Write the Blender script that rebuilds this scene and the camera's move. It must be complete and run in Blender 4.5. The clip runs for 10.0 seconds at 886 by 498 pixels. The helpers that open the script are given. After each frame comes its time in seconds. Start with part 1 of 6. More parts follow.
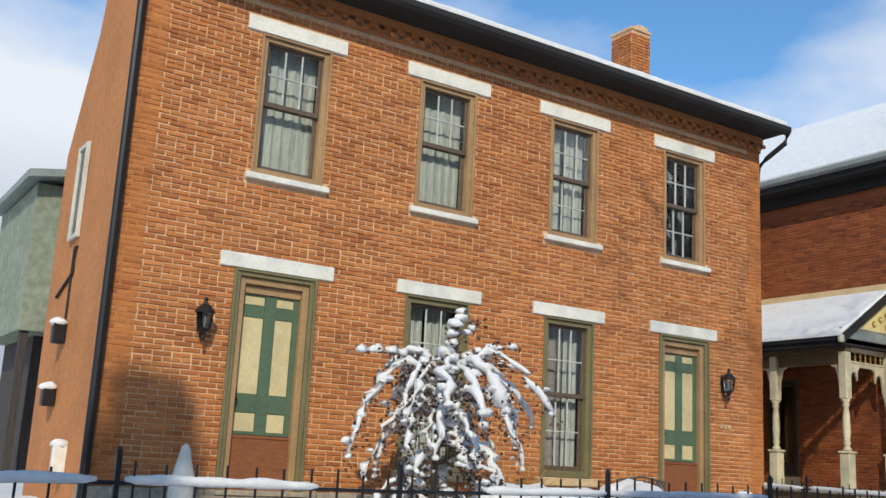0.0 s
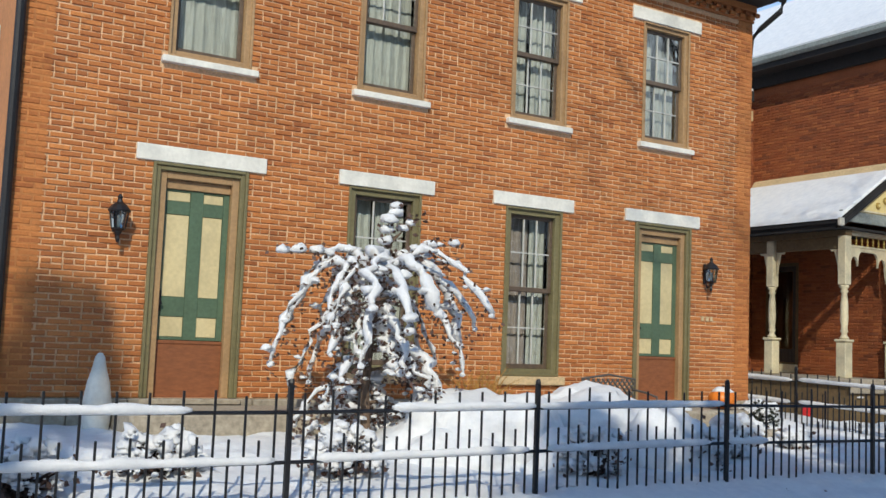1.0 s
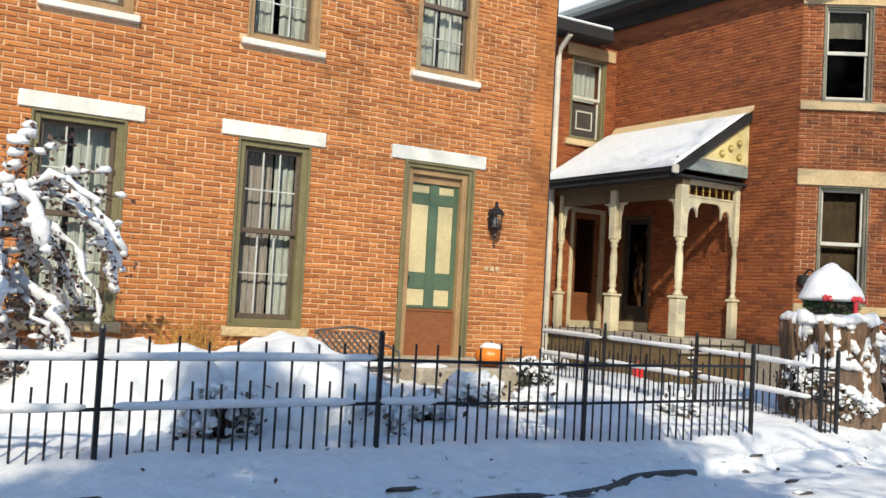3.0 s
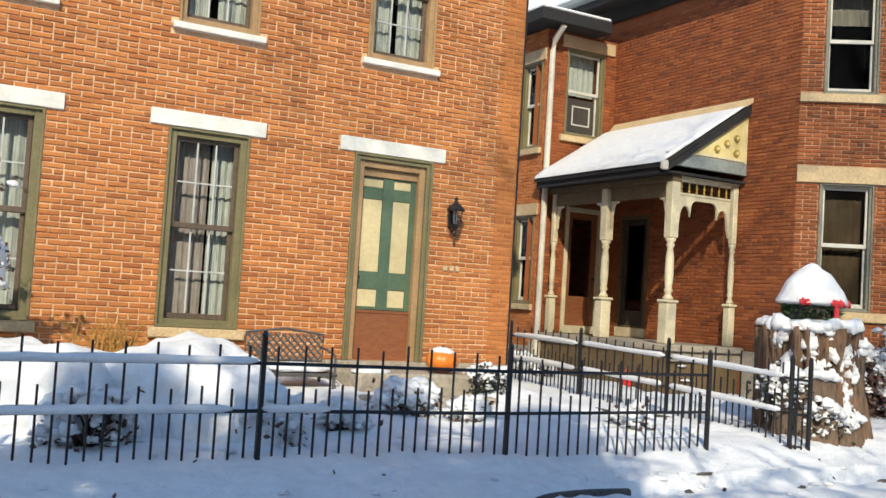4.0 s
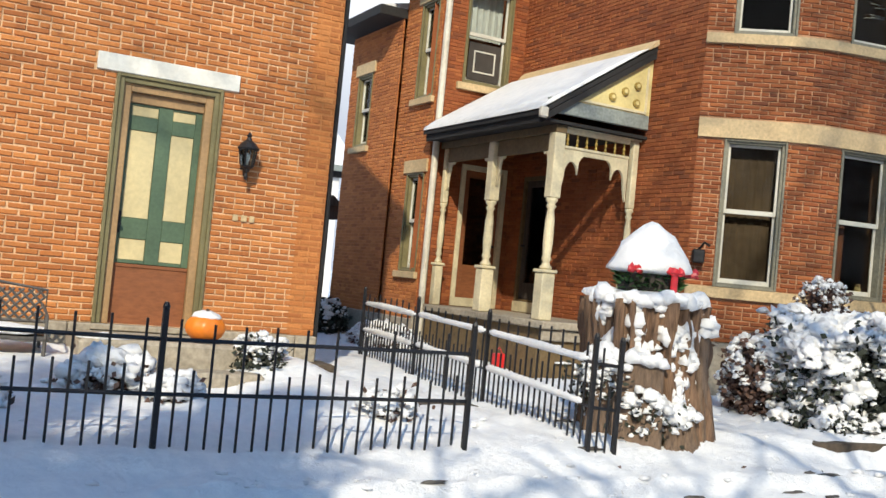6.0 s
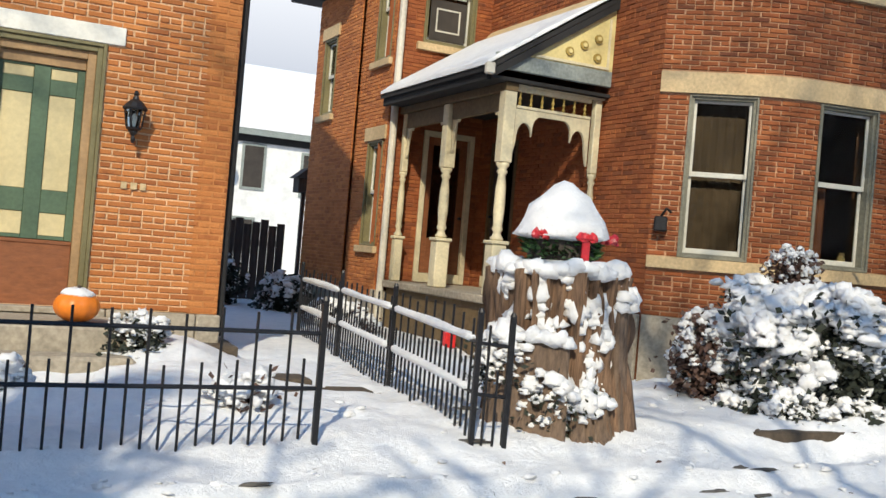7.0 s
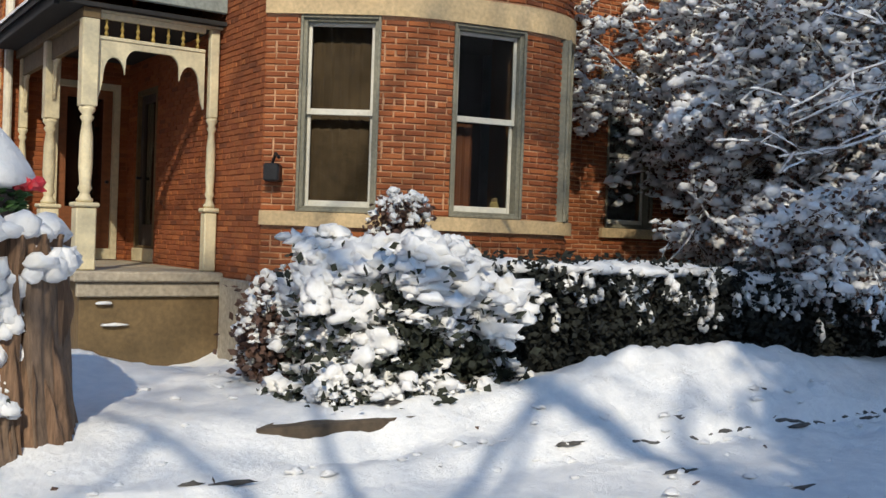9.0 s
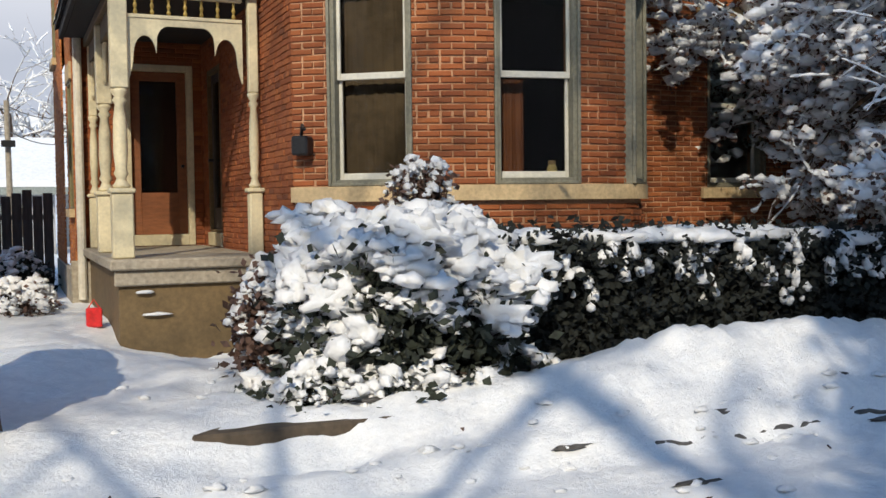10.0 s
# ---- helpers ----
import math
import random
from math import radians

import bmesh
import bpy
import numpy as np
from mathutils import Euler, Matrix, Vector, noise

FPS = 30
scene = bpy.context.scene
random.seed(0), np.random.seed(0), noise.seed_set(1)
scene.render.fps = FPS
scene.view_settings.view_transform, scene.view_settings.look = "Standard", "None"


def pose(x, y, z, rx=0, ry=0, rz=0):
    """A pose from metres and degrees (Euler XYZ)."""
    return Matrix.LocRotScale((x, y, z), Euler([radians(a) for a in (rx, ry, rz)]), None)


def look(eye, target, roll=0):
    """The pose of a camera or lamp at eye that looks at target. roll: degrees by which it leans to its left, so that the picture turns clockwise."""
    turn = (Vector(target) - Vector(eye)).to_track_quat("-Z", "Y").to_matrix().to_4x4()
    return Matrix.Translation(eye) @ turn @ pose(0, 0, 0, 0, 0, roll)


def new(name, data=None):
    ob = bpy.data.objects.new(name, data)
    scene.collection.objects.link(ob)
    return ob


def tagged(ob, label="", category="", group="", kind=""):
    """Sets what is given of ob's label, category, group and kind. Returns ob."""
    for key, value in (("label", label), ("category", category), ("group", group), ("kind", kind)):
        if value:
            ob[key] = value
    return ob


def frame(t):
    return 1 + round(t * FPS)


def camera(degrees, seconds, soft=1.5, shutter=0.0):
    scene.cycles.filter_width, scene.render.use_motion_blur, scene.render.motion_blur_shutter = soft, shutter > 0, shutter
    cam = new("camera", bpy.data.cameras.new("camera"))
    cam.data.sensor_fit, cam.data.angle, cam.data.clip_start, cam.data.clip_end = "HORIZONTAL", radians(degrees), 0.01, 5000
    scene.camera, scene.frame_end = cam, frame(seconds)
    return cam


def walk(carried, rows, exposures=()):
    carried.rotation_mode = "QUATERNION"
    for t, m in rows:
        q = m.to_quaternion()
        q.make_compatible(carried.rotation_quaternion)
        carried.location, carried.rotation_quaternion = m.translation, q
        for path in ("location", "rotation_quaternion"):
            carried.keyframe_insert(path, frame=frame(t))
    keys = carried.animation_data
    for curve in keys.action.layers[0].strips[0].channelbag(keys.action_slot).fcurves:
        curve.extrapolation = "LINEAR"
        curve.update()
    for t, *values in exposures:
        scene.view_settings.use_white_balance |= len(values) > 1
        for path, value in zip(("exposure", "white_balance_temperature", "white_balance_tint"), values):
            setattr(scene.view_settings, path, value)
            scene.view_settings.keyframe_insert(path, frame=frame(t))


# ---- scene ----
cam = camera(47.7, 10.0)
PATH = [
    (0, (0.157, 0.936, 1.066), (1.212, 2.583, 1.484), 3.0),
    (0.5, (0.874, 0.998, 1.218), (1.904, 2.676, 1.572), 3.9),
    (1, (1.347, 1.175, 1.357), (2.381, 2.878, 1.537), 2.3),
    (1.5, (2.118, 1.19, 1.328), (3.221, 2.844, 1.546), 3.1),
    (2, (2.818, 0.992, 1.329), (4.013, 2.584, 1.525), 4.4),
    (2.5, (3.532, 0.851, 1.346), (4.633, 2.513, 1.501), 4.3),
    (2.7, (3.88, 0.812, 1.363), (4.975, 2.482, 1.474), 4.2),
    (3.8, (5.313, 0.719, 1.365), (6.246, 2.485, 1.472), 1.0),
    (4, (5.612, 0.821, 1.37), (6.586, 2.565, 1.478), 3.6),
    (4.5, (6.047, 1.052, 1.373), (7.109, 2.747, 1.42), 5.4),
    (5, (6.943, 0.763, 1.245), (7.939, 2.496, 1.2), 4.2),
    (5.5, (7.601, 0.857, 1.393), (8.709, 2.522, 1.377), 4.6),
    (5.7, (7.975, 1.105, 1.377), (9.003, 2.82, 1.438), 5.1),
    (6.8, (9.661, 1.653, 1.389), (10.506, 3.466, 1.411), 5.1),
    (7, (9.958, 1.744, 1.407), (10.822, 3.548, 1.419), 4.9),
    (7.5, (10.643, 1.813, 1.398), (11.623, 3.555, 1.477), 3.3),
    (8, (11.329, 1.917, 1.46), (12.401, 3.604, 1.521), 2.8),
    (8.5, (12.156, 2.099, 1.457), (13.253, 3.771, 1.507), 3.1),
    (8.9, (12.863, 2.15, 1.407), (13.976, 3.812, 1.429), 2.8),
    (9, (12.966, 2.15, 1.412), (14.081, 3.81, 1.389), 2.0),
    (9.1, (13.096, 2.129, 1.413), (14.211, 3.788, 1.348), 1.6),
    (9.5, (13.721, 2.259, 1.423), (14.75, 3.971, 1.31), 2.3),
    (10, (14.4, 2.35, 1.421), (15.2, 4.181, 1.337), -0.7),
]
walk(cam, [(t, look(eye, target, roll)) for t, eye, target, roll in PATH],
     [(0.0, -0.46, 6200, 10), (0.7, -0.52, 6100, 10), (1.4, -0.14, 6150, 10), (2.2, 0.08, 6350, 10), (4.0, 0.02, 6500, 10), (5.0, 0.10, 6450, 10), (7.0, -0.10, 6500, 10), (8.5, -0.20, 6500, 11), (10.0, -0.22, 6500, 12)])

# ---- world, sun ----
SUN_DIR = Vector((0.60, 1.0, -0.81)).normalized()
world = bpy.data.worlds.new("world")
scene.world = world
world.use_nodes = True
wn, wl = world.node_tree.nodes, world.node_tree.links
wn.clear()
w_out, w_bg = wn.new("ShaderNodeOutputWorld"), wn.new("ShaderNodeBackground")
sky = wn.new("ShaderNodeTexSky")
sky.sky_type, sky.sun_disc = "NISHITA", False
sky.sun_elevation = math.asin(-SUN_DIR.z)
sky.sun_rotation = math.atan2(-SUN_DIR.x, -SUN_DIR.y)
sky.air_density, sky.dust_density, sky.ozone_density = 1.0, 0.6, 1.5
w_tc, w_map = wn.new("ShaderNodeTexCoord"), wn.new("ShaderNodeMapping")
w_map.inputs["Scale"].default_value = (1.0, 1.0, 2.4)
w_noise = wn.new("ShaderNodeTexNoise")
w_noise.inputs["Scale"].default_value, w_noise.inputs["Detail"].default_value = 2.6, 9.0
w_sep = wn.new("ShaderNodeSeparateXYZ")
w_low, w_add = wn.new("ShaderNodeMath"), wn.new("ShaderNodeMath")
w_low.operation, w_add.operation = "MULTIPLY_ADD", "MULTIPLY_ADD"
w_low.inputs[1].default_value, w_low.inputs[2].default_value = -2.1, 0.86
w_add.inputs[1].default_value = 0.75
w_ramp = wn.new("ShaderNodeValToRGB")
w_ramp.color_ramp.elements[0].position, w_ramp.color_ramp.elements[1].position = 0.36, 0.56
w_blue, w_mix = wn.new("ShaderNodeMixRGB"), wn.new("ShaderNodeMixRGB")
w_blue.blend_type = "MULTIPLY"
w_blue.inputs[0].default_value, w_blue.inputs[2].default_value = 1.0, (1.02, 1.48, 1.70, 1)
w_tone = wn.new("ShaderNodeValToRGB")
w_tone.color_ramp.elements[0].position, w_tone.color_ramp.elements[0].color = 0.14, (0.50, 0.545, 0.63, 1)
w_tone.color_ramp.elements[1].position, w_tone.color_ramp.elements[1].color = 0.29, (0.93, 0.95, 0.98, 1)
w_bright = wn.new("ShaderNodeMixRGB")
w_bright.blend_type = "MULTIPLY"
w_bright.inputs[0].default_value, w_bright.inputs[2].default_value = 1.0, (9.0, 9.0, 9.0, 1)
wl.new(w_tone.outputs["Color"], w_bright.inputs[1])
wl.new(w_bright.outputs["Color"], w_mix.inputs[2])
wl.new(w_tc.outputs["Generated"], w_map.inputs["Vector"])
wl.new(w_map.outputs["Vector"], w_noise.inputs["Vector"])
wl.new(w_tc.outputs["Generated"], w_sep.inputs[0])
wl.new(w_sep.outputs["Z"], w_low.inputs[0])
wl.new(w_sep.outputs["Z"], w_tone.inputs["Fac"])
wl.new(w_noise.outputs["Fac"], w_add.inputs[0])
wl.new(w_low.outputs[0], w_add.inputs[2])
wl.new(w_add.outputs[0], w_ramp.inputs["Fac"])
wl.new(w_ramp.outputs["Color"], w_mix.inputs[0])
wl.new(sky.outputs["Color"], w_blue.inputs[1])
wl.new(w_blue.outputs["Color"], w_mix.inputs[1])
wl.new(w_mix.outputs["Color"], w_bg.inputs["Color"])
w_bg.inputs["Strength"].default_value = 0.14
wl.new(w_bg.outputs["Background"], w_out.inputs["Surface"])

sun_data = bpy.data.lights.new("sun", "SUN")
sun_data.energy, sun_data.angle, sun_data.color = 4.4, radians(0.6), (1.0, 0.895, 0.69)
sun = new("sun", sun_data)
sun.matrix_world = look((-12, -20, 16.2), Vector((-12, -20, 16.2)) + SUN_DIR)


# ---- materials ----
def material(name, rough=0.8, metal=0.0):
    m = bpy.data.materials.new(name)
    m.use_nodes = True
    b = m.node_tree.nodes["Principled BSDF"]
    b.inputs["Roughness"].default_value, b.inputs["Metallic"].default_value = rough, metal
    return m, m.node_tree.nodes, m.node_tree.links, b


def coords(nodes, links, scale=(1, 1, 1), world_space=True):
    mp = nodes.new("ShaderNodeMapping")
    mp.inputs["Scale"].default_value = scale
    if world_space:
        links.new(nodes.new("ShaderNodeNewGeometry").outputs["Position"], mp.inputs["Vector"])
    else:
        links.new(nodes.new("ShaderNodeTexCoord").outputs["Object"], mp.inputs["Vector"])
    return mp.outputs["Vector"]


def noisy(nodes, links, vec, scale, detail=5.0, rough=0.55):
    n = nodes.new("ShaderNodeTexNoise")
    n.inputs["Scale"].default_value, n.inputs["Detail"].default_value, n.inputs["Roughness"].default_value = scale, detail, rough
    links.new(vec, n.inputs["Vector"])
    return n.outputs["Fac"]


def ramp(nodes, links, fac, stops):
    r = nodes.new("ShaderNodeValToRGB")
    e = r.color_ramp.elements
    while len(e) < len(stops):
        e.new(0.5)
    for el, (p, c) in zip(e, stops):
        el.position, el.color = p, (*c, 1)
    links.new(fac, r.inputs["Fac"])
    return r.outputs["Color"]


def mixed(nodes, links, fac, a, b, mode="MIX"):
    m = nodes.new("ShaderNodeMixRGB")
    m.blend_type = mode
    for sock, v in zip(m.inputs, (fac, a, b)):
        if hasattr(v, "default_value"):
            links.new(v, sock)
        else:
            sock.default_value = v if not isinstance(v, tuple) else (*v, 1)
    return m.outputs["Color"]


def bumped(nodes, links, bsdf, height, strength=0.3, distance=0.01):
    bp = nodes.new("ShaderNodeBump")
    bp.inputs["Strength"].default_value, bp.inputs["Distance"].default_value = strength, distance
    links.new(height, bp.inputs["Height"])
    links.new(bp.outputs["Normal"], bsdf.inputs["Normal"])


def plain_mat(name, col, rough=0.7, metal=0.0, grain=40.0, var=0.25, stain=2.5, bump=0.15, stretch=(1, 1, 1)):
    """Colour with grain and large stains."""
    m, n, l, b = material(name, rough, metal)
    v = coords(n, l, stretch)
    lo, hi = tuple(c * (1 - var) for c in col), tuple(min(1, c * (1 + var)) for c in col)
    g = noisy(n, l, v, grain, 6)
    base = ramp(n, l, g, [(0.3, lo), (0.7, hi)])
    st = ramp(n, l, noisy(n, l, v, stain, 4), [(0.35, (0.72,) * 3), (0.6, (1,) * 3)])
    l.new(mixed(n, l, 0.6, base, st, "MULTIPLY"), b.inputs["Base Color"])
    bumped(n, l, b, g, bump, 0.006)
    return m


def brick_mat(name, tones, soot=0.5):
    """Fired clay, each brick of its own tone, with soot and weathering over the wall."""
    m, n, l, b = material(name, 0.88)
    geo, info = n.new("ShaderNodeNewGeometry"), n.new("ShaderNodeObjectInfo")
    add, fr = n.new("ShaderNodeMath"), n.new("ShaderNodeMath")
    add.operation, fr.operation = "ADD", "FRACT"
    l.new(geo.outputs["Random Per Island"], add.inputs[0])
    l.new(info.outputs["Random"], add.inputs[1])
    l.new(add.outputs[0], fr.inputs[0])
    col = ramp(n, l, fr.outputs[0], [(i / (len(tones) - 1), c) for i, c in enumerate(tones)])
    v = coords(n, l)
    grain = noisy(n, l, v, 70, 6)
    col = mixed(n, l, 0.5, col, ramp(n, l, grain, [(0.3, (0.62, 0.6, 0.58)), (0.7, (1.15, 1.1, 1.05))]), "MULTIPLY")
    big = noisy(n, l, v, 0.9, 6, 0.6)
    col = mixed(n, l, soot, col, ramp(n, l, big, [(0.3, (0.7, 0.66, 0.64)), (0.55, (1.0, 1.0, 1.0)), (0.75, (1.12, 1.08, 1.0))]), "MULTIPLY")
    smear = ramp(n, l, noisy(n, l, v, 2.3, 7, 0.7), [(0.66, (0, 0, 0)), (0.74, (0.75, 0.75, 0.75))])
    col = mixed(n, l, smear, col, tuple(min(1, c * k) for c, k in zip(tones[-1], (1.35, 1.7, 2.1))))
    dark = ramp(n, l, noisy(n, l, v, 3.7, 6, 0.6), [(0.60, (1, 1, 1)), (0.72, (0.62, 0.56, 0.54))])
    col = mixed(n, l, 1.0, col, dark, "MULTIPLY")
    l.new(col, b.inputs["Base Color"])
    bumped(n, l, b, grain, 0.5, 0.004)
    return m


def snow_mat(name):
    m, n, l, b = material(name, 0.62)
    v = coords(n, l)
    f = noisy(n, l, v, 9, 8, 0.65)
    l.new(ramp(n, l, f, [(0.25, (0.72, 0.74, 0.77)), (0.65, (0.87, 0.875, 0.88))]), b.inputs["Base Color"])
    b.inputs["Specular IOR Level"].default_value = 0.3
    bumped(n, l, b, noisy(n, l, v, 16, 9, 0.72), 0.6, 0.05)
    return m


def glass_mat(name, tint=(0.9, 0.95, 0.95), ior=1.38):
    m = bpy.data.materials.new(name)
    m.use_nodes = True
    n, l = m.node_tree.nodes, m.node_tree.links
    n.clear()
    out, mix = n.new("ShaderNodeOutputMaterial"), n.new("ShaderNodeMixShader")
    tr, gl, fz = n.new("ShaderNodeBsdfTransparent"), n.new("ShaderNodeBsdfGlossy"), n.new("ShaderNodeFresnel")
    tr.inputs["Color"].default_value = (*tint, 1)
    gl.inputs["Roughness"].default_value, fz.inputs["IOR"].default_value = 0.02, ior
    v = coords(n, l)
    bp = n.new("ShaderNodeBump")
    bp.inputs["Strength"].default_value, bp.inputs["Distance"].default_value = 0.12, 0.02
    l.new(noisy(n, l, v, 3.0, 2), bp.inputs["Height"])
    l.new(bp.outputs["Normal"], gl.inputs["Normal"])
    l.new(fz.outputs["Fac"], mix.inputs["Fac"])
    l.new(tr.outputs["BSDF"], mix.inputs[1])
    l.new(gl.outputs["BSDF"], mix.inputs[2])
    l.new(mix.outputs["Shader"], out.inputs["Surface"])
    return m


def wood_mat(name, col, scale=(18, 18, 1.6), rough=0.6, var=0.4):
    m, n, l, b = material(name, rough)
    v = coords(n, l, scale)
    g = noisy(n, l, v, 3.0, 8, 0.65)
    lo, hi = tuple(c * (1 - var) for c in col), tuple(c * (1 + var) for c in col)
    l.new(ramp(n, l, g, [(0.28, lo), (0.72, hi)]), b.inputs["Base Color"])
    bumped(n, l, b, g, 0.4, 0.01)
    return m


BRICK_A = brick_mat("orange_red_brick", [(0.39, 0.131, 0.036), (0.53, 0.197, 0.053), (0.47, 0.166, 0.045), (0.59, 0.231, 0.066), (0.36, 0.118, 0.034), (0.50, 0.179, 0.048)])
BRICK_B = brick_mat("red_brick", [(0.22, 0.058, 0.018), (0.32, 0.093, 0.027), (0.265, 0.074, 0.022), (0.38, 0.122, 0.036), (0.17, 0.05, 0.019)], 0.7)
MORTAR_A = plain_mat("buff_mortar", (0.72, 0.47, 0.27), 0.95, grain=60)
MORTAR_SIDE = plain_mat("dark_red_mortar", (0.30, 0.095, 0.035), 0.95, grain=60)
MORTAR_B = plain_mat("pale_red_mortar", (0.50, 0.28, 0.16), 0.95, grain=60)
PAINTED_BRICK = plain_mat("painted_side_brick", (0.50, 0.20, 0.06), 0.85, grain=25, var=0.18, stain=1.2)
SIDE_RED = plain_mat("dark_red_painted_brick", (0.54, 0.195, 0.068), 0.85, grain=25, var=0.2, stain=1.0)
STONE_WHITE = plain_mat("white_painted_stone", (0.80, 0.78, 0.70), 0.7, grain=25, var=0.08, stain=4)
STONE_BUFF = plain_mat("buff_sandstone", (0.58, 0.43, 0.24), 0.9, grain=30, var=0.18, stain=2)
STONE_GREY = plain_mat("grey_limestone", (0.37, 0.32, 0.245), 0.9, grain=22, var=0.25, stain=1.5)
STONE_DARK = plain_mat("wet_dark_stone", (0.07, 0.065, 0.06), 0.7, grain=22, var=0.4)
OLIVE = plain_mat("olive_green_paint", (0.19, 0.165, 0.078), 0.55, grain=30, var=0.15)
TAN_PAINT = plain_mat("tan_brown_paint", (0.40, 0.25, 0.12), 0.55, grain=30, var=0.15)
SASH_BROWN = plain_mat("brown_sash_paint", (0.12, 0.085, 0.058), 0.5, grain=30, var=0.3)
MUNTIN_GREY = plain_mat("pale_grey_muntin_paint", (0.55, 0.55, 0.52), 0.6, grain=30, var=0.1)
DOOR_GREEN = plain_mat("sage_green_door_paint", (0.095, 0.15, 0.09), 0.5, grain=30, var=0.15)
DOOR_CREAM = plain_mat("cream_door_panel_paint", (0.66, 0.55, 0.30), 0.55, grain=30, var=0.08)
DOOR_BROWN = wood_mat("brown_door_board", (0.24, 0.085, 0.032), (3, 3, 9), 0.55, 0.25)
CREAM = plain_mat("cream_porch_paint", (0.68, 0.60, 0.40), 0.6, grain=30, var=0.1, stain=5)
YELLOW = plain_mat("yellow_gable_paint", (0.72, 0.60, 0.27), 0.6, grain=30, var=0.08)
ROSETTE = plain_mat("ochre_rosette_paint", (0.36, 0.25, 0.06), 0.6, grain=30)
TRIM_GREY = plain_mat("grey_green_trim_paint", (0.26, 0.29, 0.27), 0.6, grain=30)
# Near-black: shade under the eaves is put into the trim's dark paint.
DARK_TRIM = plain_mat("dark_trim_and_eave_shade", (0.020, 0.019, 0.019), 0.85, grain=30, var=0.3)
WHITE_FRAME = plain_mat("offwhite_window_paint", (0.62, 0.60, 0.52), 0.55, grain=30, var=0.1)
BLACK_IRON = plain_mat("black_iron_paint", (0.018, 0.018, 0.02), 0.45, 0.3, grain=60, var=0.4)
# Near-black: the dark of unlit rooms is put into this colour.
DARK_ROOM = plain_mat("painted_room_dark", (0.05, 0.042, 0.036), 0.9, grain=3)
CURTAIN = plain_mat("grey_white_curtain", (0.50, 0.49, 0.45), 0.9, grain=12, stretch=(6, 6, 0.6))
CURTAIN_ROSE = plain_mat("rose_grey_curtain", (0.36, 0.29, 0.26), 0.9, grain=12, stretch=(6, 6, 0.6))
SHADE = plain_mat("brown_window_shade", (0.17, 0.125, 0.08), 0.9, grain=14)
GLASS = glass_mat("old_window_glass")
# Grey tint puts room shade into the panes; the low IOR weakens reflections.
DULL_GLASS = glass_mat("dark_tint_window_glass", (0.62, 0.62, 0.60), 1.2)
DRY_GRASS = plain_mat("ochre_dry_grass", (0.42, 0.22, 0.05), 0.9, grain=30, var=0.4)
SNOW = snow_mat("fresh_snow")
BARK = wood_mat("grey_brown_bark", (0.14, 0.095, 0.065), (14, 14, 3), 0.9, 0.5)
STUMP_BARK = wood_mat("torn_stump_wood", (0.155, 0.092, 0.055), (13, 13, 0.9), 0.9, 0.9)
TWIG = plain_mat("dark_twig", (0.06, 0.04, 0.032), 0.9, grain=40)
LEAF = plain_mat("dark_evergreen_leaf", (0.022, 0.028, 0.018), 0.8, grain=20, var=0.5)
# Darker than LEAF: shade in the hedge's gaps is put into the colour.
SHADED_HEDGE_LEAF = plain_mat("shade_dark_hedge_leaf", (0.014, 0.017, 0.014), 0.95, grain=20, var=0.5)
LEAF_DRY = plain_mat("brownish_leaf", (0.10, 0.055, 0.04), 0.7, grain=20, var=0.5)
GREENERY = plain_mat("green_fir_sprig", (0.07, 0.16, 0.05), 0.6, grain=20, var=0.5)
RED = plain_mat("red_ribbon", (0.55, 0.025, 0.035), 0.4, grain=20)
ORANGE = plain_mat("orange_pumpkin_skin", (0.80, 0.22, 0.02), 0.4, grain=12, var=0.15)
RED_TIN = plain_mat("red_tin", (0.70, 0.03, 0.03), 0.4, grain=20)
GREEN_SIDING = plain_mat("grey_green_siding", (0.26, 0.29, 0.21), 0.8, grain=8)
WHITE_SIDING = plain_mat("white_siding", (0.78, 0.78, 0.76), 0.8, grain=8, var=0.06)
GREY_SIDING = plain_mat("grey_siding", (0.36, 0.36, 0.37), 0.8, grain=8)
DARK_WOOD = wood_mat("dark_fence_board", (0.055, 0.045, 0.04), (8, 8, 1), 0.9, 0.4)
WHITE_METAL = plain_mat("white_downspout_enamel", (0.66, 0.62, 0.52), 0.45, grain=20, var=0.1)
# Base wall brown; on the valance and beam it stands for eave shade.
BROWN_AND_SHADE = plain_mat("brown_porch_base_and_eave_shade", (0.15, 0.10, 0.045), 0.8, grain=18, var=0.2)
BENCH_METAL = plain_mat("weathered_bench_metal", (0.11, 0.10, 0.09), 0.55, 0.2, grain=40)
FRAME_DRAB = plain_mat("drab_window_frame_paint", (0.20, 0.19, 0.14), 0.6, grain=30)
SLAB_BROWN = plain_mat("wet_brown_slab", (0.085, 0.062, 0.04), 0.8, grain=20, var=0.3)
DISH = plain_mat("grey_dish_metal", (0.09, 0.09, 0.10), 0.5, grain=20)


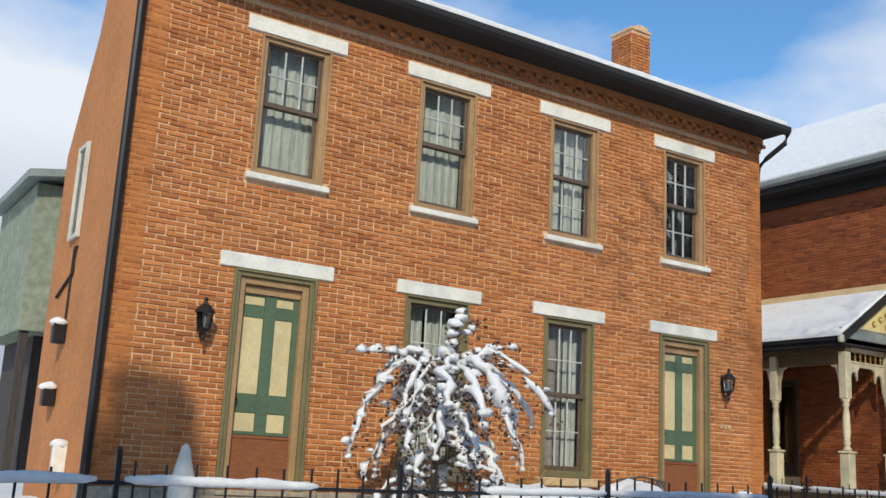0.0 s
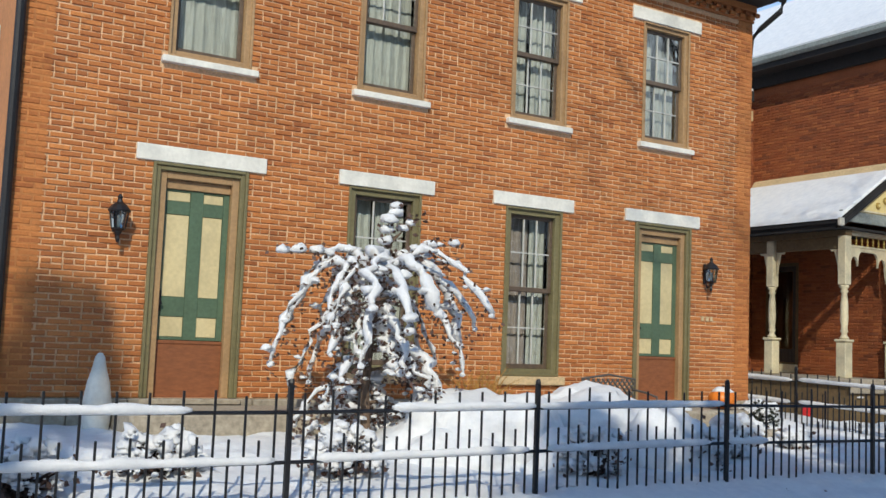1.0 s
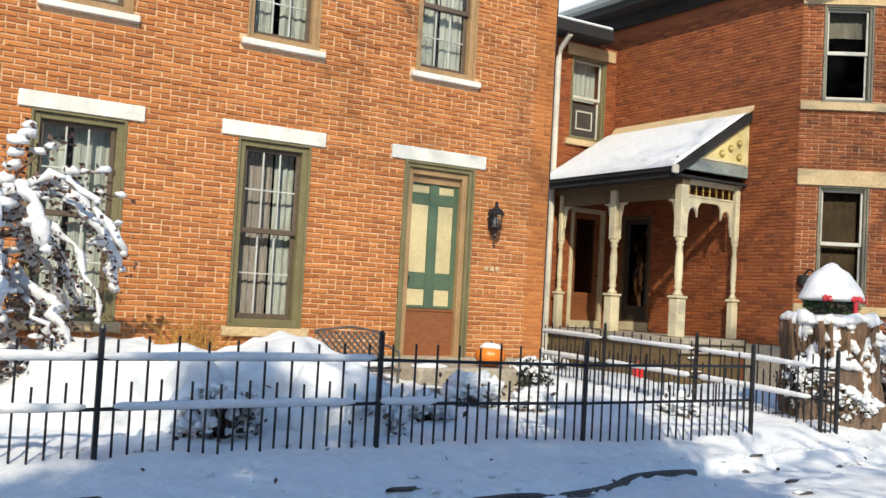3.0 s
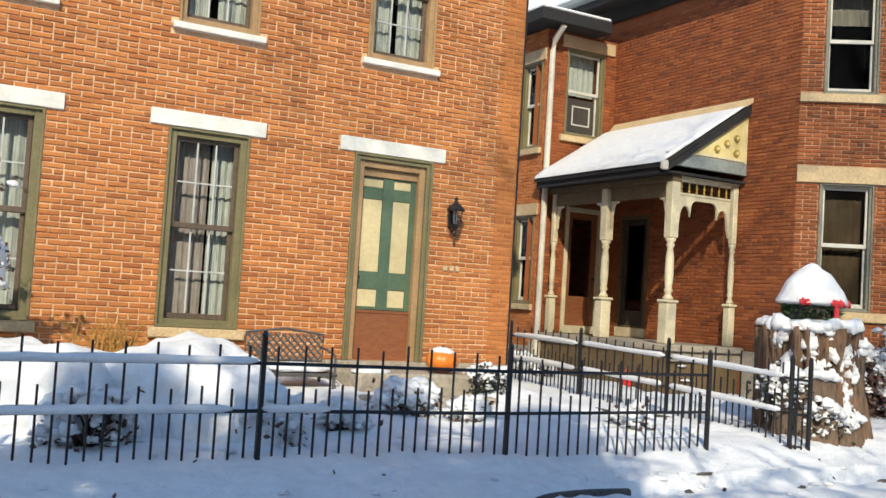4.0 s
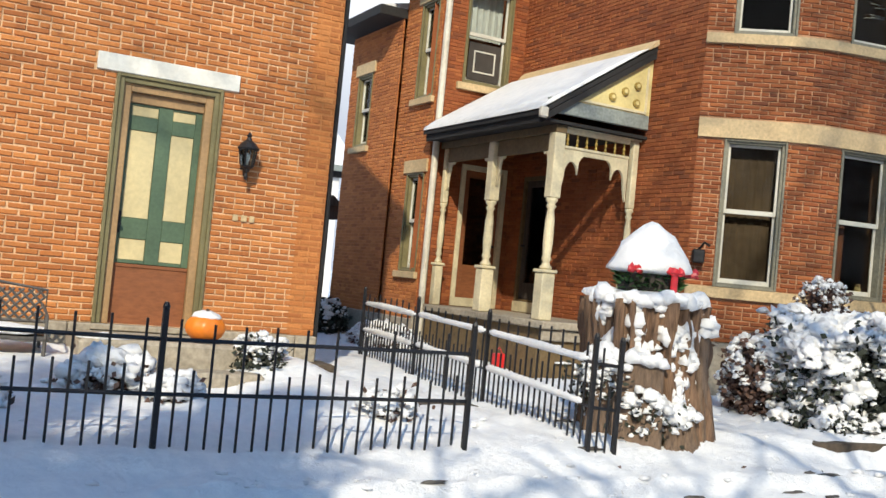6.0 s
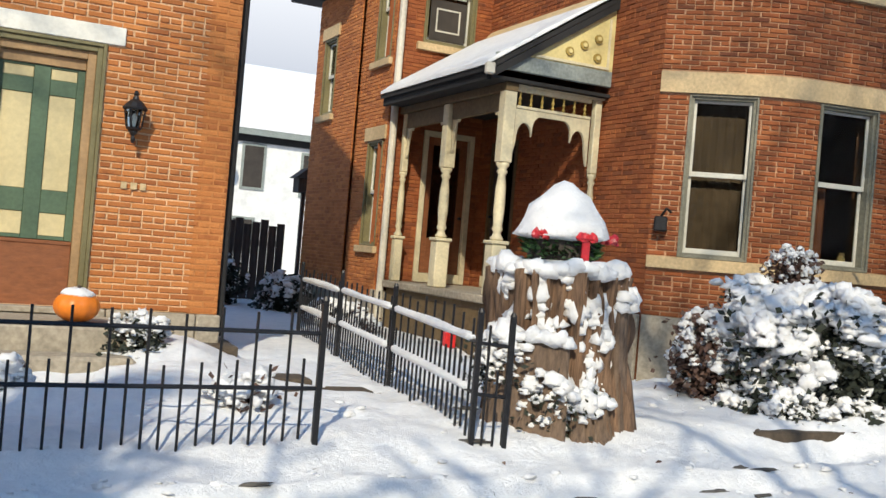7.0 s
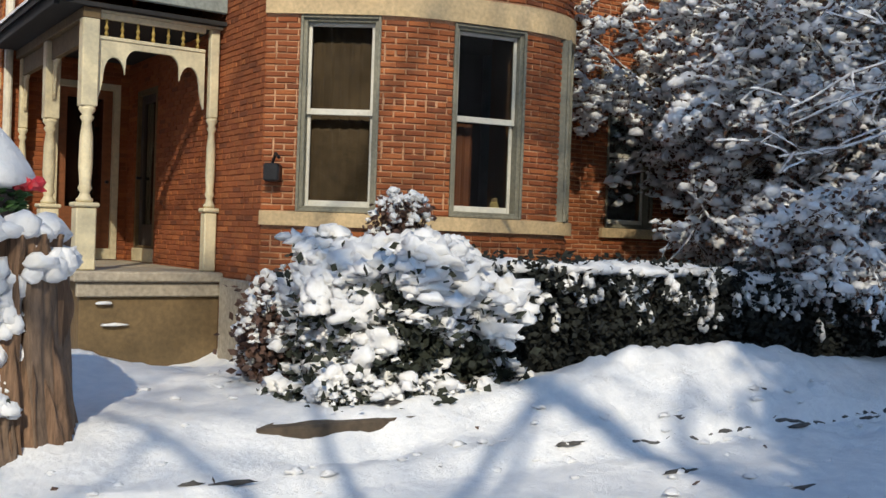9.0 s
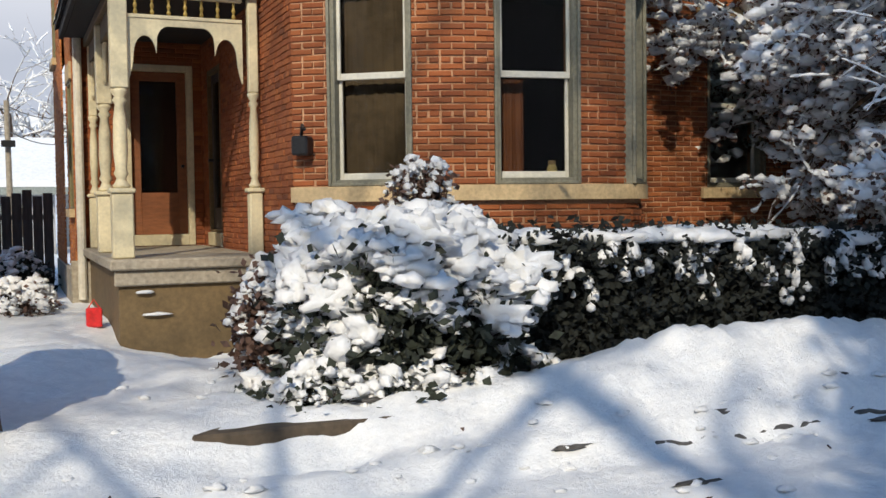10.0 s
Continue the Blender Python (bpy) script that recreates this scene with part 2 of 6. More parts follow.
# ---- mesh helpers ----
class Build:
    """Collects vertices and faces of one mesh."""

    def __init__(self):
        self.v, self.f = [], []

    def box(self, x0, x1, y0, y1, z0, z1, c=0.0):
        """A box, with edges chamfered by c."""
        if c <= 0:
            b = len(self.v)
            self.v += [(x, y, z) for z in (z0, z1) for x, y in ((x0, y0), (x1, y0), (x1, y1), (x0, y1))]
            self.f += [tuple(b + i for i in q) for q in ((3, 2, 1, 0), (4, 5, 6, 7), (0, 1, 5, 4), (1, 2, 6, 5), (2, 3, 7, 6), (3, 0, 4, 7))]
            return self
        c = min(c, (x1 - x0) / 3, (y1 - y0) / 3, (z1 - z0) / 3)
        bm = bmesh.new()
        bmesh.ops.create_cube(bm, size=1)
        for w in bm.verts:
            w.co = Vector(((x0 + x1) / 2 + w.co.x * (x1 - x0), (y0 + y1) / 2 + w.co.y * (y1 - y0), (z0 + z1) / 2 + w.co.z * (z1 - z0)))
        bmesh.ops.bevel(bm, geom=bm.edges[:], offset=c, segments=1, affect="EDGES")
        return self.add_bm(bm)

    def add_bm(self, bm):
        b = len(self.v)
        bm.verts.ensure_lookup_table()
        self.v += [tuple(w.co) for w in bm.verts]
        self.f += [tuple(b + w.index for w in p.verts) for p in bm.faces]
        bm.free()
        return self

    def raw(self, verts, faces):
        b = len(self.v)
        self.v += [tuple(p) for p in verts]
        self.f += [tuple(b + i for i in q) for q in faces]
        return self

    def tube(self, pts, radii, n=8, caps=True):
        """A tapered round bar along pts."""
        pts = [Vector(p) for p in pts]
        b = len(self.v)
        for i, p in enumerate(pts):
            d = (pts[min(i + 1, len(pts) - 1)] - pts[max(i - 1, 0)]).normalized()
            a = d.orthogonal().normalized() if abs(d.z) > 0.9 else d.cross(Vector((0, 0, 1))).normalized()
            c = d.cross(a)
            r = radii[i] if hasattr(radii, "__len__") else radii
            self.v += [tuple(p + r * (math.cos(2 * math.pi * k / n) * a + math.sin(2 * math.pi * k / n) * c)) for k in range(n)]
        for i in range(len(pts) - 1):
            for k in range(n):
                k2 = (k + 1) % n
                self.f.append((b + i * n + k, b + (i + 1) * n + k, b + (i + 1) * n + k2, b + i * n + k2))
        if caps:
            self.f.append(tuple(b + k for k in range(n)))
            e = b + (len(pts) - 1) * n
            self.f.append(tuple(e + k for k in reversed(range(n))))
        return self

    def lathe(self, x, y, profile, n=16):
        """A turned body round a vertical axis: profile of (radius, z)."""
        return self.tube_vertical(x, y, profile, n)

    def tube_vertical(self, x, y, profile, n):
        b = len(self.v)
        for r, z in profile:
            self.v += [(x + r * math.cos(2 * math.pi * k / n), y + r * math.sin(2 * math.pi * k / n), z) for k in range(n)]
        for i in range(len(profile) - 1):
            for k in range(n):
                k2 = (k + 1) % n
                self.f.append((b + i * n + k, b + i * n + k2, b + (i + 1) * n + k2, b + (i + 1) * n + k))
        self.f.append(tuple(b + k for k in reversed(range(n))))
        e = b + (len(profile) - 1) * n
        self.f.append(tuple(e + k for k in range(n)))
        return self

    def prism(self, poly, axis, a0, a1):
        """A polygon swept along an axis from a0 to a1. poly holds the other two coordinates, in order."""
        def put(p, a):
            return {"x": (a, p[0], p[1]), "y": (p[0], a, p[1]), "z": (p[0], p[1], a)}[axis]
        b, n = len(self.v), len(poly)
        self.v += [put(p, a0) for p in poly] + [put(p, a1) for p in poly]
        self.f += [tuple(b + i for i in range(n)), tuple(b + n + i for i in reversed(range(n)))]
        self.f += [(b + i, b + n + i, b + n + (i + 1) % n, b + (i + 1) % n) for i in range(n)]
        return self

    def mesh(self, name, mat, smooth=False):
        me = bpy.data.meshes.new(name)
        me.from_pydata(self.v, [], self.f)
        me.materials.append(mat)
        bm = bmesh.new()
        bm.from_mesh(me)
        bmesh.ops.recalc_face_normals(bm, faces=bm.faces[:])
        bm.to_mesh(me)
        bm.free()
        if smooth:
            me.polygons.foreach_set("use_smooth", [True] * len(me.polygons))
        return me


def part(name, build, mat, parent=None, label="", smooth=False):
    """Links a build as one mesh object, under a thing or a part."""
    ob = new(name, build.mesh(name, mat, smooth))
    if parent is not None:
        ob.parent = parent
    return tagged(ob, label)


def thing(name, label, category, group="", kind="", at=(0, 0, 0)):
    ob = new(name)
    ob.empty_display_size = 0.2
    return tagged(ob, label, category, group, kind)


def tagged_stuff(name, build, mat, parent=None, label="", smooth=False):
    return tagged(part(name, build, mat, parent, label, smooth), kind="stuff")


def sphere_points(sub=2):
    bm = bmesh.new()
    bmesh.ops.create_icosphere(bm, subdivisions=sub, radius=1)
    bm.verts.ensure_lookup_table()
    v = np.array([w.co[:] for w in bm.verts])
    f = [tuple(w.index for w in p.verts) for p in bm.faces]
    bm.free()
    return v, f


ICO1, ICO2, ICO3 = sphere_points(1), sphere_points(2), sphere_points(3)
rng = random.Random(7)


def clump(build, c, r, squash=0.7, rough=0.25, ico=ICO2, seed=0.0):
    """A lumpy blob of snow."""
    v, f = ico
    out = []
    for p in v:
        off = Vector((c[0] * 3.1 + seed, c[1] * 2.7, c[2] * 3.3))
        k = 1 + rough * noise.noise(Vector(p) * 1.7 + off) + rough * 0.45 * noise.noise(Vector(p) * 4.1 + off)
        z = p[2] * squash * (1.0 if p[2] > 0 else 0.6)
        rr = r if hasattr(r, "__len__") else (r, r, r)
        out.append((c[0] + p[0] * k * rr[0], c[1] + p[1] * k * rr[1], c[2] + z * k * rr[2]))
    build.raw(out, f)


# ---- ground ----
def smooth_step(a, b, v):
    t = min(1, max(0, (v - a) / (b - a)))
    return t * t * (3 - 2 * t)


def bump_at(x, y, cx, cy, rx, ry, h):
    d = ((x - cx) / rx) ** 2 + ((y - cy) / ry) ** 2
    return h * math.exp(-d * 1.4)


def kerb_line(x):
    """The edge between the pavement and the strip beside the fence."""
    return 6.24 + 0.44 * smooth_step(8.8, 10.3, x)


def ground_z(x, y):
    far = smooth_step(3, 30, max(abs(x - 10) - 14, -y - 2, y - 22))
    z = 0.03 + 0.006 * (x - 8) * (1 - far)
    k = kerb_line(x)
    z += 0.10 * smooth_step(k - 0.02, k + 0.07, y) * (1 - far)
    z += 0.16 * smooth_step(k + 0.1, 7.5, y) * (1 - far)
    z += 0.20 * smooth_step(7.6, 10.2, y) * (1 - far) * (1 - smooth_step(11.6, 12.4, x))
    z += 0.02 * smooth_step(7.8, 13.0, y) * (1 - far) * smooth_step(11.8, 12.6, x)
    z += bump_at(x, y, 15.75, 7.08, 0.75, 0.16, -0.13)
    z += bump_at(x, y, 18.9, 7.3, 2.2, 0.62, 0.32)
    z += bump_at(x, y, 14.7, 9.9, 0.7, 0.9, 0.14) + bump_at(x, y, 16.0, 11.1, 0.95, 1.15, -0.30)
    z += bump_at(x, y, 10.5, 9.25, 1.1, 0.6, -0.17)
    z += bump_at(x, y, 3.2, 8.4, 1.8, 0.7, 0.12) + bump_at(x, y, 11.2, 8.2, 1.2, 0.5, 0.10)
    if 0 < y < 16:
        p = Vector((x, y, 0))
        z += 0.035 * noise.noise(p * 0.9) + 0.020 * noise.noise(p * 2.6 + Vector((5, 1, 0))) + 0.014 * noise.noise(p * 6.0)
        z += 0.012 * abs(noise.noise(p * 11.0)) + 0.012 * noise.noise(p * 17.0) + 0.03 * noise.noise(p * 4.3 + Vector((2, 2, 0)))
        heap = math.exp(-1.2 * (((x - 18.6) / 2.6) ** 2 + ((y - 7.1) / 0.8) ** 2))
        z += heap * (0.12 * abs(noise.noise(p * 4.0)) + 0.07 * abs(noise.noise(p * 9.0 + Vector((4, 4, 0)))) - 0.03)
        z += 0.045 * max(0, noise.noise(p * 1.7 + Vector((3, 8, 0))) - 0.1) - 0.06 * max(0, noise.noise(p * 3.4 + Vector((9, 2, 0))) - 0.38)
    return z


def axis_steps(lo, hi, fine_lo, fine_hi, step):
    out, v, s = [], fine_lo, step
    left = []
    while v > lo:
        s *= 1.35
        v -= s
        left.append(v)
    out = left[::-1]
    v = fine_lo
    while v < fine_hi:
        out.append(v)
        v += step
    out.append(fine_hi)
    s, v = step, fine_hi
    while v < hi:
        s *= 1.35
        v += s
        out.append(v)
    return out


gx, gy = axis_steps(-500, 500, 0.0, 22.0, 0.075), axis_steps(-500, 500, 3.2, 11.0, 0.06)
gb = Build()
gb.v = [(x, y, ground_z(x, y)) for y in gy for x in gx]
nx = len(gx)
gb.f = [(j * nx + i, j * nx + i + 1, (j + 1) * nx + i + 1, (j + 1) * nx + i) for j in range(len(gy) - 1) for i in range(nx - 1)]
ground = tagged(part("ground", gb, SNOW, None, "", True), "trodden fresh snow over pavement and front yards", "ground", kind="structure")


# ---- walls and bricks ----
def straight(x0, y0, x1, y1):
    """A wall line: place and outward normal at a run of s metres; the outside lies to the right of the run."""
    a, b = Vector((x0, y0)), Vector((x1, y1))
    d = (b - a).normalized()
    nrm = Vector((d.y, -d.x))
    return (lambda s: (a + d * s, nrm)), (b - a).length


def curved(points, step=0.03):
    """A wall line through points, rounded at each corner."""
    pts = [Vector(p) for p in points]
    for _ in range(4):
        new_pts = [pts[0]]
        for p, q in zip(pts, pts[1:]):
            new_pts += [p.lerp(q, 0.25), p.lerp(q, 0.75)]
        pts = new_pts + [pts[-1]]
    run = [0.0]
    for p, q in zip(pts, pts[1:]):
        run.append(run[-1] + (q - p).length)

    def at(s):
        s = min(max(s, 0.0), run[-1] - 1e-6)
        i = max(0, int(np.searchsorted(run, s, side="right")) - 1)
        i = min(i, len(pts) - 2)
        t = (s - run[i]) / max(run[i + 1] - run[i], 1e-9)
        d = (pts[min(i + 2, len(pts) - 1)] - pts[max(i - 1, 0)]).normalized()
        return pts[i].lerp(pts[i + 1], t), Vector((d.y, -d.x))
    return at, run[-1]


def backing(line, length, z0, z1, holes, depth=0.28, inset=0.008, seg=50.0):
    """The wall behind the bricks, with holes (s0, s1, z0, z1) cut through it."""
    ss = sorted({0.0, length, *[h[0] for h in holes], *[h[1] for h in holes], *np.arange(seg, length, seg)})
    zs = sorted({z0, z1, *[h[2] for h in holes], *[h[3] for h in holes]})
    b = Build()

    def spot(s, off, z):
        p, nrm = line(s)
        q = p - nrm * off
        return (q.x, q.y, z)

    def inside(s, z):
        return any(h[0] < s < h[1] and h[2] < z < h[3] for h in holes)
    for s0, s1 in zip(ss, ss[1:]):
        if s1 - s0 < 1e-6:
            continue
        for a, c in zip(zs, zs[1:]):
            if inside((s0 + s1) / 2, (a + c) / 2):
                continue
            b.raw([spot(s0, inset, a), spot(s1, inset, a), spot(s1, inset, c), spot(s0, inset, c)], [(0, 1, 2, 3)])
            b.raw([spot(s0, depth, a), spot(s1, depth, a), spot(s1, depth, c), spot(s0, depth, c)], [(3, 2, 1, 0)])
    for h in holes:
        for s0, s1, a, c in ((h[0], h[0], h[2], h[3]), (h[1], h[1], h[2], h[3])):
            b.raw([spot(s0, inset, a), spot(s0, depth, a), spot(s0, depth, c), spot(s0, inset, c)], [(0, 1, 2, 3)])
        for z in (h[2], h[3]):
            b.raw([spot(h[0], inset, z), spot(h[1], inset, z), spot(h[1], depth, z), spot(h[0], depth, z)], [(0, 1, 2, 3)])
    b.raw([spot(0, inset, z1), spot(length, inset, z1), spot(length, depth, z1), spot(0, depth, z1)], [(0, 1, 2, 3)])
    return b


def lay_bricks(wall, line, length, z0, z1, holes, mat, own=None, unit=0.196, course=0.0545, joint=0.0135, proud=0.004, seed=1):
    """Courses of bricks on a wall; those for which own(s, z) holds are parts of their own, up to 300."""
    r = random.Random(seed)
    rest, count, shared = Build(), 0, {}
    rows = int((z1 - z0) / course)
    for k in range(rows):
        a, c = z0 + k * course + joint / 2, z0 + (k + 1) * course - joint / 2
        header = k % 8 == 6
        u = unit / 2 if header else unit
        s = -u / 2 if k % 2 else 0.0
        while s < length:
            s0, s1 = max(s + joint / 2, 0.001), min(s + u - joint / 2, length - 0.001)
            s += u
            mid = (a + c) / 2
            for h in holes:
                if h[2] - 0.02 < mid < h[3] + 0.02:
                    if s0 >= h[0] - 0.005 and s1 <= h[1] + 0.005:
                        s1 = s0
                    elif s0 < h[0] < s1:
                        s1 = h[0] - 0.004
                    elif s0 < h[1] < s1:
                        s0 = h[1] + 0.004
            if s1 - s0 < 0.008:
                continue
            out = proud + r.uniform(-0.003, 0.004)
            dz = r.uniform(-0.003, 0.003)
            dr = r.uniform(-0.012, 0.012)
            s0, s1 = s0 + r.uniform(-0.003, 0.005), s1 - r.uniform(-0.003, 0.005)
            m = (s0 + s1) / 2
            p, nrm = line(m)
            d = Vector((-nrm.y, nrm.x))
            half = (s1 - s0) / 2

            def corners(w, o, lo, hi):
                return [(-w, o, lo), (w, o, lo), (w, o, hi), (-w, o, hi)]
            e = 0.005
            loc = corners(half, -0.02, a - mid, c - mid) + corners(half, out - e, a - mid, c - mid) + corners(half - e, out, a - mid + e, c - mid - e)
            faces = [(0, 1, 5, 4), (1, 2, 6, 5), (2, 3, 7, 6), (3, 0, 4, 7), (4, 5, 9, 8), (5, 6, 10, 9), (6, 7, 11, 10), (7, 4, 8, 11), (8, 9, 10, 11)]
            if own and count < 300 and own(m, mid):
                key = (round(half, 2), header)
                if key not in shared:
                    bb = Build()
                    bb.raw([(q[0], -q[1], q[2]) for q in loc], faces)
                    shared[key] = bb.mesh("brick", mat)
                ob = new("brick", shared[key])
                ob.matrix_world = Matrix.Translation((p.x, p.y, mid + dz)) @ Matrix(((d.x, -nrm.x, 0, 0), (d.y, -nrm.y, 0, 0), (0, 0, 1, 0), (0, 0, 0, 1)))
                ob.parent = wall
                count += 1
            else:
                rest.raw([(p.x + d.x * q[0] + nrm.x * q[1], p.y + d.y * q[0] + nrm.y * q[1], mid + dz + q[2] + dr * q[0] * 2) for q in loc], faces)
    ob = part("bricks", rest, mat, wall)
    return tagged(ob, kind="stuff")


def placed(m, build):
    """The build moved by a pose."""
    build.v = [tuple(m @ Vector(p)) for p in build.v]
    return build


def frame_on(line, s):
    """A pose whose x runs along the wall, whose y points into it, at s."""
    p, nrm = line(s)
    d = Vector((-nrm.y, nrm.x))
    return Matrix(((d.x, -nrm.x, 0, p.x), (d.y, -nrm.y, 0, p.y), (0, 0, 1, 0), (0, 0, 0, 1)))


def ring(b, x0, x1, z0, z1, w, y0, y1, sill=None, c=0.004):
    """Four bars round an opening, butted."""
    sw = w if sill is None else sill
    b.box(x0, x0 + w, y0, y1, z0, z1, c)
    b.box(x1 - w, x1, y0, y1, z0, z1, c)
    b.box(x0 + w, x1 - w, y0 + 0.002, y1 - 0.002, z1 - w, z1, c)
    b.box(x0 + w, x1 - w, y0 + 0.002, y1 - 0.002, z0, z0 + sw, c)
    return b


def curtain_build(x0, x1, z0, z1, y, amp=0.025, folds=7, ph=0.0):
    b = Build()
    n = 48
    pts = [(x0 + (x1 - x0) * i / n, y + amp * math.sin(folds * 2 * math.pi * i / n + ph) * (0.6 + 0.4 * math.sin(i * 0.9))) for i in range(n + 1)]
    b.v = [(x, yy, z) for z in (z0, z1) for x, yy in pts] + [(x, yy + 0.006, z) for z in (z0, z1) for x, yy in pts]
    m = n + 1
    for o, flip in ((0, False), (2 * m, True)):
        for i in range(n):
            q = (o + i, o + i + 1, o + m + i + 1, o + m + i)
            b.f.append(q[::-1] if flip else q)
    return b


def sash_window(house, m, w, z0, z1, frame_mat, sash_mat, bar_mat, cols=3, rows=2, casing=0.085, curtains=None, label="", cover_mat=None, recess=0.07, glass=None, plain_lower=False):
    """A double-hung window centred on the pose m, between z0 and z1. Bars split each sash into panes."""
    win = new("window")
    win.parent = house
    tagged(win, label)
    h = w / 2
    part("frame", placed(m, ring(Build(), -h, h, z0, z1, casing, 0.02, 0.16)), frame_mat, win)
    part("casing_bead", placed(m, ring(Build(), -h - 0.004, h + 0.004, z0 + 0.002, z1 - 0.001, 0.026, -0.012, 0.019)), frame_mat, win)
    i0, i1 = -h + casing, h - casing
    zm = (z0 + z1) / 2 + 0.02
    bar = 0.042 if cols > 1 else 0.03
    for name, a, c, y in (("upper_sash", zm - 0.02, z1 - casing, recess), ("lower_sash", z0 + casing, zm + 0.02, recess + 0.04)):
        part(name, placed(m, ring(Build(), i0 + 0.002, i1 - 0.002, a, c, bar, y, y + 0.036, 0.055)), sash_mat, win)
        gx0, gx1, gz0, gz1 = i0 + bar, i1 - bar, a + 0.055, c - bar
        nc, nr = (1, 1) if plain_lower and name == "lower_sash" else (cols, rows)
        if nc > 1:
            bb = Build()
            for k in range(1, cols):
                x = gx0 + (gx1 - gx0) * k / cols
                bb.box(x - 0.0075, x + 0.0075, y + 0.004, y + 0.03, gz0, gz1, 0.002)
            for k in range(1, rows):
                z = gz0 + (gz1 - gz0) * k / rows
                bb.box(gx0, gx1, y + 0.006, y + 0.028, z - 0.0075, z + 0.0075, 0.002)
            part("muntins", placed(m, bb), bar_mat, win, "pale grey muntins")
        for r in range(nr):
            for k in range(nc):
                xa, xb = gx0 + (gx1 - gx0) * k / nc, gx0 + (gx1 - gx0) * (k + 1) / nc
                za, zb = gz0 + (gz1 - gz0) * r / nr, gz0 + (gz1 - gz0) * (r + 1) / nr
                t = rng.uniform(-0.0015, 0.0015)
                pane = part("pane", placed(m, Build().box(xa + 0.004, xb - 0.004, y + 0.016 + t, y + 0.02 + t, za + 0.004, zb - 0.004)), glass or GLASS, win)
                pane.visible_shadow = False
    if curtains:
        for k, (a, c, lo, hi, mat) in enumerate(curtains):
            part("curtain", placed(m, curtain_build(i0 + (i1 - i0) * a, i0 + (i1 - i0) * c, z0 + (z1 - z0) * lo, z0 + (z1 - z0) * hi, 0.24, 0.012, 5 * (c - a) + 1, k)), mat, win, "hanging cloth behind the glass")
    return win


# ---- first house ----
HX0, HX1, HY, HYB = 2.62, 12.06, 10.70, 15.2
BASE = 0.70
house = thing("brick_house", "two-storey orange brick double house with white stone lintels", "house")
facade, flen = straight(HX0, HY, HX1, HY)
LOW = [(4.345, 0.95, BASE, 2.945, "door"), (6.385, 0.88, 0.97, 2.945, "win"), (8.385, 0.82, 0.97, 2.945, "win"), (10.455, 0.97, BASE, 2.945, "door")]
UP = [(4.36, 0.84), (6.39, 0.82), (8.40, 0.82), (10.45, 0.82)]
UZ0, UZ1 = 3.98, 5.575
holes = [(c - w / 2 - HX0, c + w / 2 - HX0, a, b) for c, w, a, b, _ in LOW] + [(c - w / 2 - HX0, c + w / 2 - HX0, UZ0, UZ1) for c, w in UP]
front_wall = part("front_wall", backing(facade, flen, BASE, 6.2, holes), MORTAR_A, house, "orange brick wall with buff mortar joints")
bars = [(c - lw / 2 - HX0, c + lw / 2 - HX0, a, b) for c, lw, a, b in
        [(4.35, 1.30, 2.945, 3.105), (6.40, 1.17, 2.945, 3.105), (8.37, 1.175, 2.945, 3.105), (10.435, 1.29, 2.945, 3.105)]
        + [(c, 1.21, UZ1, 5.745) for c, w in UP]
        + [(c, w + 0.13, UZ0 - 0.07, UZ0) for c, w in UP] + [(6.385, 1.0, 0.87, 0.97), (8.385, 0.96, 0.87, 0.97)]]
FACADE_SKIP = holes + bars
for s0, s1, a, b in bars:
    kind = "lintel" if b - a > 0.12 else "sill"
    part(kind, placed(frame_on(facade, (s0 + s1) / 2), Build().box(-(s1 - s0) / 2, (s1 - s0) / 2, -0.025 if kind == "lintel" else -0.06, 0.10, a + 0.002, b - 0.002, 0.006)), STONE_WHITE if b > 1 else STONE_BUFF, house, "white painted stone " + kind if b > 1 else "buff stone sill")
# dentil courses under the eave
db = Build()
db.box(HX0, HX1, HY - 0.03, HY - 0.014, 5.93, 5.965)
db.box(HX0, HX1, HY - 0.075, HY - 0.014, 6.075, 6.2)
x = HX0 + 0.02
while x < HX1 - 0.1:
    db.box(x, x + 0.095, HY - 0.06, HY - 0.014, 5.968, 6.02, 0.003)
    db.box(x + 0.09, x + 0.185, HY - 0.068, HY - 0.014, 6.022, 6.073, 0.003)
    x += 0.19
part("dentil_course", db, BRICK_A, house, "brick dentil frieze under the eave")
# stone base
base_course = new("foundation")
base_course.parent = house
tagged(base_course, "grey limestone foundation blocks")
x = HX0 - 0.04
while x < HX1:
    w = min(rng.uniform(0.5, 0.95), HX1 + 0.03 - x)
    if w > 0.05:
        part("stone", Build().box(x + 0.004, x + w - 0.004, HY - 0.05 - rng.uniform(0, 0.012), HY + 0.25, 0.40, BASE - 0.003, 0.012), STONE_GREY, base_course)
        part("stone", Build().box(x + 0.10, x + w + 0.08, HY - 0.055 - rng.uniform(0, 0.012), HY + 0.25, 0.05, 0.396, 0.012), STONE_GREY, base_course)
    x += w
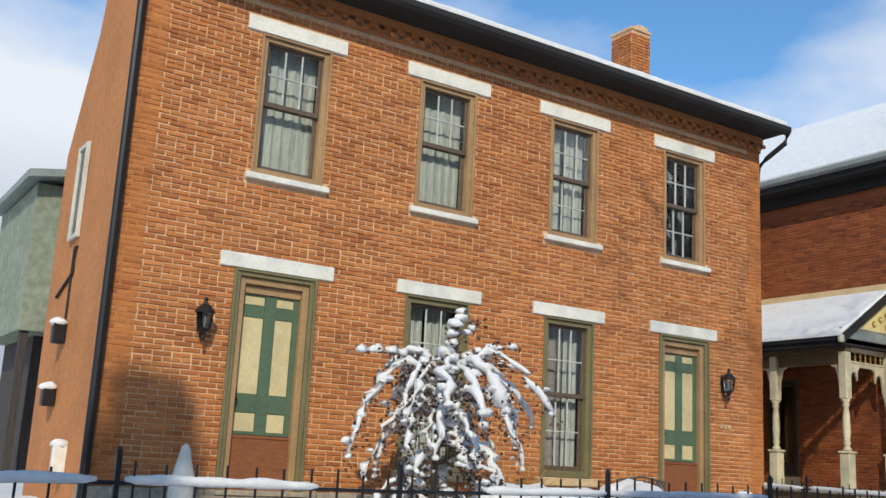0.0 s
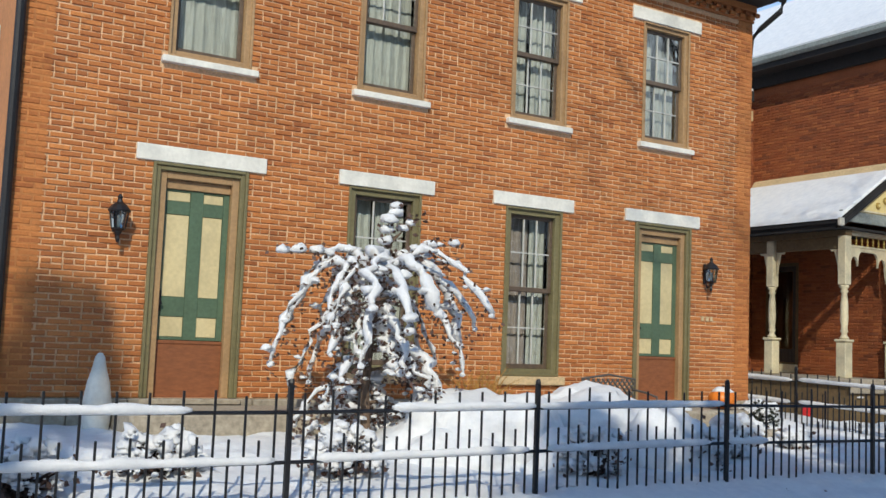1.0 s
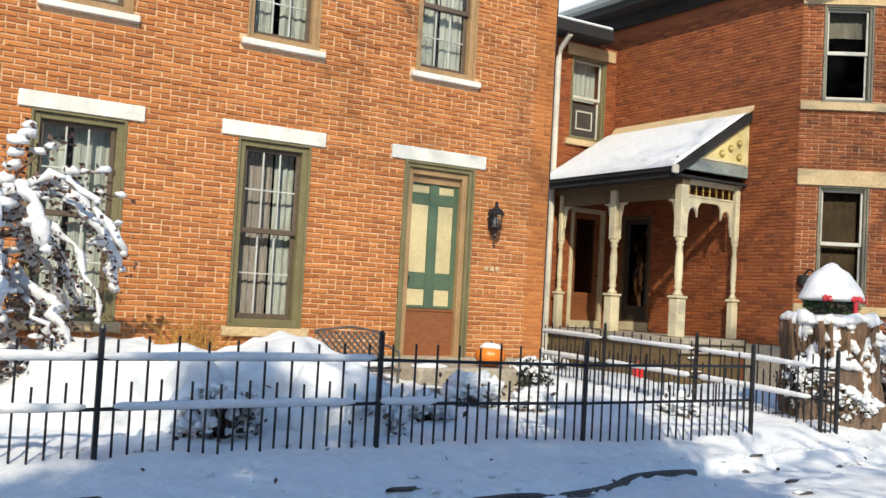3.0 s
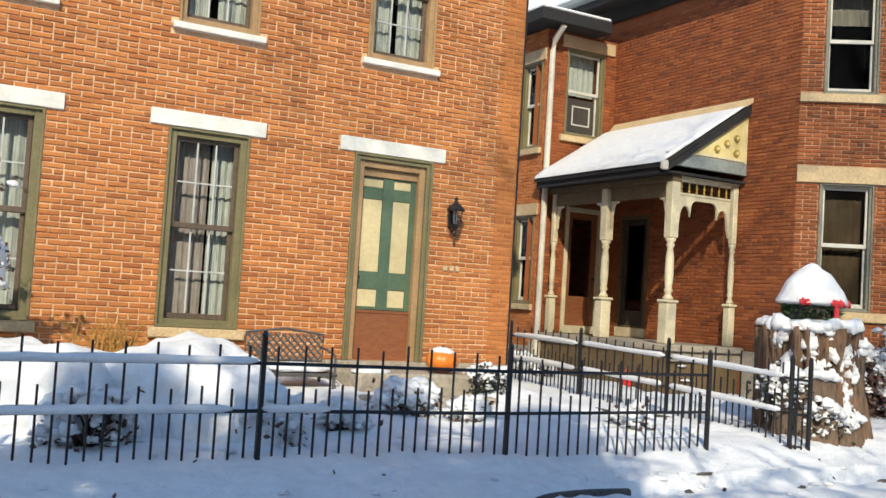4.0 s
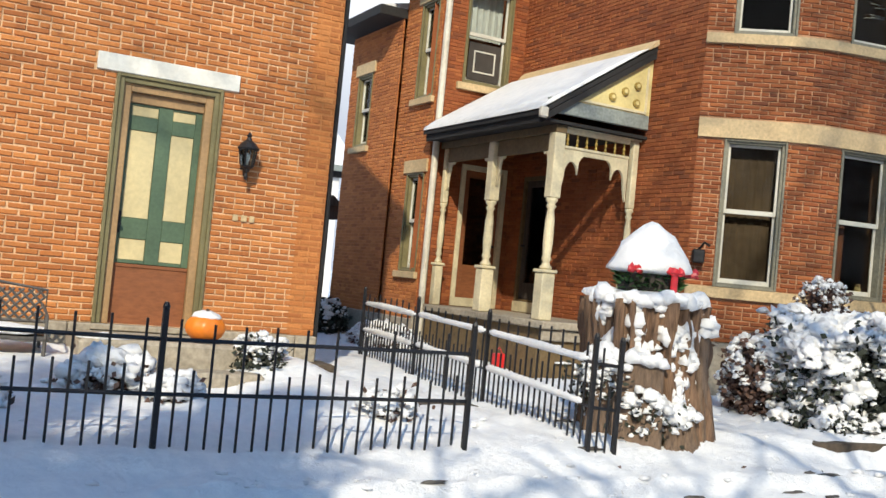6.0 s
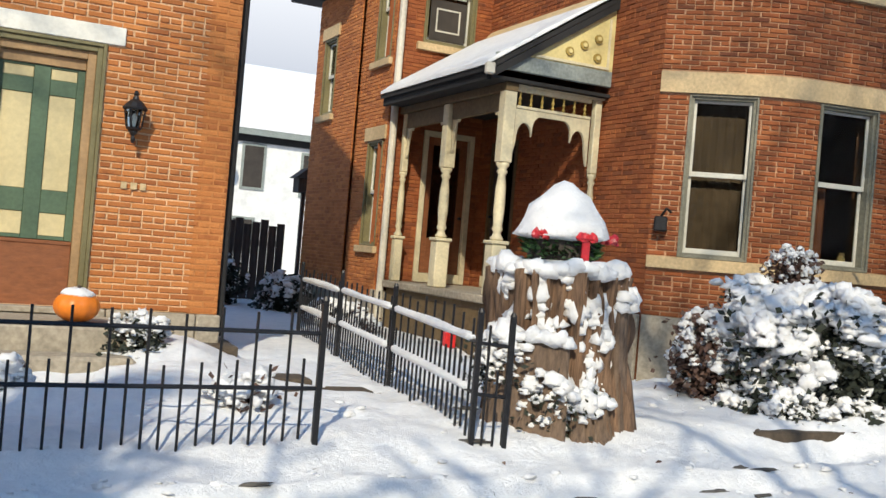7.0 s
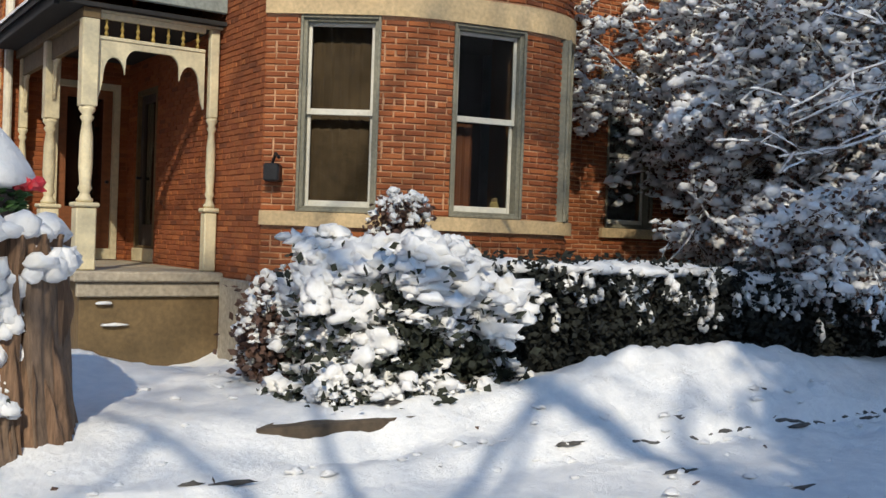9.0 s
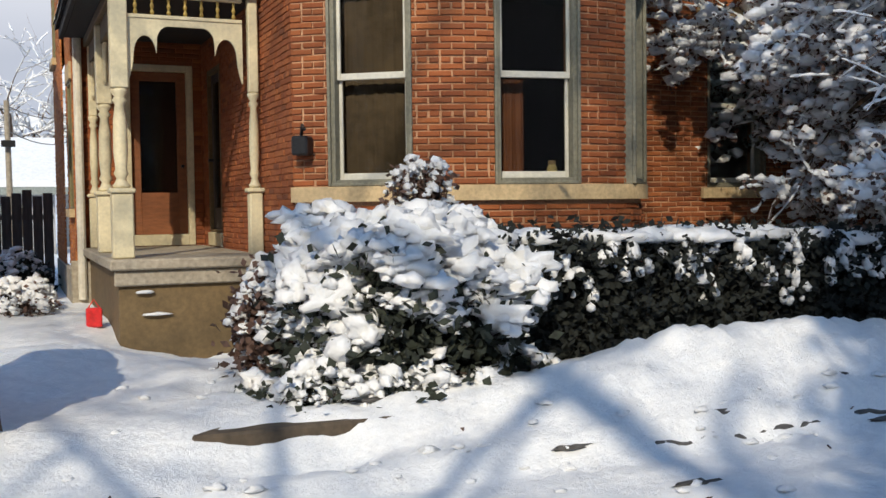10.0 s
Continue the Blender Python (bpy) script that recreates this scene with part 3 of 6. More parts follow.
# side and rear walls
RIDGE_Y, RIDGE_Z = 12.95, 7.25
left = Build().prism([(HY + 0.282, 0.1), (13.4, 0.1), (13.4, 4.5), (12.5, 5.8), (12.2, 6.80), (HY + 0.282, 6.3)], "x", HX0 - 0.002, HX0 + 0.27)
part("side_wall", left.box(HX0 - 0.002, HX0 + 0.27, HY, HY + 0.28, BASE, 6.2), PAINTED_BRICK, house, "smooth orange painted brick side wall")
right = Build().prism([(HY + 0.282, 0.1), (HYB, 0.1), (HYB, 6.2), (RIDGE_Y, RIDGE_Z), (HY + 0.282, 6.3)], "x", HX1 - 0.27, HX1)
part("side_wall", right.box(HX1 - 0.27, HX1 - 0.001, HY + 0.001, HY + 0.28, BASE, 6.2), PAINTED_BRICK, house, "orange painted brick wall along the alley")
part("rear_wall", Build().box(HX0 + 2.0, HX1 - 0.28, HYB - 0.27, HYB, 0.1, 6.15), PAINTED_BRICK, house)
# Dark sheets behind the windows stand in for the shade of the rooms.
part("room_shade_lining", Build().box(HX0 + 0.3, HX1 - 0.3, HY + 1.6, HY + 1.7, 0.3, 6.1).box(HX0 + 0.3, HX1 - 0.3, HY + 0.29, HY + 1.6, 3.3, 3.45).box(HX0 + 0.3, HX1 - 0.3, HY + 0.29, HY + 1.6, 0.3, 0.6).box(6.9, 7.1, HY + 0.29, HY + 1.6, 0.3, 6.1), DARK_ROOM, house)
# side window, lamps and pipes on the left wall
sw = Build()
ring(sw, 12.2, 12.6, 3.3, 4.4, 0.05, 0, 0.05)
sw.v = [(HX0 - 0.05 + p[1] * 0.9, p[0], p[2]) for p in sw.v]
side_win = part("side_window", sw, WHITE_FRAME, house, "white framed side window")
part("pane", Build().box(HX0 - 0.022, HX0 - 0.016, 12.25, 12.55, 3.35, 4.35), GLASS, side_win)
part("shade", Build().box(HX0 - 0.012, HX0 - 0.006, 12.25, 12.55, 3.35, 4.35), STONE_WHITE, side_win)
for yy, z, w, hh, mat, nm, lb in ((12.3, 2.12, 0.07, 0.22, BLACK_IRON, "side_lantern", "dark side lantern with a cap of snow"), (12.4, 1.45, 0.07, 0.20, BLACK_IRON, "meter_box", "dark meter box with a cap of snow"), (11.55, 0.75, 0.05, 0.3, STONE_WHITE, "vent_pipe", "white vent pipe")):
    fx_ob = part(nm, Build().box(HX0 - 0.14, HX0 - 0.004, yy - w, yy + w, z, z + hh, 0.012), mat, house, lb)
    fs = Build()
    clump(fs, (HX0 - 0.08, yy, z + hh), (0.10, w * 1.3, 0.07), 0.9, 0.3)
    part("snow_cap", fs, SNOW, fx_ob, "", True)
part("conduit", Build().tube([(HX0 - 0.02, 12.2, 3.2), (HX0 - 0.02, 12.25, 2.9), (HX0 - 0.02, 12.9, 2.7)], 0.018, 6).tube([(HX0 - 0.02, 12.3, 2.34), (HX0 - 0.02, 12.3, 3.2)], 0.012, 6), DARK_TRIM, house)
# roof
rb = Build()
slope = (RIDGE_Z + 0.06 - 6.20) / (RIDGE_Y - 10.30)
rb.prism([(10.30, 6.20), (RIDGE_Y, RIDGE_Z + 0.06), (HYB + 0.3, 6.12), (HYB + 0.3, 6.22), (RIDGE_Y, RIDGE_Z + 0.16), (10.30, 6.28)], "x", HX0 + 2.0, HX1 + 0.10)
rb.prism([(10.30, 6.20), (12.25, 6.95), (12.25, 7.03), (10.30, 6.28)], "x", HX0 - 0.12, HX0 + 1.99)
part("roof", rb, DARK_TRIM, house, "dark roof deck with overhanging eave")
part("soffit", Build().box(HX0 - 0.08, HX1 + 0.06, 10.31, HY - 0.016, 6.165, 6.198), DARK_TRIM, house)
sb = Build()
n = 90
prof = []
for i in range(n + 1):
    x = HX0 - 0.12 + (HX1 + 0.22 - HX0) * i / n
    q = 0.02 * noise.noise(Vector((x * 2, 0, 3)))
    prof.append([(x, 10.27 + q, 6.285), (x, 10.25 + q, 6.36 + q), (x, 10.36, 6.42 + q), (x, 12.2, 7.08), (x, 12.27, 7.0)] if x < HX0 + 2 else [(x, 10.27 + q, 6.285), (x, 10.25 + q, 6.36 + q), (x, 10.36, 6.42 + q), (x, RIDGE_Y, RIDGE_Z + 0.25), (x, HYB + 0.28, 6.30)])
sb.v = [p for r in prof for p in r]
sb.f = [(i * 5 + j, (i + 1) * 5 + j, (i + 1) * 5 + j + 1, i * 5 + j + 1) for i in range(n) for j in range(4)]
part("roof_snow", sb, SNOW, house, "thin snow on the roof edge", True)
gut = Build()
gut.prism([(10.20, 6.27), (10.20, 6.20), (10.235, 6.155), (10.29, 6.155), (10.295, 6.27)], "x", HX0 - 0.14, HX1 + 0.13)
part("gutter", gut, DARK_TRIM, house, "dark metal gutter")
part("downspout", Build().tube([(HX1 + 0.09, 10.24, 6.16), (HX1 + 0.10, 10.30, 6.03), (HX1 + 0.06, 10.60, 5.86), (HX1 + 0.045, 10.76, 5.74), (HX1 + 0.045, 10.80, 5.4), (HX1 + 0.045, 10.80, 0.5)], 0.04, 10), DARK_TRIM, house, "dark metal downspout")
part("downspout", Build().tube([(HX0 - 0.03, 10.24, 6.16), (HX0 - 0.03, 10.62, 5.95), (HX0 - 0.03, 10.66, 5.7), (HX0 - 0.03, 10.66, 0.5)], 0.045, 10), BLACK_IRON, house, "dark metal downspout")
# chimney
chim = part("chimney", Build().box(11.2, 11.62, 12.62, 13.1, 6.9, 8.42), MORTAR_A, house, "brick chimney with snow on its cap")
for line, ln in (straight(11.2, 12.62, 11.62, 12.62), straight(11.2, 13.1, 11.2, 12.62)):
    lay_bricks(chim, line, ln, 6.9, 8.42, [], BRICK_A, seed=12, proud=0.016)
cap = part("cap", Build().box(11.17, 11.65, 12.59, 13.13, 8.42, 8.47, 0.01).box(11.36, 11.6, 12.64, 13.0, 8.471, 8.56, 0.01), MORTAR_A, chim, "weathered stone cap")
cs = Build()
clump(cs, (11.29, 12.75, 8.47), (0.09, 0.10, 0.05), 0.9)
clump(cs, (11.5, 12.78, 8.56), (0.11, 0.12, 0.05), 0.9)
part("snow_cap", cs, SNOW, chim, "", True)


# windows of the facade
CUR = [(0.0, 0.62, 0.05, 0.97, CURTAIN_ROSE), (0.66, 1.0, 0.05, 0.97, CURTAIN)]
for i, (c, w) in enumerate(UP):
    cur = [(0.0, 1.0, 0.04, 0.97, CURTAIN)] if i < 2 else [(0.0, 0.42, 0.04, 0.97, CURTAIN), (0.55, 1.0, 0.04, 0.97, CURTAIN)]
    sash_window(house, frame_on(facade, c - HX0), w, UZ0, UZ1, TAN_PAINT, SASH_BROWN, MUNTIN_GREY, 3, 2, 0.075, cur, "tan framed upper sash window with brown sashes", plain_lower=i < 2)
for c, w, a, b, kind in LOW:
    if kind == "win":
        sash_window(house, frame_on(facade, c - HX0), w, a, b, OLIVE, SASH_BROWN, MUNTIN_GREY, 3, 2, 0.085, CUR if c > 7 else [(0.0, 0.42, 0.05, 0.97, CURTAIN), (0.5, 1.0, 0.05, 0.97, CURTAIN)], "olive framed tall sash window with brown sashes")


def panel_door(c, w, z0, z1):
    """A green door with six cream panels over a brown board, in an olive frame."""
    m = frame_on(facade, c - HX0)
    door = new("door")
    door.parent = house
    tagged(door, "closed green door with cream panels over a brown kick board, in an olive frame")
    h = w / 2
    outer = f = Build()
    jamb = Build()
    for f, a, t, y in ((f, 0.0, 0.03, -0.02), (f, 0.03, 0.045, 0.0), (jamb, 0.075, 0.07, 0.035)):
        f.box(-h + a, -h + a + t, y, 0.18, z0, z1, 0.005)
        f.box(h - a - t, h - a, y, 0.18, z0, z1, 0.005)
        f.box(-h + a + t, h - a - t, y + 0.002, 0.18, z1 - a - t, z1 - a, 0.005)
    part("jamb", placed(m, jamb), TAN_PAINT, door, "tan inner jamb")
    part("frame", placed(m, outer), OLIVE, door, "olive painted frame")
    part("head_board", placed(m, Build().box(-h + 0.146, h - 0.146, 0.085, 0.17, z1 - 0.235, z1 - 0.147, 0.004)), TAN_PAINT, door, "tan head board")
    i, top, mid = h - 0.147, z1 - 0.237, 1.25
    rails = [mid, mid + 0.03, 1.475, 1.665, 2.465, 2.60, top - 0.03, top]
    leaf = Build()
    leaf.box(-i, i, 0.128, 0.165, mid, top)
    for x0, x1 in ((-i, -i + 0.03), (-0.065, 0.065), (i - 0.06, i)):
        leaf.box(x0, x1, 0.105, 0.127, mid, top, 0.003)
    for z_a, z_b in ((mid, mid + 0.03), (1.475, 1.665), (2.465, 2.595), (top - 0.02, top)):
        for x0, x1 in ((-i + 0.031, -0.066), (0.066, i - 0.061)):
            leaf.box(x0, x1, 0.107, 0.127, z_a, z_b, 0.003)
    part("leaf", placed(m, leaf), DOOR_GREEN, door, "sage green door leaf")
    for z_a, z_b in ((mid + 0.032, 1.473), (1.667, 2.463), (2.597, top - 0.022)):
        for x0, x1 in ((-i + 0.033, -0.068), (0.068, i - 0.063)):
            part("panel", placed(m, Build().box(x0, x1, 0.116, 0.126, z_a, z_b, 0.004)), DOOR_CREAM, door, "cream painted panel")
    part("kick_board", placed(m, Build().box(-i, i, 0.095, 0.165, z0, mid - 0.004, 0.004).box(-i, i, 0.085, 0.094, mid - 0.035, mid - 0.006, 0.003)), DOOR_BROWN, door, "brown varnished board")
    part("handle", placed(m, Build().box(-i + 0.002, -i + 0.03, 0.085, 0.104, 1.52, 1.72, 0.004).tube([(-i + 0.016, 0.09, 1.60), (-i + 0.016, 0.05, 1.60)], 0.016, 8)), BLACK_IRON, door, "black latch")
    part("threshold", placed(m, Build().box(-h - 0.02, h + 0.02, -0.09, 0.18, z0 - 0.055, z0 - 0.002, 0.008)), STONE_GREY, door, "stone threshold")


for c, w, a, b, kind in LOW:
    if kind == "door":
        panel_door(c, w, a, b)


def wall_lantern(x, z):
    """A black cast wall lantern with glass sides and a tail scroll."""
    lamp = thing("wall_lantern", "black cast-iron wall lantern on orange brick", "lantern", "lanterns beside the doors")
    y = HY - 0.13
    part("back_plate", Build().box(x - 0.03, x + 0.03, HY - 0.035, HY - 0.008, z - 0.10, z + 0.16, 0.006), BLACK_IRON, lamp)
    part("arm", Build().tube([(x, HY - 0.02, z + 0.10), (x, HY - 0.07, z + 0.16), (x, y, z + 0.17), (x, y, z + 0.13)], 0.010, 8), BLACK_IRON, lamp)
    part("scroll", Build().tube([(x, HY - 0.03, z - 0.08), (x, HY - 0.06, z - 0.16), (x, y + 0.02, z - 0.13), (x, y, z - 0.08)], 0.009, 8), BLACK_IRON, lamp)
    body = Build().lathe(x, y, [(0.035, z - 0.10), (0.062, z - 0.085), (0.066, z - 0.07)], 8)
    for k in range(6):
        a = k * math.pi / 3
        body.tube([(x + 0.062 * math.cos(a), y + 0.062 * math.sin(a), z - 0.07), (x + 0.085 * math.cos(a), y + 0.085 * math.sin(a), z + 0.08)], 0.007, 5)
    part("cage", body, BLACK_IRON, lamp)
    g = part("glass", Build().lathe(x, y, [(0.055, z - 0.068), (0.077, z + 0.078)], 6), GLASS, lamp, "clear lantern glass")
    part("roof", Build().lathe(x, y, [(0.10, z + 0.08), (0.105, z + 0.095), (0.07, z + 0.14), (0.03, z + 0.17), (0.018, z + 0.20), (0.026, z + 0.215), (0.008, z + 0.245)], 12), BLACK_IRON, lamp)
    part("finial", Build().lathe(x, y, [(0.012, z - 0.20), (0.02, z - 0.17), (0.012, z - 0.14), (0.034, z - 0.11), (0.035, z - 0.101)], 10), BLACK_IRON, lamp)
    part("bulb", Build().lathe(x, y, [(0.012, z - 0.06), (0.02, z - 0.02), (0.024, z + 0.02), (0.01, z + 0.05)], 10), STONE_WHITE, lamp)


wall_lantern(11.19, 2.33)
wall_lantern(3.55, 2.33)
nb = Build()
for x, w in ((11.14, 0.05), (11.22, 0.055), (11.30, 0.05)):
    nb.box(x, x + w, HY - 0.02, HY - 0.009, 1.74, 1.80, 0.003)
tagged(part("number_plate", nb, STONE_BUFF), "small pale raised bars on the brick beside the door", "sign")

# ---- second house ----
house2 = thing("bow_front_house", "two-storey red brick house with a rounded bow front", "house")
SX, WY, WX, EAVE, WB, WE, WM, RE = 16.63, 14.70, 15.15, 6.74, 18.0, 6.14, 15.95, 5.48
bow, blen = curved([(SX, 10.58), (17.10, 10.22), (17.66, 9.80), (18.35, 9.66), (19.05, 9.55), (19.62, 9.75), (19.95, 10.5), (20.0, 11.3)])


main_line, main_len = straight(20.0, 11.3, 24.0, 11.3)


def run_of(line, length, x):
    lo, hi = 0.0, length
    for _ in range(40):
        mid = (lo + hi) / 2
        lo, hi = (mid, hi) if line(mid)[0].x < x else (lo, mid)
    return lo


S1, S2, S3 = run_of(bow, blen, 17.17), run_of(bow, blen, 18.46), run_of(bow, blen, 19.58)
W_BOW = ((S1, 0.72), (S2, 0.74), (S3, 0.62))
bow_holes = [(s - w / 2, s + w / 2, 1.60, 3.37) for s, w in W_BOW] + [(s - w / 2, s + w / 2, 4.62, 6.10) for s, w in W_BOW]
BOW_BANDS = [(0.0, blen, 3.37, 3.60), (0.0, blen, 6.10, 6.32), (0.0, blen, 4.50, 4.62), (0.0, blen, 1.47, 1.60)]
bow_wall = part("bow_wall", backing(bow, blen, 0.1, EAVE, bow_holes, 0.3, 0.010, 0.08), MORTAR_B, house2, "rounded red brick bow wall")
side, slen = straight(SX, WM + 0.4, SX, 10.58)
SIDE_HOLES = [(WM + 0.4 - 14.36, WM + 0.4 - 13.60, 1.0, 3.05)]
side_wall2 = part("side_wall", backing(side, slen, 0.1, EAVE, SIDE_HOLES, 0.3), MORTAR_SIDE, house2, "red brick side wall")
wing, wlen = straight(WX, WY, SX, WY)
W2 = (15.98, 0.80, 4.37, 5.88)
DOOR2 = (16.12, 0.80, 1.0, 3.15)
wing_holes = [(c - w / 2 - WX, c + w / 2 - WX, a, b) for c, w, a, b in (W2, DOOR2)]
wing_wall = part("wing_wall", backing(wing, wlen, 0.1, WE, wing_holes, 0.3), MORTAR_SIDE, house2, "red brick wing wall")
wside, wslen = straight(WX, WM, WX, WY)
WS = [(WM - 15.10, 0.58, 1.45, 2.95), (WM - 15.10, 0.58, 4.1, 5.6)]
ws_holes = [(s - w / 2, s + w / 2, a, b) for s, w, a, b in WS]
wing_side = part("wing_side_wall", backing(wside, wslen, 0.1, WE, ws_holes, 0.3), SIDE_RED, house2, "smooth dark red painted brick wall")
rside, rslen = straight(WX - 0.05, WB, WX - 0.05, WM + 0.005)
RS = [(WB - 17.3, 0.6, 3.5, 4.75)]
rs_holes = [(s - w / 2, s + w / 2, a, b) for s, w, a, b in RS]
rear_side = part("rear_side_wall", backing(rside, rslen, 0.1, RE, rs_holes, 0.3), SIDE_RED, house2, "smooth dark red painted brick wall")
part("rear_block", Build().box(WX + 0.26, 23.69, WM + 0.01, WB, RE - 0.25, RE - 0.003).box(WX + 0.31, SX, WM, WM + 0.25, RE, WE - 0.003).box(WX + 0.26, 23.69, WB - 0.28, WB - 0.003, 0.1, RE - 0.26), SIDE_RED, house2)
part("rear_eave", Build().box(WX - 0.48, 20.0, WM + 0.012, WB + 0.4, RE, RE + 0.16, 0.01), DARK_TRIM, house2, "dark boxed eave over the rear rooms")
part("rear_roof_snow", Build().prism([(WX - 0.46, RE + 0.162), (19.0, RE + 0.162), (19.0, RE + 1.2), (WX - 0.40, RE + 0.22)], "y", WM + 0.26, WB + 0.38), SNOW, house2)
part("wing_eave", Build().box(WX - 0.42, SX - 0.46, WY - 0.42, WM + 0.3, WE, WE + 0.20, 0.01), DARK_TRIM, house2, "dark boxed eave over the wing")
part("wing_roof_snow", Build().box(WX - 0.40, SX - 0.46, WY - 0.40, WM + 0.28, WE + 0.202, WE + 0.26, 0.02), SNOW, house2)
MAIN_HOLES = [(1.5, 2.3, 1.6, 3.37), (1.5, 2.3, 4.62, 6.1)]
main_wall = part("main_wall", backing(main_line, main_len, 0.1, EAVE, MAIN_HOLES, 0.3), MORTAR_B, house2, "red brick front wall beside the bow")
part("far_wall", Build().box(23.7, 23.998, 11.62, WM + 0.4, 0.1, EAVE), SIDE_RED, house2)
# Near-black sheets imitate the shade inside the bow and wing rooms.
part("room_shade_lining", Build().box(16.95, 20.5, 12.6, 12.7, 0.3, 6.5).box(17.2, 20.5, 10.9, 12.6, 3.75, 3.9).box(16.95, 20.5, 11.0, 12.6, 0.3, 0.5), DARK_ROOM, house2)
part("room_shade_sheet", Build().box(15.5, 16.9, 16.3, 16.4, 0.3, 4.8), DARK_ROOM, house2)
part("room_shade_sheet", Build().box(15.5, 15.6, 16.41, WB - 0.3, 0.3, 4.8), DARK_ROOM, house2)


def follow(line, length, z0, z1, out, depth, c=0.0, step=0.08):
    """A band that follows a wall line, proud of it by out."""
    b = Build()
    n = max(2, int(length / step))
    for i in range(n + 1):
        p, nrm = line(length * i / n)
        for o, z in ((out, z0), (out, z1), (-depth, z1), (-depth, z0)):
            q = p + nrm * o
            b.v.append((q.x, q.y, z))
    for i in range(n):
        for j in range(4):
            b.f.append((i * 4 + j, (i + 1) * 4 + j, (i + 1) * 4 + (j + 1) % 4, i * 4 + (j + 1) % 4))
    b.f += [(0, 1, 2, 3), (n * 4 + 3, n * 4 + 2, n * 4 + 1, n * 4)]
    return b


for (s0, s1, a, b), name in zip(BOW_BANDS, ("lintel_band", "lintel_band", "sill_band", "sill_band")):
    part(name, follow(bow, blen, a + 0.002, b - 0.002, 0.035 if name == "lintel_band" else 0.055, 0.011), STONE_BUFF, house2, "buff sandstone band round the bow")
part("foundation", follow(bow, blen, 0.0, 0.95, 0.06, 0.011), STONE_GREY, house2, "grey stone foundation")
part("foundation", Build().box(SX - 0.05, SX - 0.001, 10.60, 11.39, 0.0, 0.95, 0.012), STONE_GREY, house2, "grey stone foundation")
part("foundation", Build().box(WX - 0.06, WX - 0.001, WY, WB, 0.0, 0.75, 0.01).box(WX - 0.06, SX, WY - 0.06, WY - 0.001, 0.0, 0.85, 0.01), STONE_GREY, house2, "grey stone foundation")
for a, b in ((1.6, 3.37), (4.62, 6.1)):
    m = frame_on(main_line, 1.9)
    sash_window(house2, m, 0.8, a, b, FRAME_DRAB, WHITE_FRAME, WHITE_FRAME, 1, 1, 0.055, None, "drab framed sash window behind the tree")
    part("lintel", placed(m, Build().box(-0.55, 0.55, -0.03, 0.1, b + 0.002, b + 0.22, 0.006)), STONE_BUFF, house2, "buff stone lintel")
    part("sill", placed(m, Build().box(-0.5, 0.5, -0.06, 0.1, a - 0.12, a - 0.002, 0.006)), STONE_BUFF, house2, "buff stone sill")
for i, (s, w) in enumerate(W_BOW):
    m = frame_on(bow, s)
    cur = [(0.0, 1.0, 0.06, 1.0, SHADE)] if i == 0 else ([(0.0, 0.42, 0.0, 0.5, DOOR_BROWN)] if i == 1 else None)
    sash_window(house2, m, w, 1.60, 3.37, FRAME_DRAB, WHITE_FRAME, WHITE_FRAME, 1, 1, 0.055, cur, "off-white framed one-over-one sash window", recess=0.08, glass=DULL_GLASS)
    sash_window(house2, m, w, 4.62, 6.10, FRAME_DRAB, WHITE_FRAME, WHITE_FRAME, 1, 1, 0.055, [(0.0, 1.0, 0.7, 1.0, CURTAIN)], "off-white framed one-over-one sash window", recess=0.08, glass=DULL_GLASS)
m = frame_on(wing, W2[0] - WX)
acw = sash_window(house2, m, W2[1], W2[2], W2[3], OLIVE, WHITE_FRAME, WHITE_FRAME, 1, 1, 0.06, [(0.0, 1.0, 0.5, 1.0, CURTAIN)], "olive framed sash window with a fitted panel")
part("fitted_panel", placed(m, Build().box(-0.28, 0.28, 0.10, 0.108, 4.46, 5.04)), DARK_ROOM, acw, "dark panel in the lower sash")
part("panel_trim", placed(m, ring(Build(), -0.19, 0.19, 4.58, 4.92, 0.022, 0.088, 0.098, c=0)), WHITE_FRAME, acw, "pale square trim")
part("lintel", placed(m, Build().box(-0.53, 0.60, -0.03, 0.1, 5.885, 6.09, 0.006)), STONE_BUFF, house2, "buff stone lintel")
part("sill", placed(m, Build().box(-0.50, 0.52, -0.06, 0.1, 4.26, 4.368, 0.006)), STONE_BUFF, house2, "buff stone sill")
for s, w, a, b in WS + RS:
    m = frame_on(wside if (s, w, a, b) in WS else rside, s)
    sash_window(house2, m, w, a, b, OLIVE, WHITE_FRAME, WHITE_FRAME, 1, 1, 0.06, None, "olive framed side sash window")
    part("lintel", placed(m, Build().box(-w / 2 - 0.1, w / 2 + 0.1, -0.03, 0.1, b + 0.002, b + 0.2, 0.006)), STONE_BUFF, house2, "buff stone lintel")
    part("sill", placed(m, Build().box(-w / 2 - 0.08, w / 2 + 0.08, -0.06, 0.1, a - 0.1, a - 0.002, 0.006)), STONE_BUFF, house2, "buff stone sill")
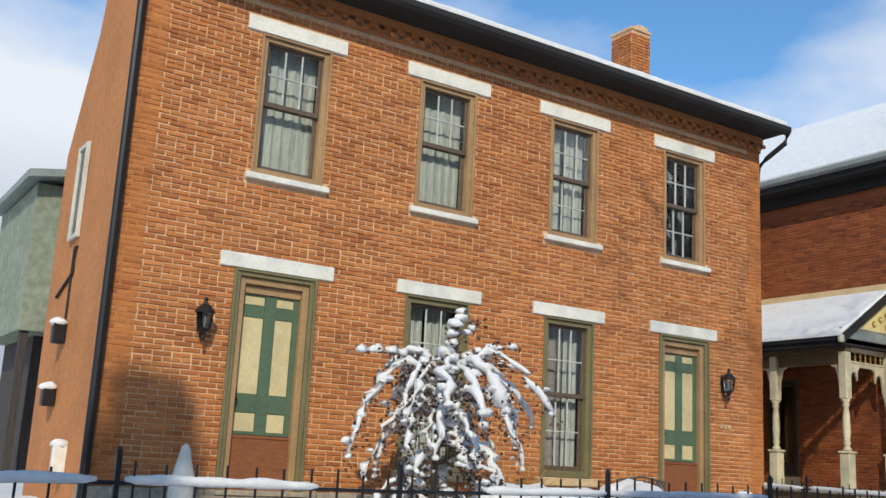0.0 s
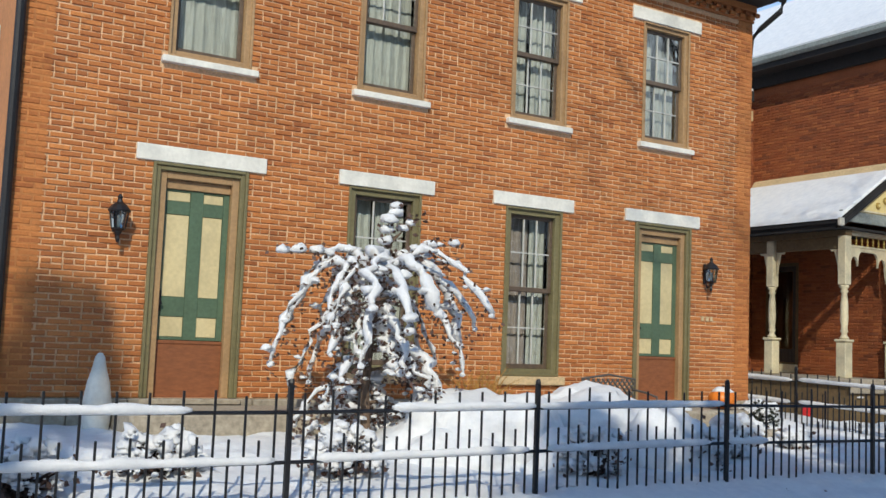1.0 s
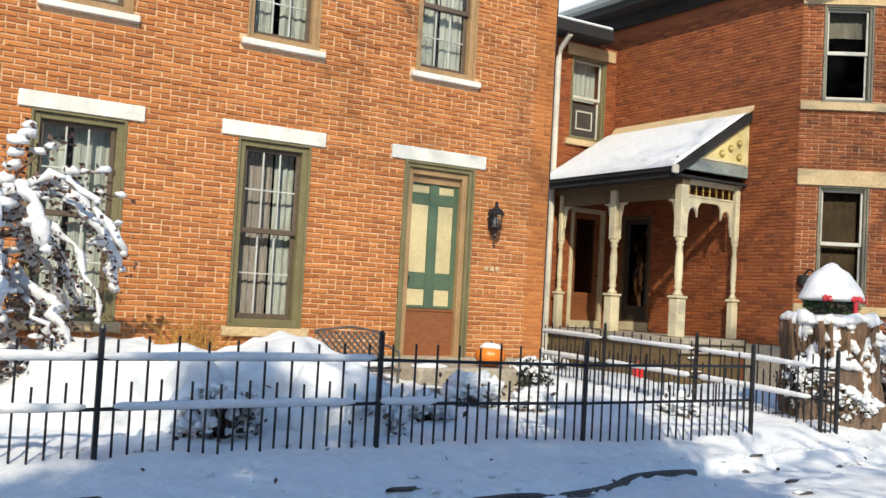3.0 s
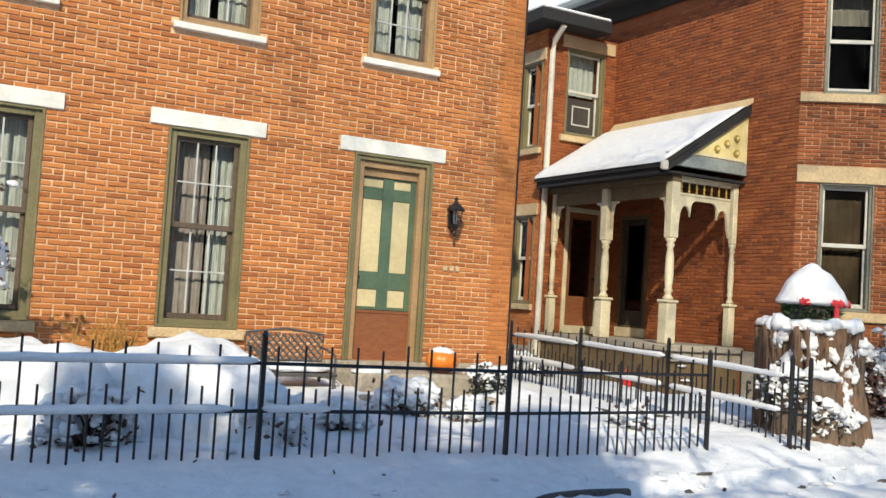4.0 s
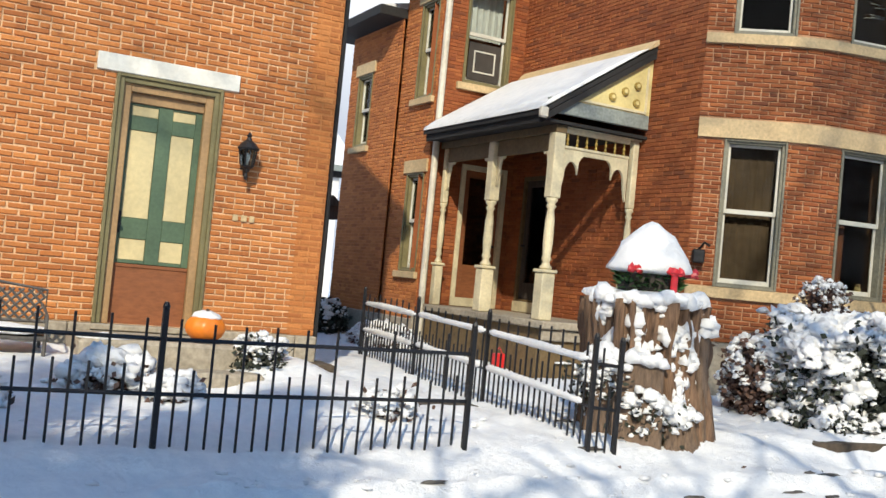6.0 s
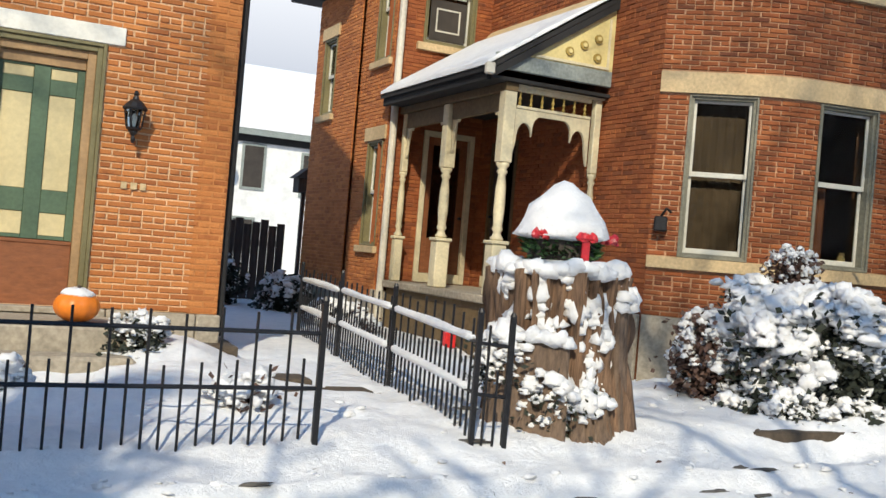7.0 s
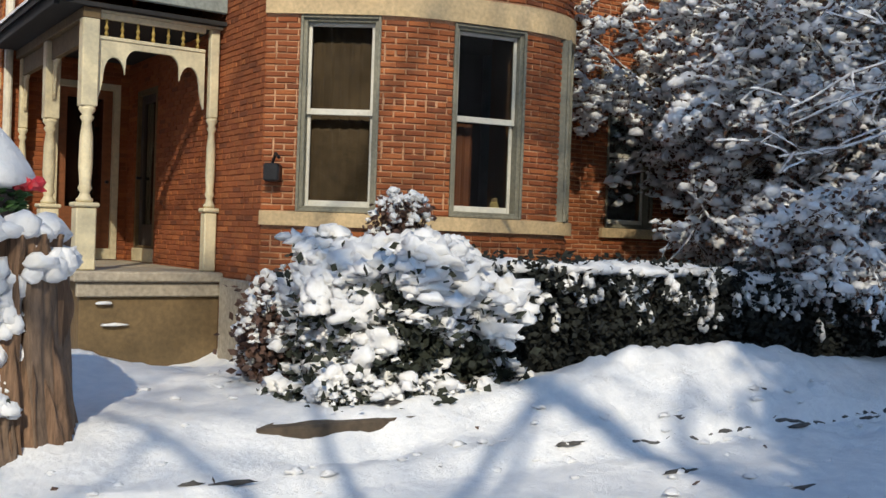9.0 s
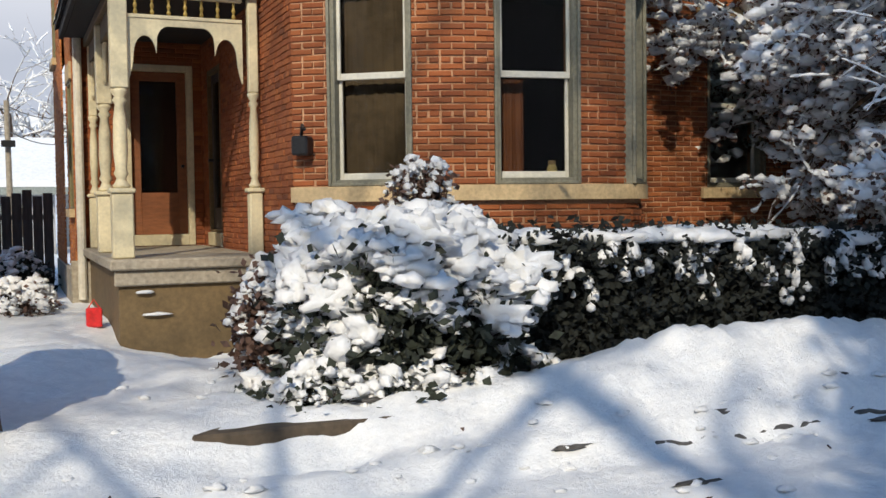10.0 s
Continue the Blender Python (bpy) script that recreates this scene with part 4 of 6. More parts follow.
# the door at the back of the porch
m = frame_on(wing, DOOR2[0] - WX)
pdoor = new("door")
pdoor.parent = house2
tagged(pdoor, "varnished wooden porch door with tall glass in a cream frame")
part("frame", placed(m, ring(Build(), -0.40, 0.40, 1.0, 3.15, 0.075, -0.02, 0.14, 0.13)), CREAM, pdoor, "cream painted frame")
part("leaf", placed(m, ring(Build(), -0.323, 0.323, 1.132, 3.072, 0.11, 0.05, 0.10, 0.50)), DOOR_BROWN, pdoor, "varnished wooden leaf")
part("pane", placed(m, Build().box(-0.213, 0.213, 0.07, 0.078, 1.634, 2.96)), GLASS, pdoor)
part("handle", placed(m, Build().tube([(0.27, 0.05, 1.95), (0.27, 0.0, 1.95)], 0.02, 8)), BLACK_IRON, pdoor)
m = frame_on(side, WM + 0.4 - 13.98)
sdoor = new("door")
sdoor.parent = house2
tagged(sdoor, "dark glazed side door over a cream sill inside the porch")
part("frame", placed(m, ring(Build(), -0.378, 0.378, 1.162, 3.048, 0.06, 0.0, 0.14, 0.03)), BROWN_AND_SHADE, sdoor, "brown painted frame")
part("sill", placed(m, Build().box(-0.378, 0.378, -0.02, 0.14, 1.002, 1.158, 0.006)), CREAM, sdoor, "cream painted sill")
part("leaf", placed(m, ring(Build(), -0.317, 0.317, 1.194, 2.987, 0.10, 0.04, 0.09, 0.25)), DARK_WOOD, sdoor, "dark wooden leaf")
part("pane", placed(m, Build().box(-0.216, 0.216, 0.06, 0.068, 1.444, 2.886)), GLASS, sdoor)
part("handle", placed(m, Build().tube([(-0.27, 0.04, 2.0), (-0.27, -0.02, 2.0)], 0.018, 8)), BLACK_IRON, sdoor)
# roof with a deep dark eave
r2 = Build()
out = [(SX - 0.45, WM + 0.5), (SX - 0.45, 9.65), (17.3, 9.36), (18.4, 9.2), (19.2, 9.1), (19.95, 9.32), (20.4, 10.1), (20.45, 10.9), (24.4, 10.9), (24.4, WM + 0.5)]
r2.prism(out, "z", EAVE, EAVE + 0.22)
part("back_wall", Build().box(SX + 0.31, 23.69, WM + 0.1, WM + 0.4, RE + 0.2, EAVE - 0.003), SIDE_RED, house2)
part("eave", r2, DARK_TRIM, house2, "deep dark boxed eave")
# Near-black band stands in for the shadow the eave drops on the wall.
part("eave_shade_band", follow(side, slen, EAVE - 0.22, EAVE - 0.002, 0.09, 0.011), DARK_TRIM, house2)
part("eave_shade_band", follow(bow, blen, EAVE - 0.22, EAVE - 0.002, 0.09, 0.011), DARK_TRIM, house2)
part("eave_gutter", Build().prism([(SX - 0.55, EAVE + 0.23), (SX - 0.55, EAVE + 0.15), (SX - 0.50, EAVE + 0.11), (SX - 0.452, EAVE + 0.11), (SX - 0.452, EAVE + 0.23)], "y", 9.6, WM + 0.45), TRIM_GREY, house2, "grey metal gutter")
part("corner_bracket", Build().prism([(10.56, EAVE - 0.003), (9.80, EAVE - 0.003), (9.80, EAVE - 0.10), (10.0, EAVE - 0.16), (10.2, EAVE - 0.34), (10.42, EAVE - 0.46), (10.56, EAVE - 0.48)], "x", SX - 0.16, SX - 0.02), DARK_TRIM, house2, "dark scrolled corner bracket")
RX, RZ = 18.4, 8.85
part("roof_snow", Build().prism([(SX - 0.46, EAVE + 0.232), (RX, RZ - 0.05), (20.62, EAVE + 0.232), (20.62, EAVE + 0.30), (RX, RZ + 0.04), (SX - 0.48, EAVE + 0.29)], "y", 10.02, WM + 0.48).prism([(x + (19.5 - x) * 0.02, y + (13 - y) * 0.02) for x, y in out], "z", EAVE + 0.224, EAVE + 0.2315), SNOW, house2, "snow-covered gabled roof")
gable = part("front_gable", Build().prism([(SX - 0.1, EAVE + 0.234), (20.3, EAVE + 0.234), (RX, RZ - 0.14)], "y", 10.3, 10.5), YELLOW, house2, "yellow boarded front gable")
for k in range(11):
    z = EAVE + 0.25 + k * 0.145
    hw = (RZ - 0.16 - z - 0.14) * 1.0
    if hw > 0.1:
        part("board", Build().box(RX - hw, RX + hw, 10.27, 10.298, z, z + 0.138, 0.006), YELLOW, gable)
part("downspout", Build().tube([(WX + 0.06, WY - 0.36, WE - 0.02), (WX + 0.06, WY - 0.12, WE - 0.22), (WX + 0.06, WY - 0.07, WE - 0.4), (WX + 0.06, WY - 0.07, 0.4)], 0.05, 10), WHITE_METAL, house2, "cream enamelled downspout")
part("downspout", Build().tube([(20.35, 10.95, EAVE - 0.02), (20.35, 11.15, EAVE - 0.3), (20.35, 11.23, EAVE - 0.5), (20.35, 11.23, 0.4)], 0.055, 10), WHITE_METAL, house2, "cream enamelled downspout")

part("wall_box", placed(frame_on(bow, 0.12), Build().box(-0.07, 0.07, -0.16, -0.006, 1.86, 2.02, 0.015).tube([(0, -0.1, 2.02), (0.05, -0.2, 2.1), (0.1, -0.28, 2.06)], 0.015, 6)), BLACK_IRON, house2, "small dark wall box")

# porch
porch = thing("porch", "cream side porch with turned posts and a snowy lean-to roof", "porch")
PX, PY = 15.36, 11.66
part("deck", Build().box(15.22, SX - 0.002, 11.40, WY - 0.07, 0.90, 0.995, 0.015), STONE_GREY, porch, "stone edged deck")
part("base_wall", Build().box(15.30, SX - 0.004, 11.50, 11.60, -0.05, 0.897, 0.008).box(15.30, 15.40, 11.601, WY - 0.07, 0.05, 0.897, 0.008), BROWN_AND_SHADE, porch, "brown painted base wall")
part("plinth_moulding", Build().box(15.26, SX - 0.004, 11.45, 11.499, 0.76, 0.895, 0.012), STONE_GREY, porch)


def turned_post(x, y, half=False):
    post = new("post")
    post.parent = porch
    tagged(post, "cream turned porch post")
    w = 0.092 if not half else 0.062
    part("pedestal", Build().box(x - w, x + w, y - w, y + w, 0.997, 1.575, 0.012).box(x - w - 0.02, x + w + 0.02, y - w - 0.02, y + w + 0.02, 1.577, 1.62, 0.012), CREAM, post)
    k = 0.80 if not half else 0.58
    prof = [(0.085, 1.622), (0.10, 1.645), (0.07, 1.67), (0.052, 1.71), (0.082, 1.75), (0.062, 1.79), (0.080, 1.95), (0.074, 2.22), (0.052, 2.36), (0.082, 2.40), (0.055, 2.43), (0.095, 2.47), (0.09, 2.50)]
    part("shaft", Build().lathe(x, y, [(r * k, z) for r, z in prof], 16), CREAM, post, "", True)
    part("upper_block", Build().box(x - w + 0.017, x + w - 0.017, y - w + 0.017, y + w - 0.017, 2.502, 3.37 if y < 12 else 3.30, 0.01), CREAM, post)
    return post


for x, y, hf in ((PX, PY, False), (PX, 13.12, False), (PX, 14.50, True), (SX - 0.075, PY, True)):
    turned_post(x, y, hf)


def fretwork(a0, a1, place):
    """A scalloped arch board under a row of small spindles."""
    n = 160
    top = 3.13
    b = Build()
    cols = []
    for i in range(n + 1):
        u = i / n
        e = min(u, 1 - u) * (a1 - a0)
        if e < 0.05:
            z = 2.58 + 0.20 * (e / 0.05) ** 1.5
        elif e < 0.25:
            z = 2.80 + 0.18 * math.sqrt(max(0.0, 1 - ((e - 0.15) / 0.10) ** 2))
        else:
            z = 2.92 + 0.15 * math.sqrt(max(0.0, 1 - (max(0.0, 0.36 - e) / 0.11) ** 2))
        cols.append((a0 + (a1 - a0) * u, z))
    for y0 in (-0.018, 0.018):
        b.v += [place(a, y0, z) for a, z in cols] + [place(a, y0, top) for a, z in cols]
    m = n + 1
    for i in range(n):
        b.f += [(i, i + 1, m + i + 1, m + i), (2 * m + i, 3 * m + i, 3 * m + i + 1, 2 * m + i + 1), (i, 2 * m + i, 2 * m + i + 1, i + 1), (m + i, m + i + 1, 3 * m + i + 1, 3 * m + i)]
    f = part("fretwork", b, CREAM, porch, "scalloped cream bracket board")
    rails = Build()
    for z0, z1 in ((3.132, 3.165), (3.325, 3.375)):
        p, q = place(a0, -0.03, z0), place(a1, 0.03, z1)
        rails.box(min(p[0], q[0]), max(p[0], q[0]), min(p[1], q[1]), max(p[1], q[1]), z0, z1, 0.004)
    part("frieze_rail", rails, CREAM, porch)
    k = max(3, int((a1 - a0) / 0.135))
    for i in range(k):
        a = a0 + (a1 - a0) * (i + 0.5) / k
        p = place(a, 0, 0)
        part("spindle", Build().lathe(p[0], p[1], [(0.012, 3.167), (0.020, 3.19), (0.009, 3.215), (0.020, 3.245), (0.009, 3.275), (0.014, 3.30), (0.009, 3.323)], 8), ROSETTE, porch)


fretwork(PX + 0.08, SX - 0.17, lambda a, y, z: (a, PY + y, z))
for y0, y1 in ((PY + 0.10, 13.02), (13.22, 14.43)):
    # Shade below the eave is put into the valance's brown.
    part("valance", Build().box(PX - 0.03, PX + 0.03, y0, y1, 3.10, 3.30, 0.006), BROWN_AND_SHADE, porch, "eave valance browned to carry the eave shade")
    for e, sg in ((y0, 1), (y1, -1)):
        n = 9
        prof = [(e, 3.095), (e + sg * 0.17, 3.095)] + [(e + sg * (0.17 - 0.15 * math.sin(k / n * math.pi / 2)), 3.095 - 0.36 * (1 - math.cos(k / n * math.pi / 2)) - 0.03 * math.sin(k * 1.4)) for k in range(1, n + 1)] + [(e, 2.70)]
        part("bracket", Build().prism(prof, "x", PX - 0.015, PX + 0.015), CREAM, porch, "cream curved bracket")
# porch roof: a lean-to against the side wall
EX, EZ, TZ, Y0 = 14.98, 3.50, 4.58, 11.46
part("fascia", Build().box(15.10, SX - 0.003, Y0 + 0.05, Y0 + 0.11, 3.52, 3.70, 0.008), TRIM_GREY, porch, "grey green fascia board")
part("fascia", Build().box(15.02, 15.07, Y0 + 0.111, WY - 0.09, 3.38, 3.50, 0.006), DARK_TRIM, porch, "dark eave board")
# West beam is brown, not cream: eave shade is put into its colour.
part("beam", Build().box(PX - 0.08, PX + 0.08, Y0 + 0.115, WY - 0.1, 3.302, 3.40, 0.006), BROWN_AND_SHADE, porch, "eave beam browned to carry the eave shade")
part("beam", Build().box(PX + 0.081, SX - 0.004, PY - 0.05, PY + 0.05, 3.377, 3.40, 0.004), CREAM, porch)
# Ceiling takes the near-black trim, so porch shade is in its colour.
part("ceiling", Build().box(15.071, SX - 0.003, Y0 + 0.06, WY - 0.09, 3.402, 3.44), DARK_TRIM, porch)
part("gable_board", Build().prism([(15.34, 3.702), (SX - 0.003, 3.702), (SX - 0.003, 4.46)], "y", Y0 + 0.06, Y0 + 0.10), YELLOW, porch, "yellow gable board with round rosettes")
part("gable_trim", Build().prism([(15.56, 3.715), (16.57, 3.715), (16.57, 4.31), (16.54, 4.31), (16.54, 3.745), (15.64, 3.745)], "y", Y0 + 0.045, Y0 + 0.058), CREAM, porch)
for x, z in ((16.02, 3.85), (16.21, 3.95), (16.40, 4.05), (16.40, 3.83)):
    ros = part("rosette", Build().tube([(x, Y0 + 0.058, z), (x, Y0 + 0.035, z)], 0.052, 14), ROSETTE, porch, "ochre round rosette")
    part("boss", Build().tube([(x, Y0 + 0.034, z), (x, Y0 + 0.022, z)], 0.026, 12), YELLOW, ros)
part("roof_deck", Build().prism([(EX, EZ - 0.03), (SX - 0.004, TZ - 0.05), (SX - 0.004, TZ + 0.01), (EX, EZ + 0.03)], "y", Y0, WY - 0.07), DARK_TRIM, porch, "dark lean-to roof with raking edge")
part("rake_board", Build().prism([(EX + 0.06, EZ - 0.10), (SX - 0.004, TZ - 0.14), (SX - 0.004, TZ - 0.052), (EX + 0.02, EZ - 0.032)], "y", Y0 + 0.005, Y0 + 0.04), DARK_TRIM, porch)
ps = Build()
n = 60
for i in range(n + 1):
    y = Y0 - 0.01 + (WY - 0.09 - Y0) * i / n
    q = 0.012 * noise.noise(Vector((y * 3, 1, 0)))
    ps.v += [(EX - 0.02 + q, y, EZ + 0.032), (EX - 0.01 + q, y, EZ + 0.075 + q), (EX + 0.15, y, EZ + 0.20 + q), (SX - 0.25, y, TZ - 0.08), (SX - 0.14, y, TZ - 0.04)]
for i in range(n):
    ps.f += [(i * 5 + j, (i + 1) * 5 + j, (i + 1) * 5 + j + 1, i * 5 + j + 1) for j in range(4)]
ps.f += [(0, 1, 2, 3, 4), tuple(n * 5 + j for j in (4, 3, 2, 1, 0))]
part("roof_snow", ps, SNOW, porch, "smooth snow on the porch roof", True)
part("flashing", Build().prism([(SX - 0.135, TZ - 0.05), (SX - 0.003, TZ + 0.03), (SX - 0.003, TZ + 0.10), (SX - 0.05, TZ + 0.06)], "y", Y0 - 0.02, WY - 0.06), STONE_BUFF, porch, "weathered flashing along the wall")
part("gutter_end", Build().box(EX - 0.05, EX + 0.06, Y0 - 0.05, Y0 + 0.02, EZ - 0.08, EZ + 0.05, 0.015), WHITE_METAL, porch, "pale gutter end block")


for x, z, w in ((15.52, 0.70, 0.09), (15.62, 0.50, 0.13)):
    lb = Build()
    clump(lb, (x, 11.475, z), (w, 0.03, 0.022), 0.9, 0.3)
    part("snow_ledge", lb, SNOW, porch, "", True)

jm = frame_on(bow, S2 + 0.20)
jp = jm @ Vector((0, 0.22, 0))
jar = thing("yellow_jar", "small yellow jar on the inner window ledge", "jar")
part("body", Build().lathe(jp.x, jp.y, [(0.04, 1.602), (0.045, 1.63), (0.045, 1.74), (0.03, 1.77)], 14), YELLOW, jar, "", True)
part("lid", Build().lathe(jp.x, jp.y, [(0.034, 1.772), (0.034, 1.80), (0.03, 1.805)], 14), STONE_BUFF, jar)


# ---- iron fence ----
def fence_run(x0, y0, x1, y1, label, ends=(True, True), snow=()):
    """Black iron panels between square posts, tall and short pickets in turn."""
    f = thing("iron_fence", label, "fence", "iron fence panels")
    a, b = Vector((x0, y0)), Vector((x1, y1))
    d, ln = (b - a).normalized(), (b - a).length
    ang = math.atan2(d.y, d.x)

    def spot(s):
        p = a + d * s
        return p.x, p.y, ground_z(p.x, p.y) - 0.02

    def bar(s, w, lo, hi):
        x, y, g = spot(s)
        bb = Build().box(-w, w, -w, w, lo, hi, 0.003)
        return placed(Matrix.Translation((x, y, g)) @ Matrix.Rotation(ang, 4, "Z"), bb)
    for s, on in ((0.0, ends[0]), (ln, ends[1])):
        if on:
            post = part("post", bar(s, 0.017, -0.05, 0.82), BLACK_IRON, f)
            x, y, g = spot(s)
            part("finial", Build().lathe(x, y, [(0.02, g + 0.82), (0.022, g + 0.835), (0.012, g + 0.86)], 8), BLACK_IRON, post)
    _, _, g0 = spot(0)
    _, _, g1 = spot(ln)
    for h in (0.33, 0.645):
        part("rail", Build().tube([(x0, y0, g0 + h), (x1, y1, g1 + h)], 0.0125, 4), BLACK_IRON, f)
    n = max(3, round(ln / 0.098))
    for i in range(1, n):
        s = ln * i / n
        lean = rng.uniform(-0.004, 0.004)
        p = part("picket", bar(s + lean, 0.0075, 0.02 + rng.uniform(-0.01, 0.02), 0.765 if i % 2 else 0.485), BLACK_IRON, f)
    for s0, s1, h in snow:
        sb = Build()
        k = max(4, int((s1 - s0) / 0.06))
        pts, rad = [], []
        for i in range(k + 1):
            s = s0 + (s1 - s0) * i / k
            x, y, g = spot(s)
            q = abs(noise.noise(Vector((x * 3, y, h)))) * 0.018
            pts.append((x, y, g0 + (g1 - g0) * s / ln + h + 0.016 + q * 0.7))
            rad.append((0.026 + q) * (1 if 0 < i < k else 0.5))
        sb.tube(pts, rad, 8)
        part("rail_snow", sb, SNOW, f, "snow lying along the rail", True)
    return f


XS = [-0.1, 1.92, 3.91, 5.88, 7.87, 9.82, 11.86]
for i, (a, b) in enumerate(zip(XS, XS[1:])):
    sn = {0: [(0.1, 1.9, 0.645), (0.1, 1.9, 0.33)], 1: [(0.05, 1.35, 0.645), (0.05, 1.9, 0.33)], 2: [(0.75, 1.95, 0.645), (0.2, 1.9, 0.33)], 3: [(0.0, 1.95, 0.645), (0.1, 1.8, 0.33)], 4: [(0.0, 0.5, 0.33)]}.get(i, [])
    fence_run(a, 7.2, b, 7.2, "black iron picket fence panel standing in snow", (True, i == len(XS) - 2), sn)
fence_run(12.87, 7.2, 13.09, 7.18, "narrow black iron gate pier panel in snow", (True, True))
fx, fy = [12.87, 13.08, 13.30, 13.50], [7.2, 9.05, 10.9, 12.8]
for i in range(3):
    fence_run(fx[i] + 0.01, fy[i] + 0.03, fx[i + 1], fy[i + 1], "black iron alley fence panel with snow on its rail", (i > 0, i == 2), [(0.08, 1.8, 0.645), (0.1, 1.8, 0.33)])


# ---- stump with planter ----
def stump_shape(cx, cy):
    b = Build()
    n, rows = 160, 36
    g = ground_z(cx, cy) - 0.12
    top = 1.36
    for j in range(rows + 1):
        t = j / rows
        z = g + (top - g) * t
        for i in range(n):
            a = 2 * math.pi * i / n
            flare = 0.05 * (1 - t) ** 4
            root = 0.20 * max(0, math.cos(a - radians(-48))) ** 10 * (1 - t) ** 1.3 + 0.06 * max(0, math.cos(a - radians(-120))) ** 8 * (1 - t) ** 3
            p = Vector((math.cos(a) * 3.5, math.sin(a) * 3.5, t * 0.6))
            ridge = 0.05 * noise.noise(p * 1.6) - 0.05 * abs(noise.noise(Vector((math.cos(a) * 9, math.sin(a) * 9, t * 1.1)))) + 0.03 * noise.noise(p * 6.0 + Vector((0, 0, 9))) + 0.022 * noise.noise(Vector((math.cos(a) * 30, math.sin(a) * 30, t * 1.5)))
            r = 0.435 + flare + root + ridge * 2.1 + 0.05 * t
            b.v.append((cx + r * math.cos(a), cy + r * math.sin(a), z + (0.07 * noise.noise(Vector((math.cos(a) * 4, math.sin(a) * 4, 2))) if j == rows else 0)))
    for j in range(rows):
        b.f += [(j * n + i, j * n + (i + 1) % n, (j + 1) * n + (i + 1) % n, (j + 1) * n + i) for i in range(n)]
    b.f.append(tuple(rows * n + i for i in range(n)))
    return b


SCX, SCY = 13.80, 7.82
stump = part("tree_stump", stump_shape(SCX, SCY), STUMP_BARK, None, "", True)
tagged(stump, "tall weathered brown tree stump with snow in its bark", "stump")
ss = Build()
for i in range(85):
    a = rng.uniform(math.pi * 0.9, math.pi * 2.1)
    z = rng.choice((rng.uniform(0.3, 0.75), rng.uniform(0.95, 1.3)))
    r = 0.415 + 0.10 * max(0, 0.6 - z)
    for j in range(rng.randint(2, 6)):
        q = rng.uniform(0.02, 0.065)
        aa, zz = a + rng.gauss(0, 0.07), z + rng.gauss(0, 0.06)
        clump(ss, (SCX + r * math.cos(aa), SCY + r * math.sin(aa), zz), (q, q, q * rng.uniform(0.8, 2.0)), 1.0, 0.7, ICO2, i + j)
for i in range(30):
    a = 2 * math.pi * i / 30
    clump(ss, (SCX + 0.42 * math.cos(a), SCY + 0.42 * math.sin(a), 1.37 + rng.uniform(-0.02, 0.02)), (0.09, 0.09, rng.uniform(0.06, 0.12)), 0.9, 0.4, ICO2, i)
clump(ss, (SCX, SCY, 1.37), (0.44, 0.44, 0.09), 0.8, 0.2, ICO3)


def bark_slab(a0, a1, z0, z1, r0, thick, seed):
    """A ragged shell of bark standing off the stump, with snow on its broken top."""
    b = Build()
    n, rows = 26, 16
    tops = []
    for o in (0.0, -thick):
        for j in range(rows + 1):
            t = j / rows
            for i in range(n + 1):
                a = radians(a0 + (a1 - a0) * i / n)
                edge = z1 - 0.16 * abs(noise.noise(Vector((i * 0.35, seed, 0)))) - 0.07 * abs(noise.noise(Vector((i * 1.1, seed, 4))))
                rr = r0 + o + 0.10 * (1 - t) ** 2 + 0.03 * noise.noise(Vector((i * 0.5, t * 1.5, seed))) + 0.018 * noise.noise(Vector((i * 1.6, t * 2.5, seed)))
                b.v.append((SCX + rr * math.cos(a), SCY + rr * math.sin(a), z0 + (edge - z0) * t))
                if j == rows and o == 0.0:
                    tops.append(b.v[-1])
    m, blk = n + 1, (n + 1) * (rows + 1)
    for j in range(rows):
        for i in range(n):
            q = j * m + i
            b.f += [(q, q + 1, q + m + 1, q + m), (blk + q, blk + q + m, blk + q + m + 1, blk + q + 1)]
        b.f += [(j * m, (j + 1) * m, blk + (j + 1) * m, blk + j * m), (j * m + n, blk + j * m + n, blk + (j + 1) * m + n, (j + 1) * m + n)]
    e = rows * m
    b.f += [(e + i, e + i + 1, blk + e + i + 1, blk + e + i) for i in range(n)]
    slab = part("bark_slab", b, BARK, stump, "ragged slab of loose bark", True)
    c = Build()
    for i, p in enumerate(tops[1:-1:2]):
        q = rng.uniform(0.045, 0.085)
        clump(c, (p[0], p[1], p[2] + q * 0.25), (q, q * 0.9, q * rng.uniform(0.7, 1.5)), 0.9, 0.6, ICO2, i + seed)
    tagged_stuff("snow_cap", c, SNOW, slab, "snow on the broken bark", True)


bark_slab(-62, -8, 0.18, 1.22, 0.50, 0.06, 1.0)
bark_slab(188, 250, 0.18, 0.92, 0.53, 0.07, 5.0)
bark_slab(255, 288, 0.18, 0.52, 0.53, 0.08, 9.0)
tagged_stuff("snow_cap", ss, SNOW, stump, "snow caught on the stump", True)


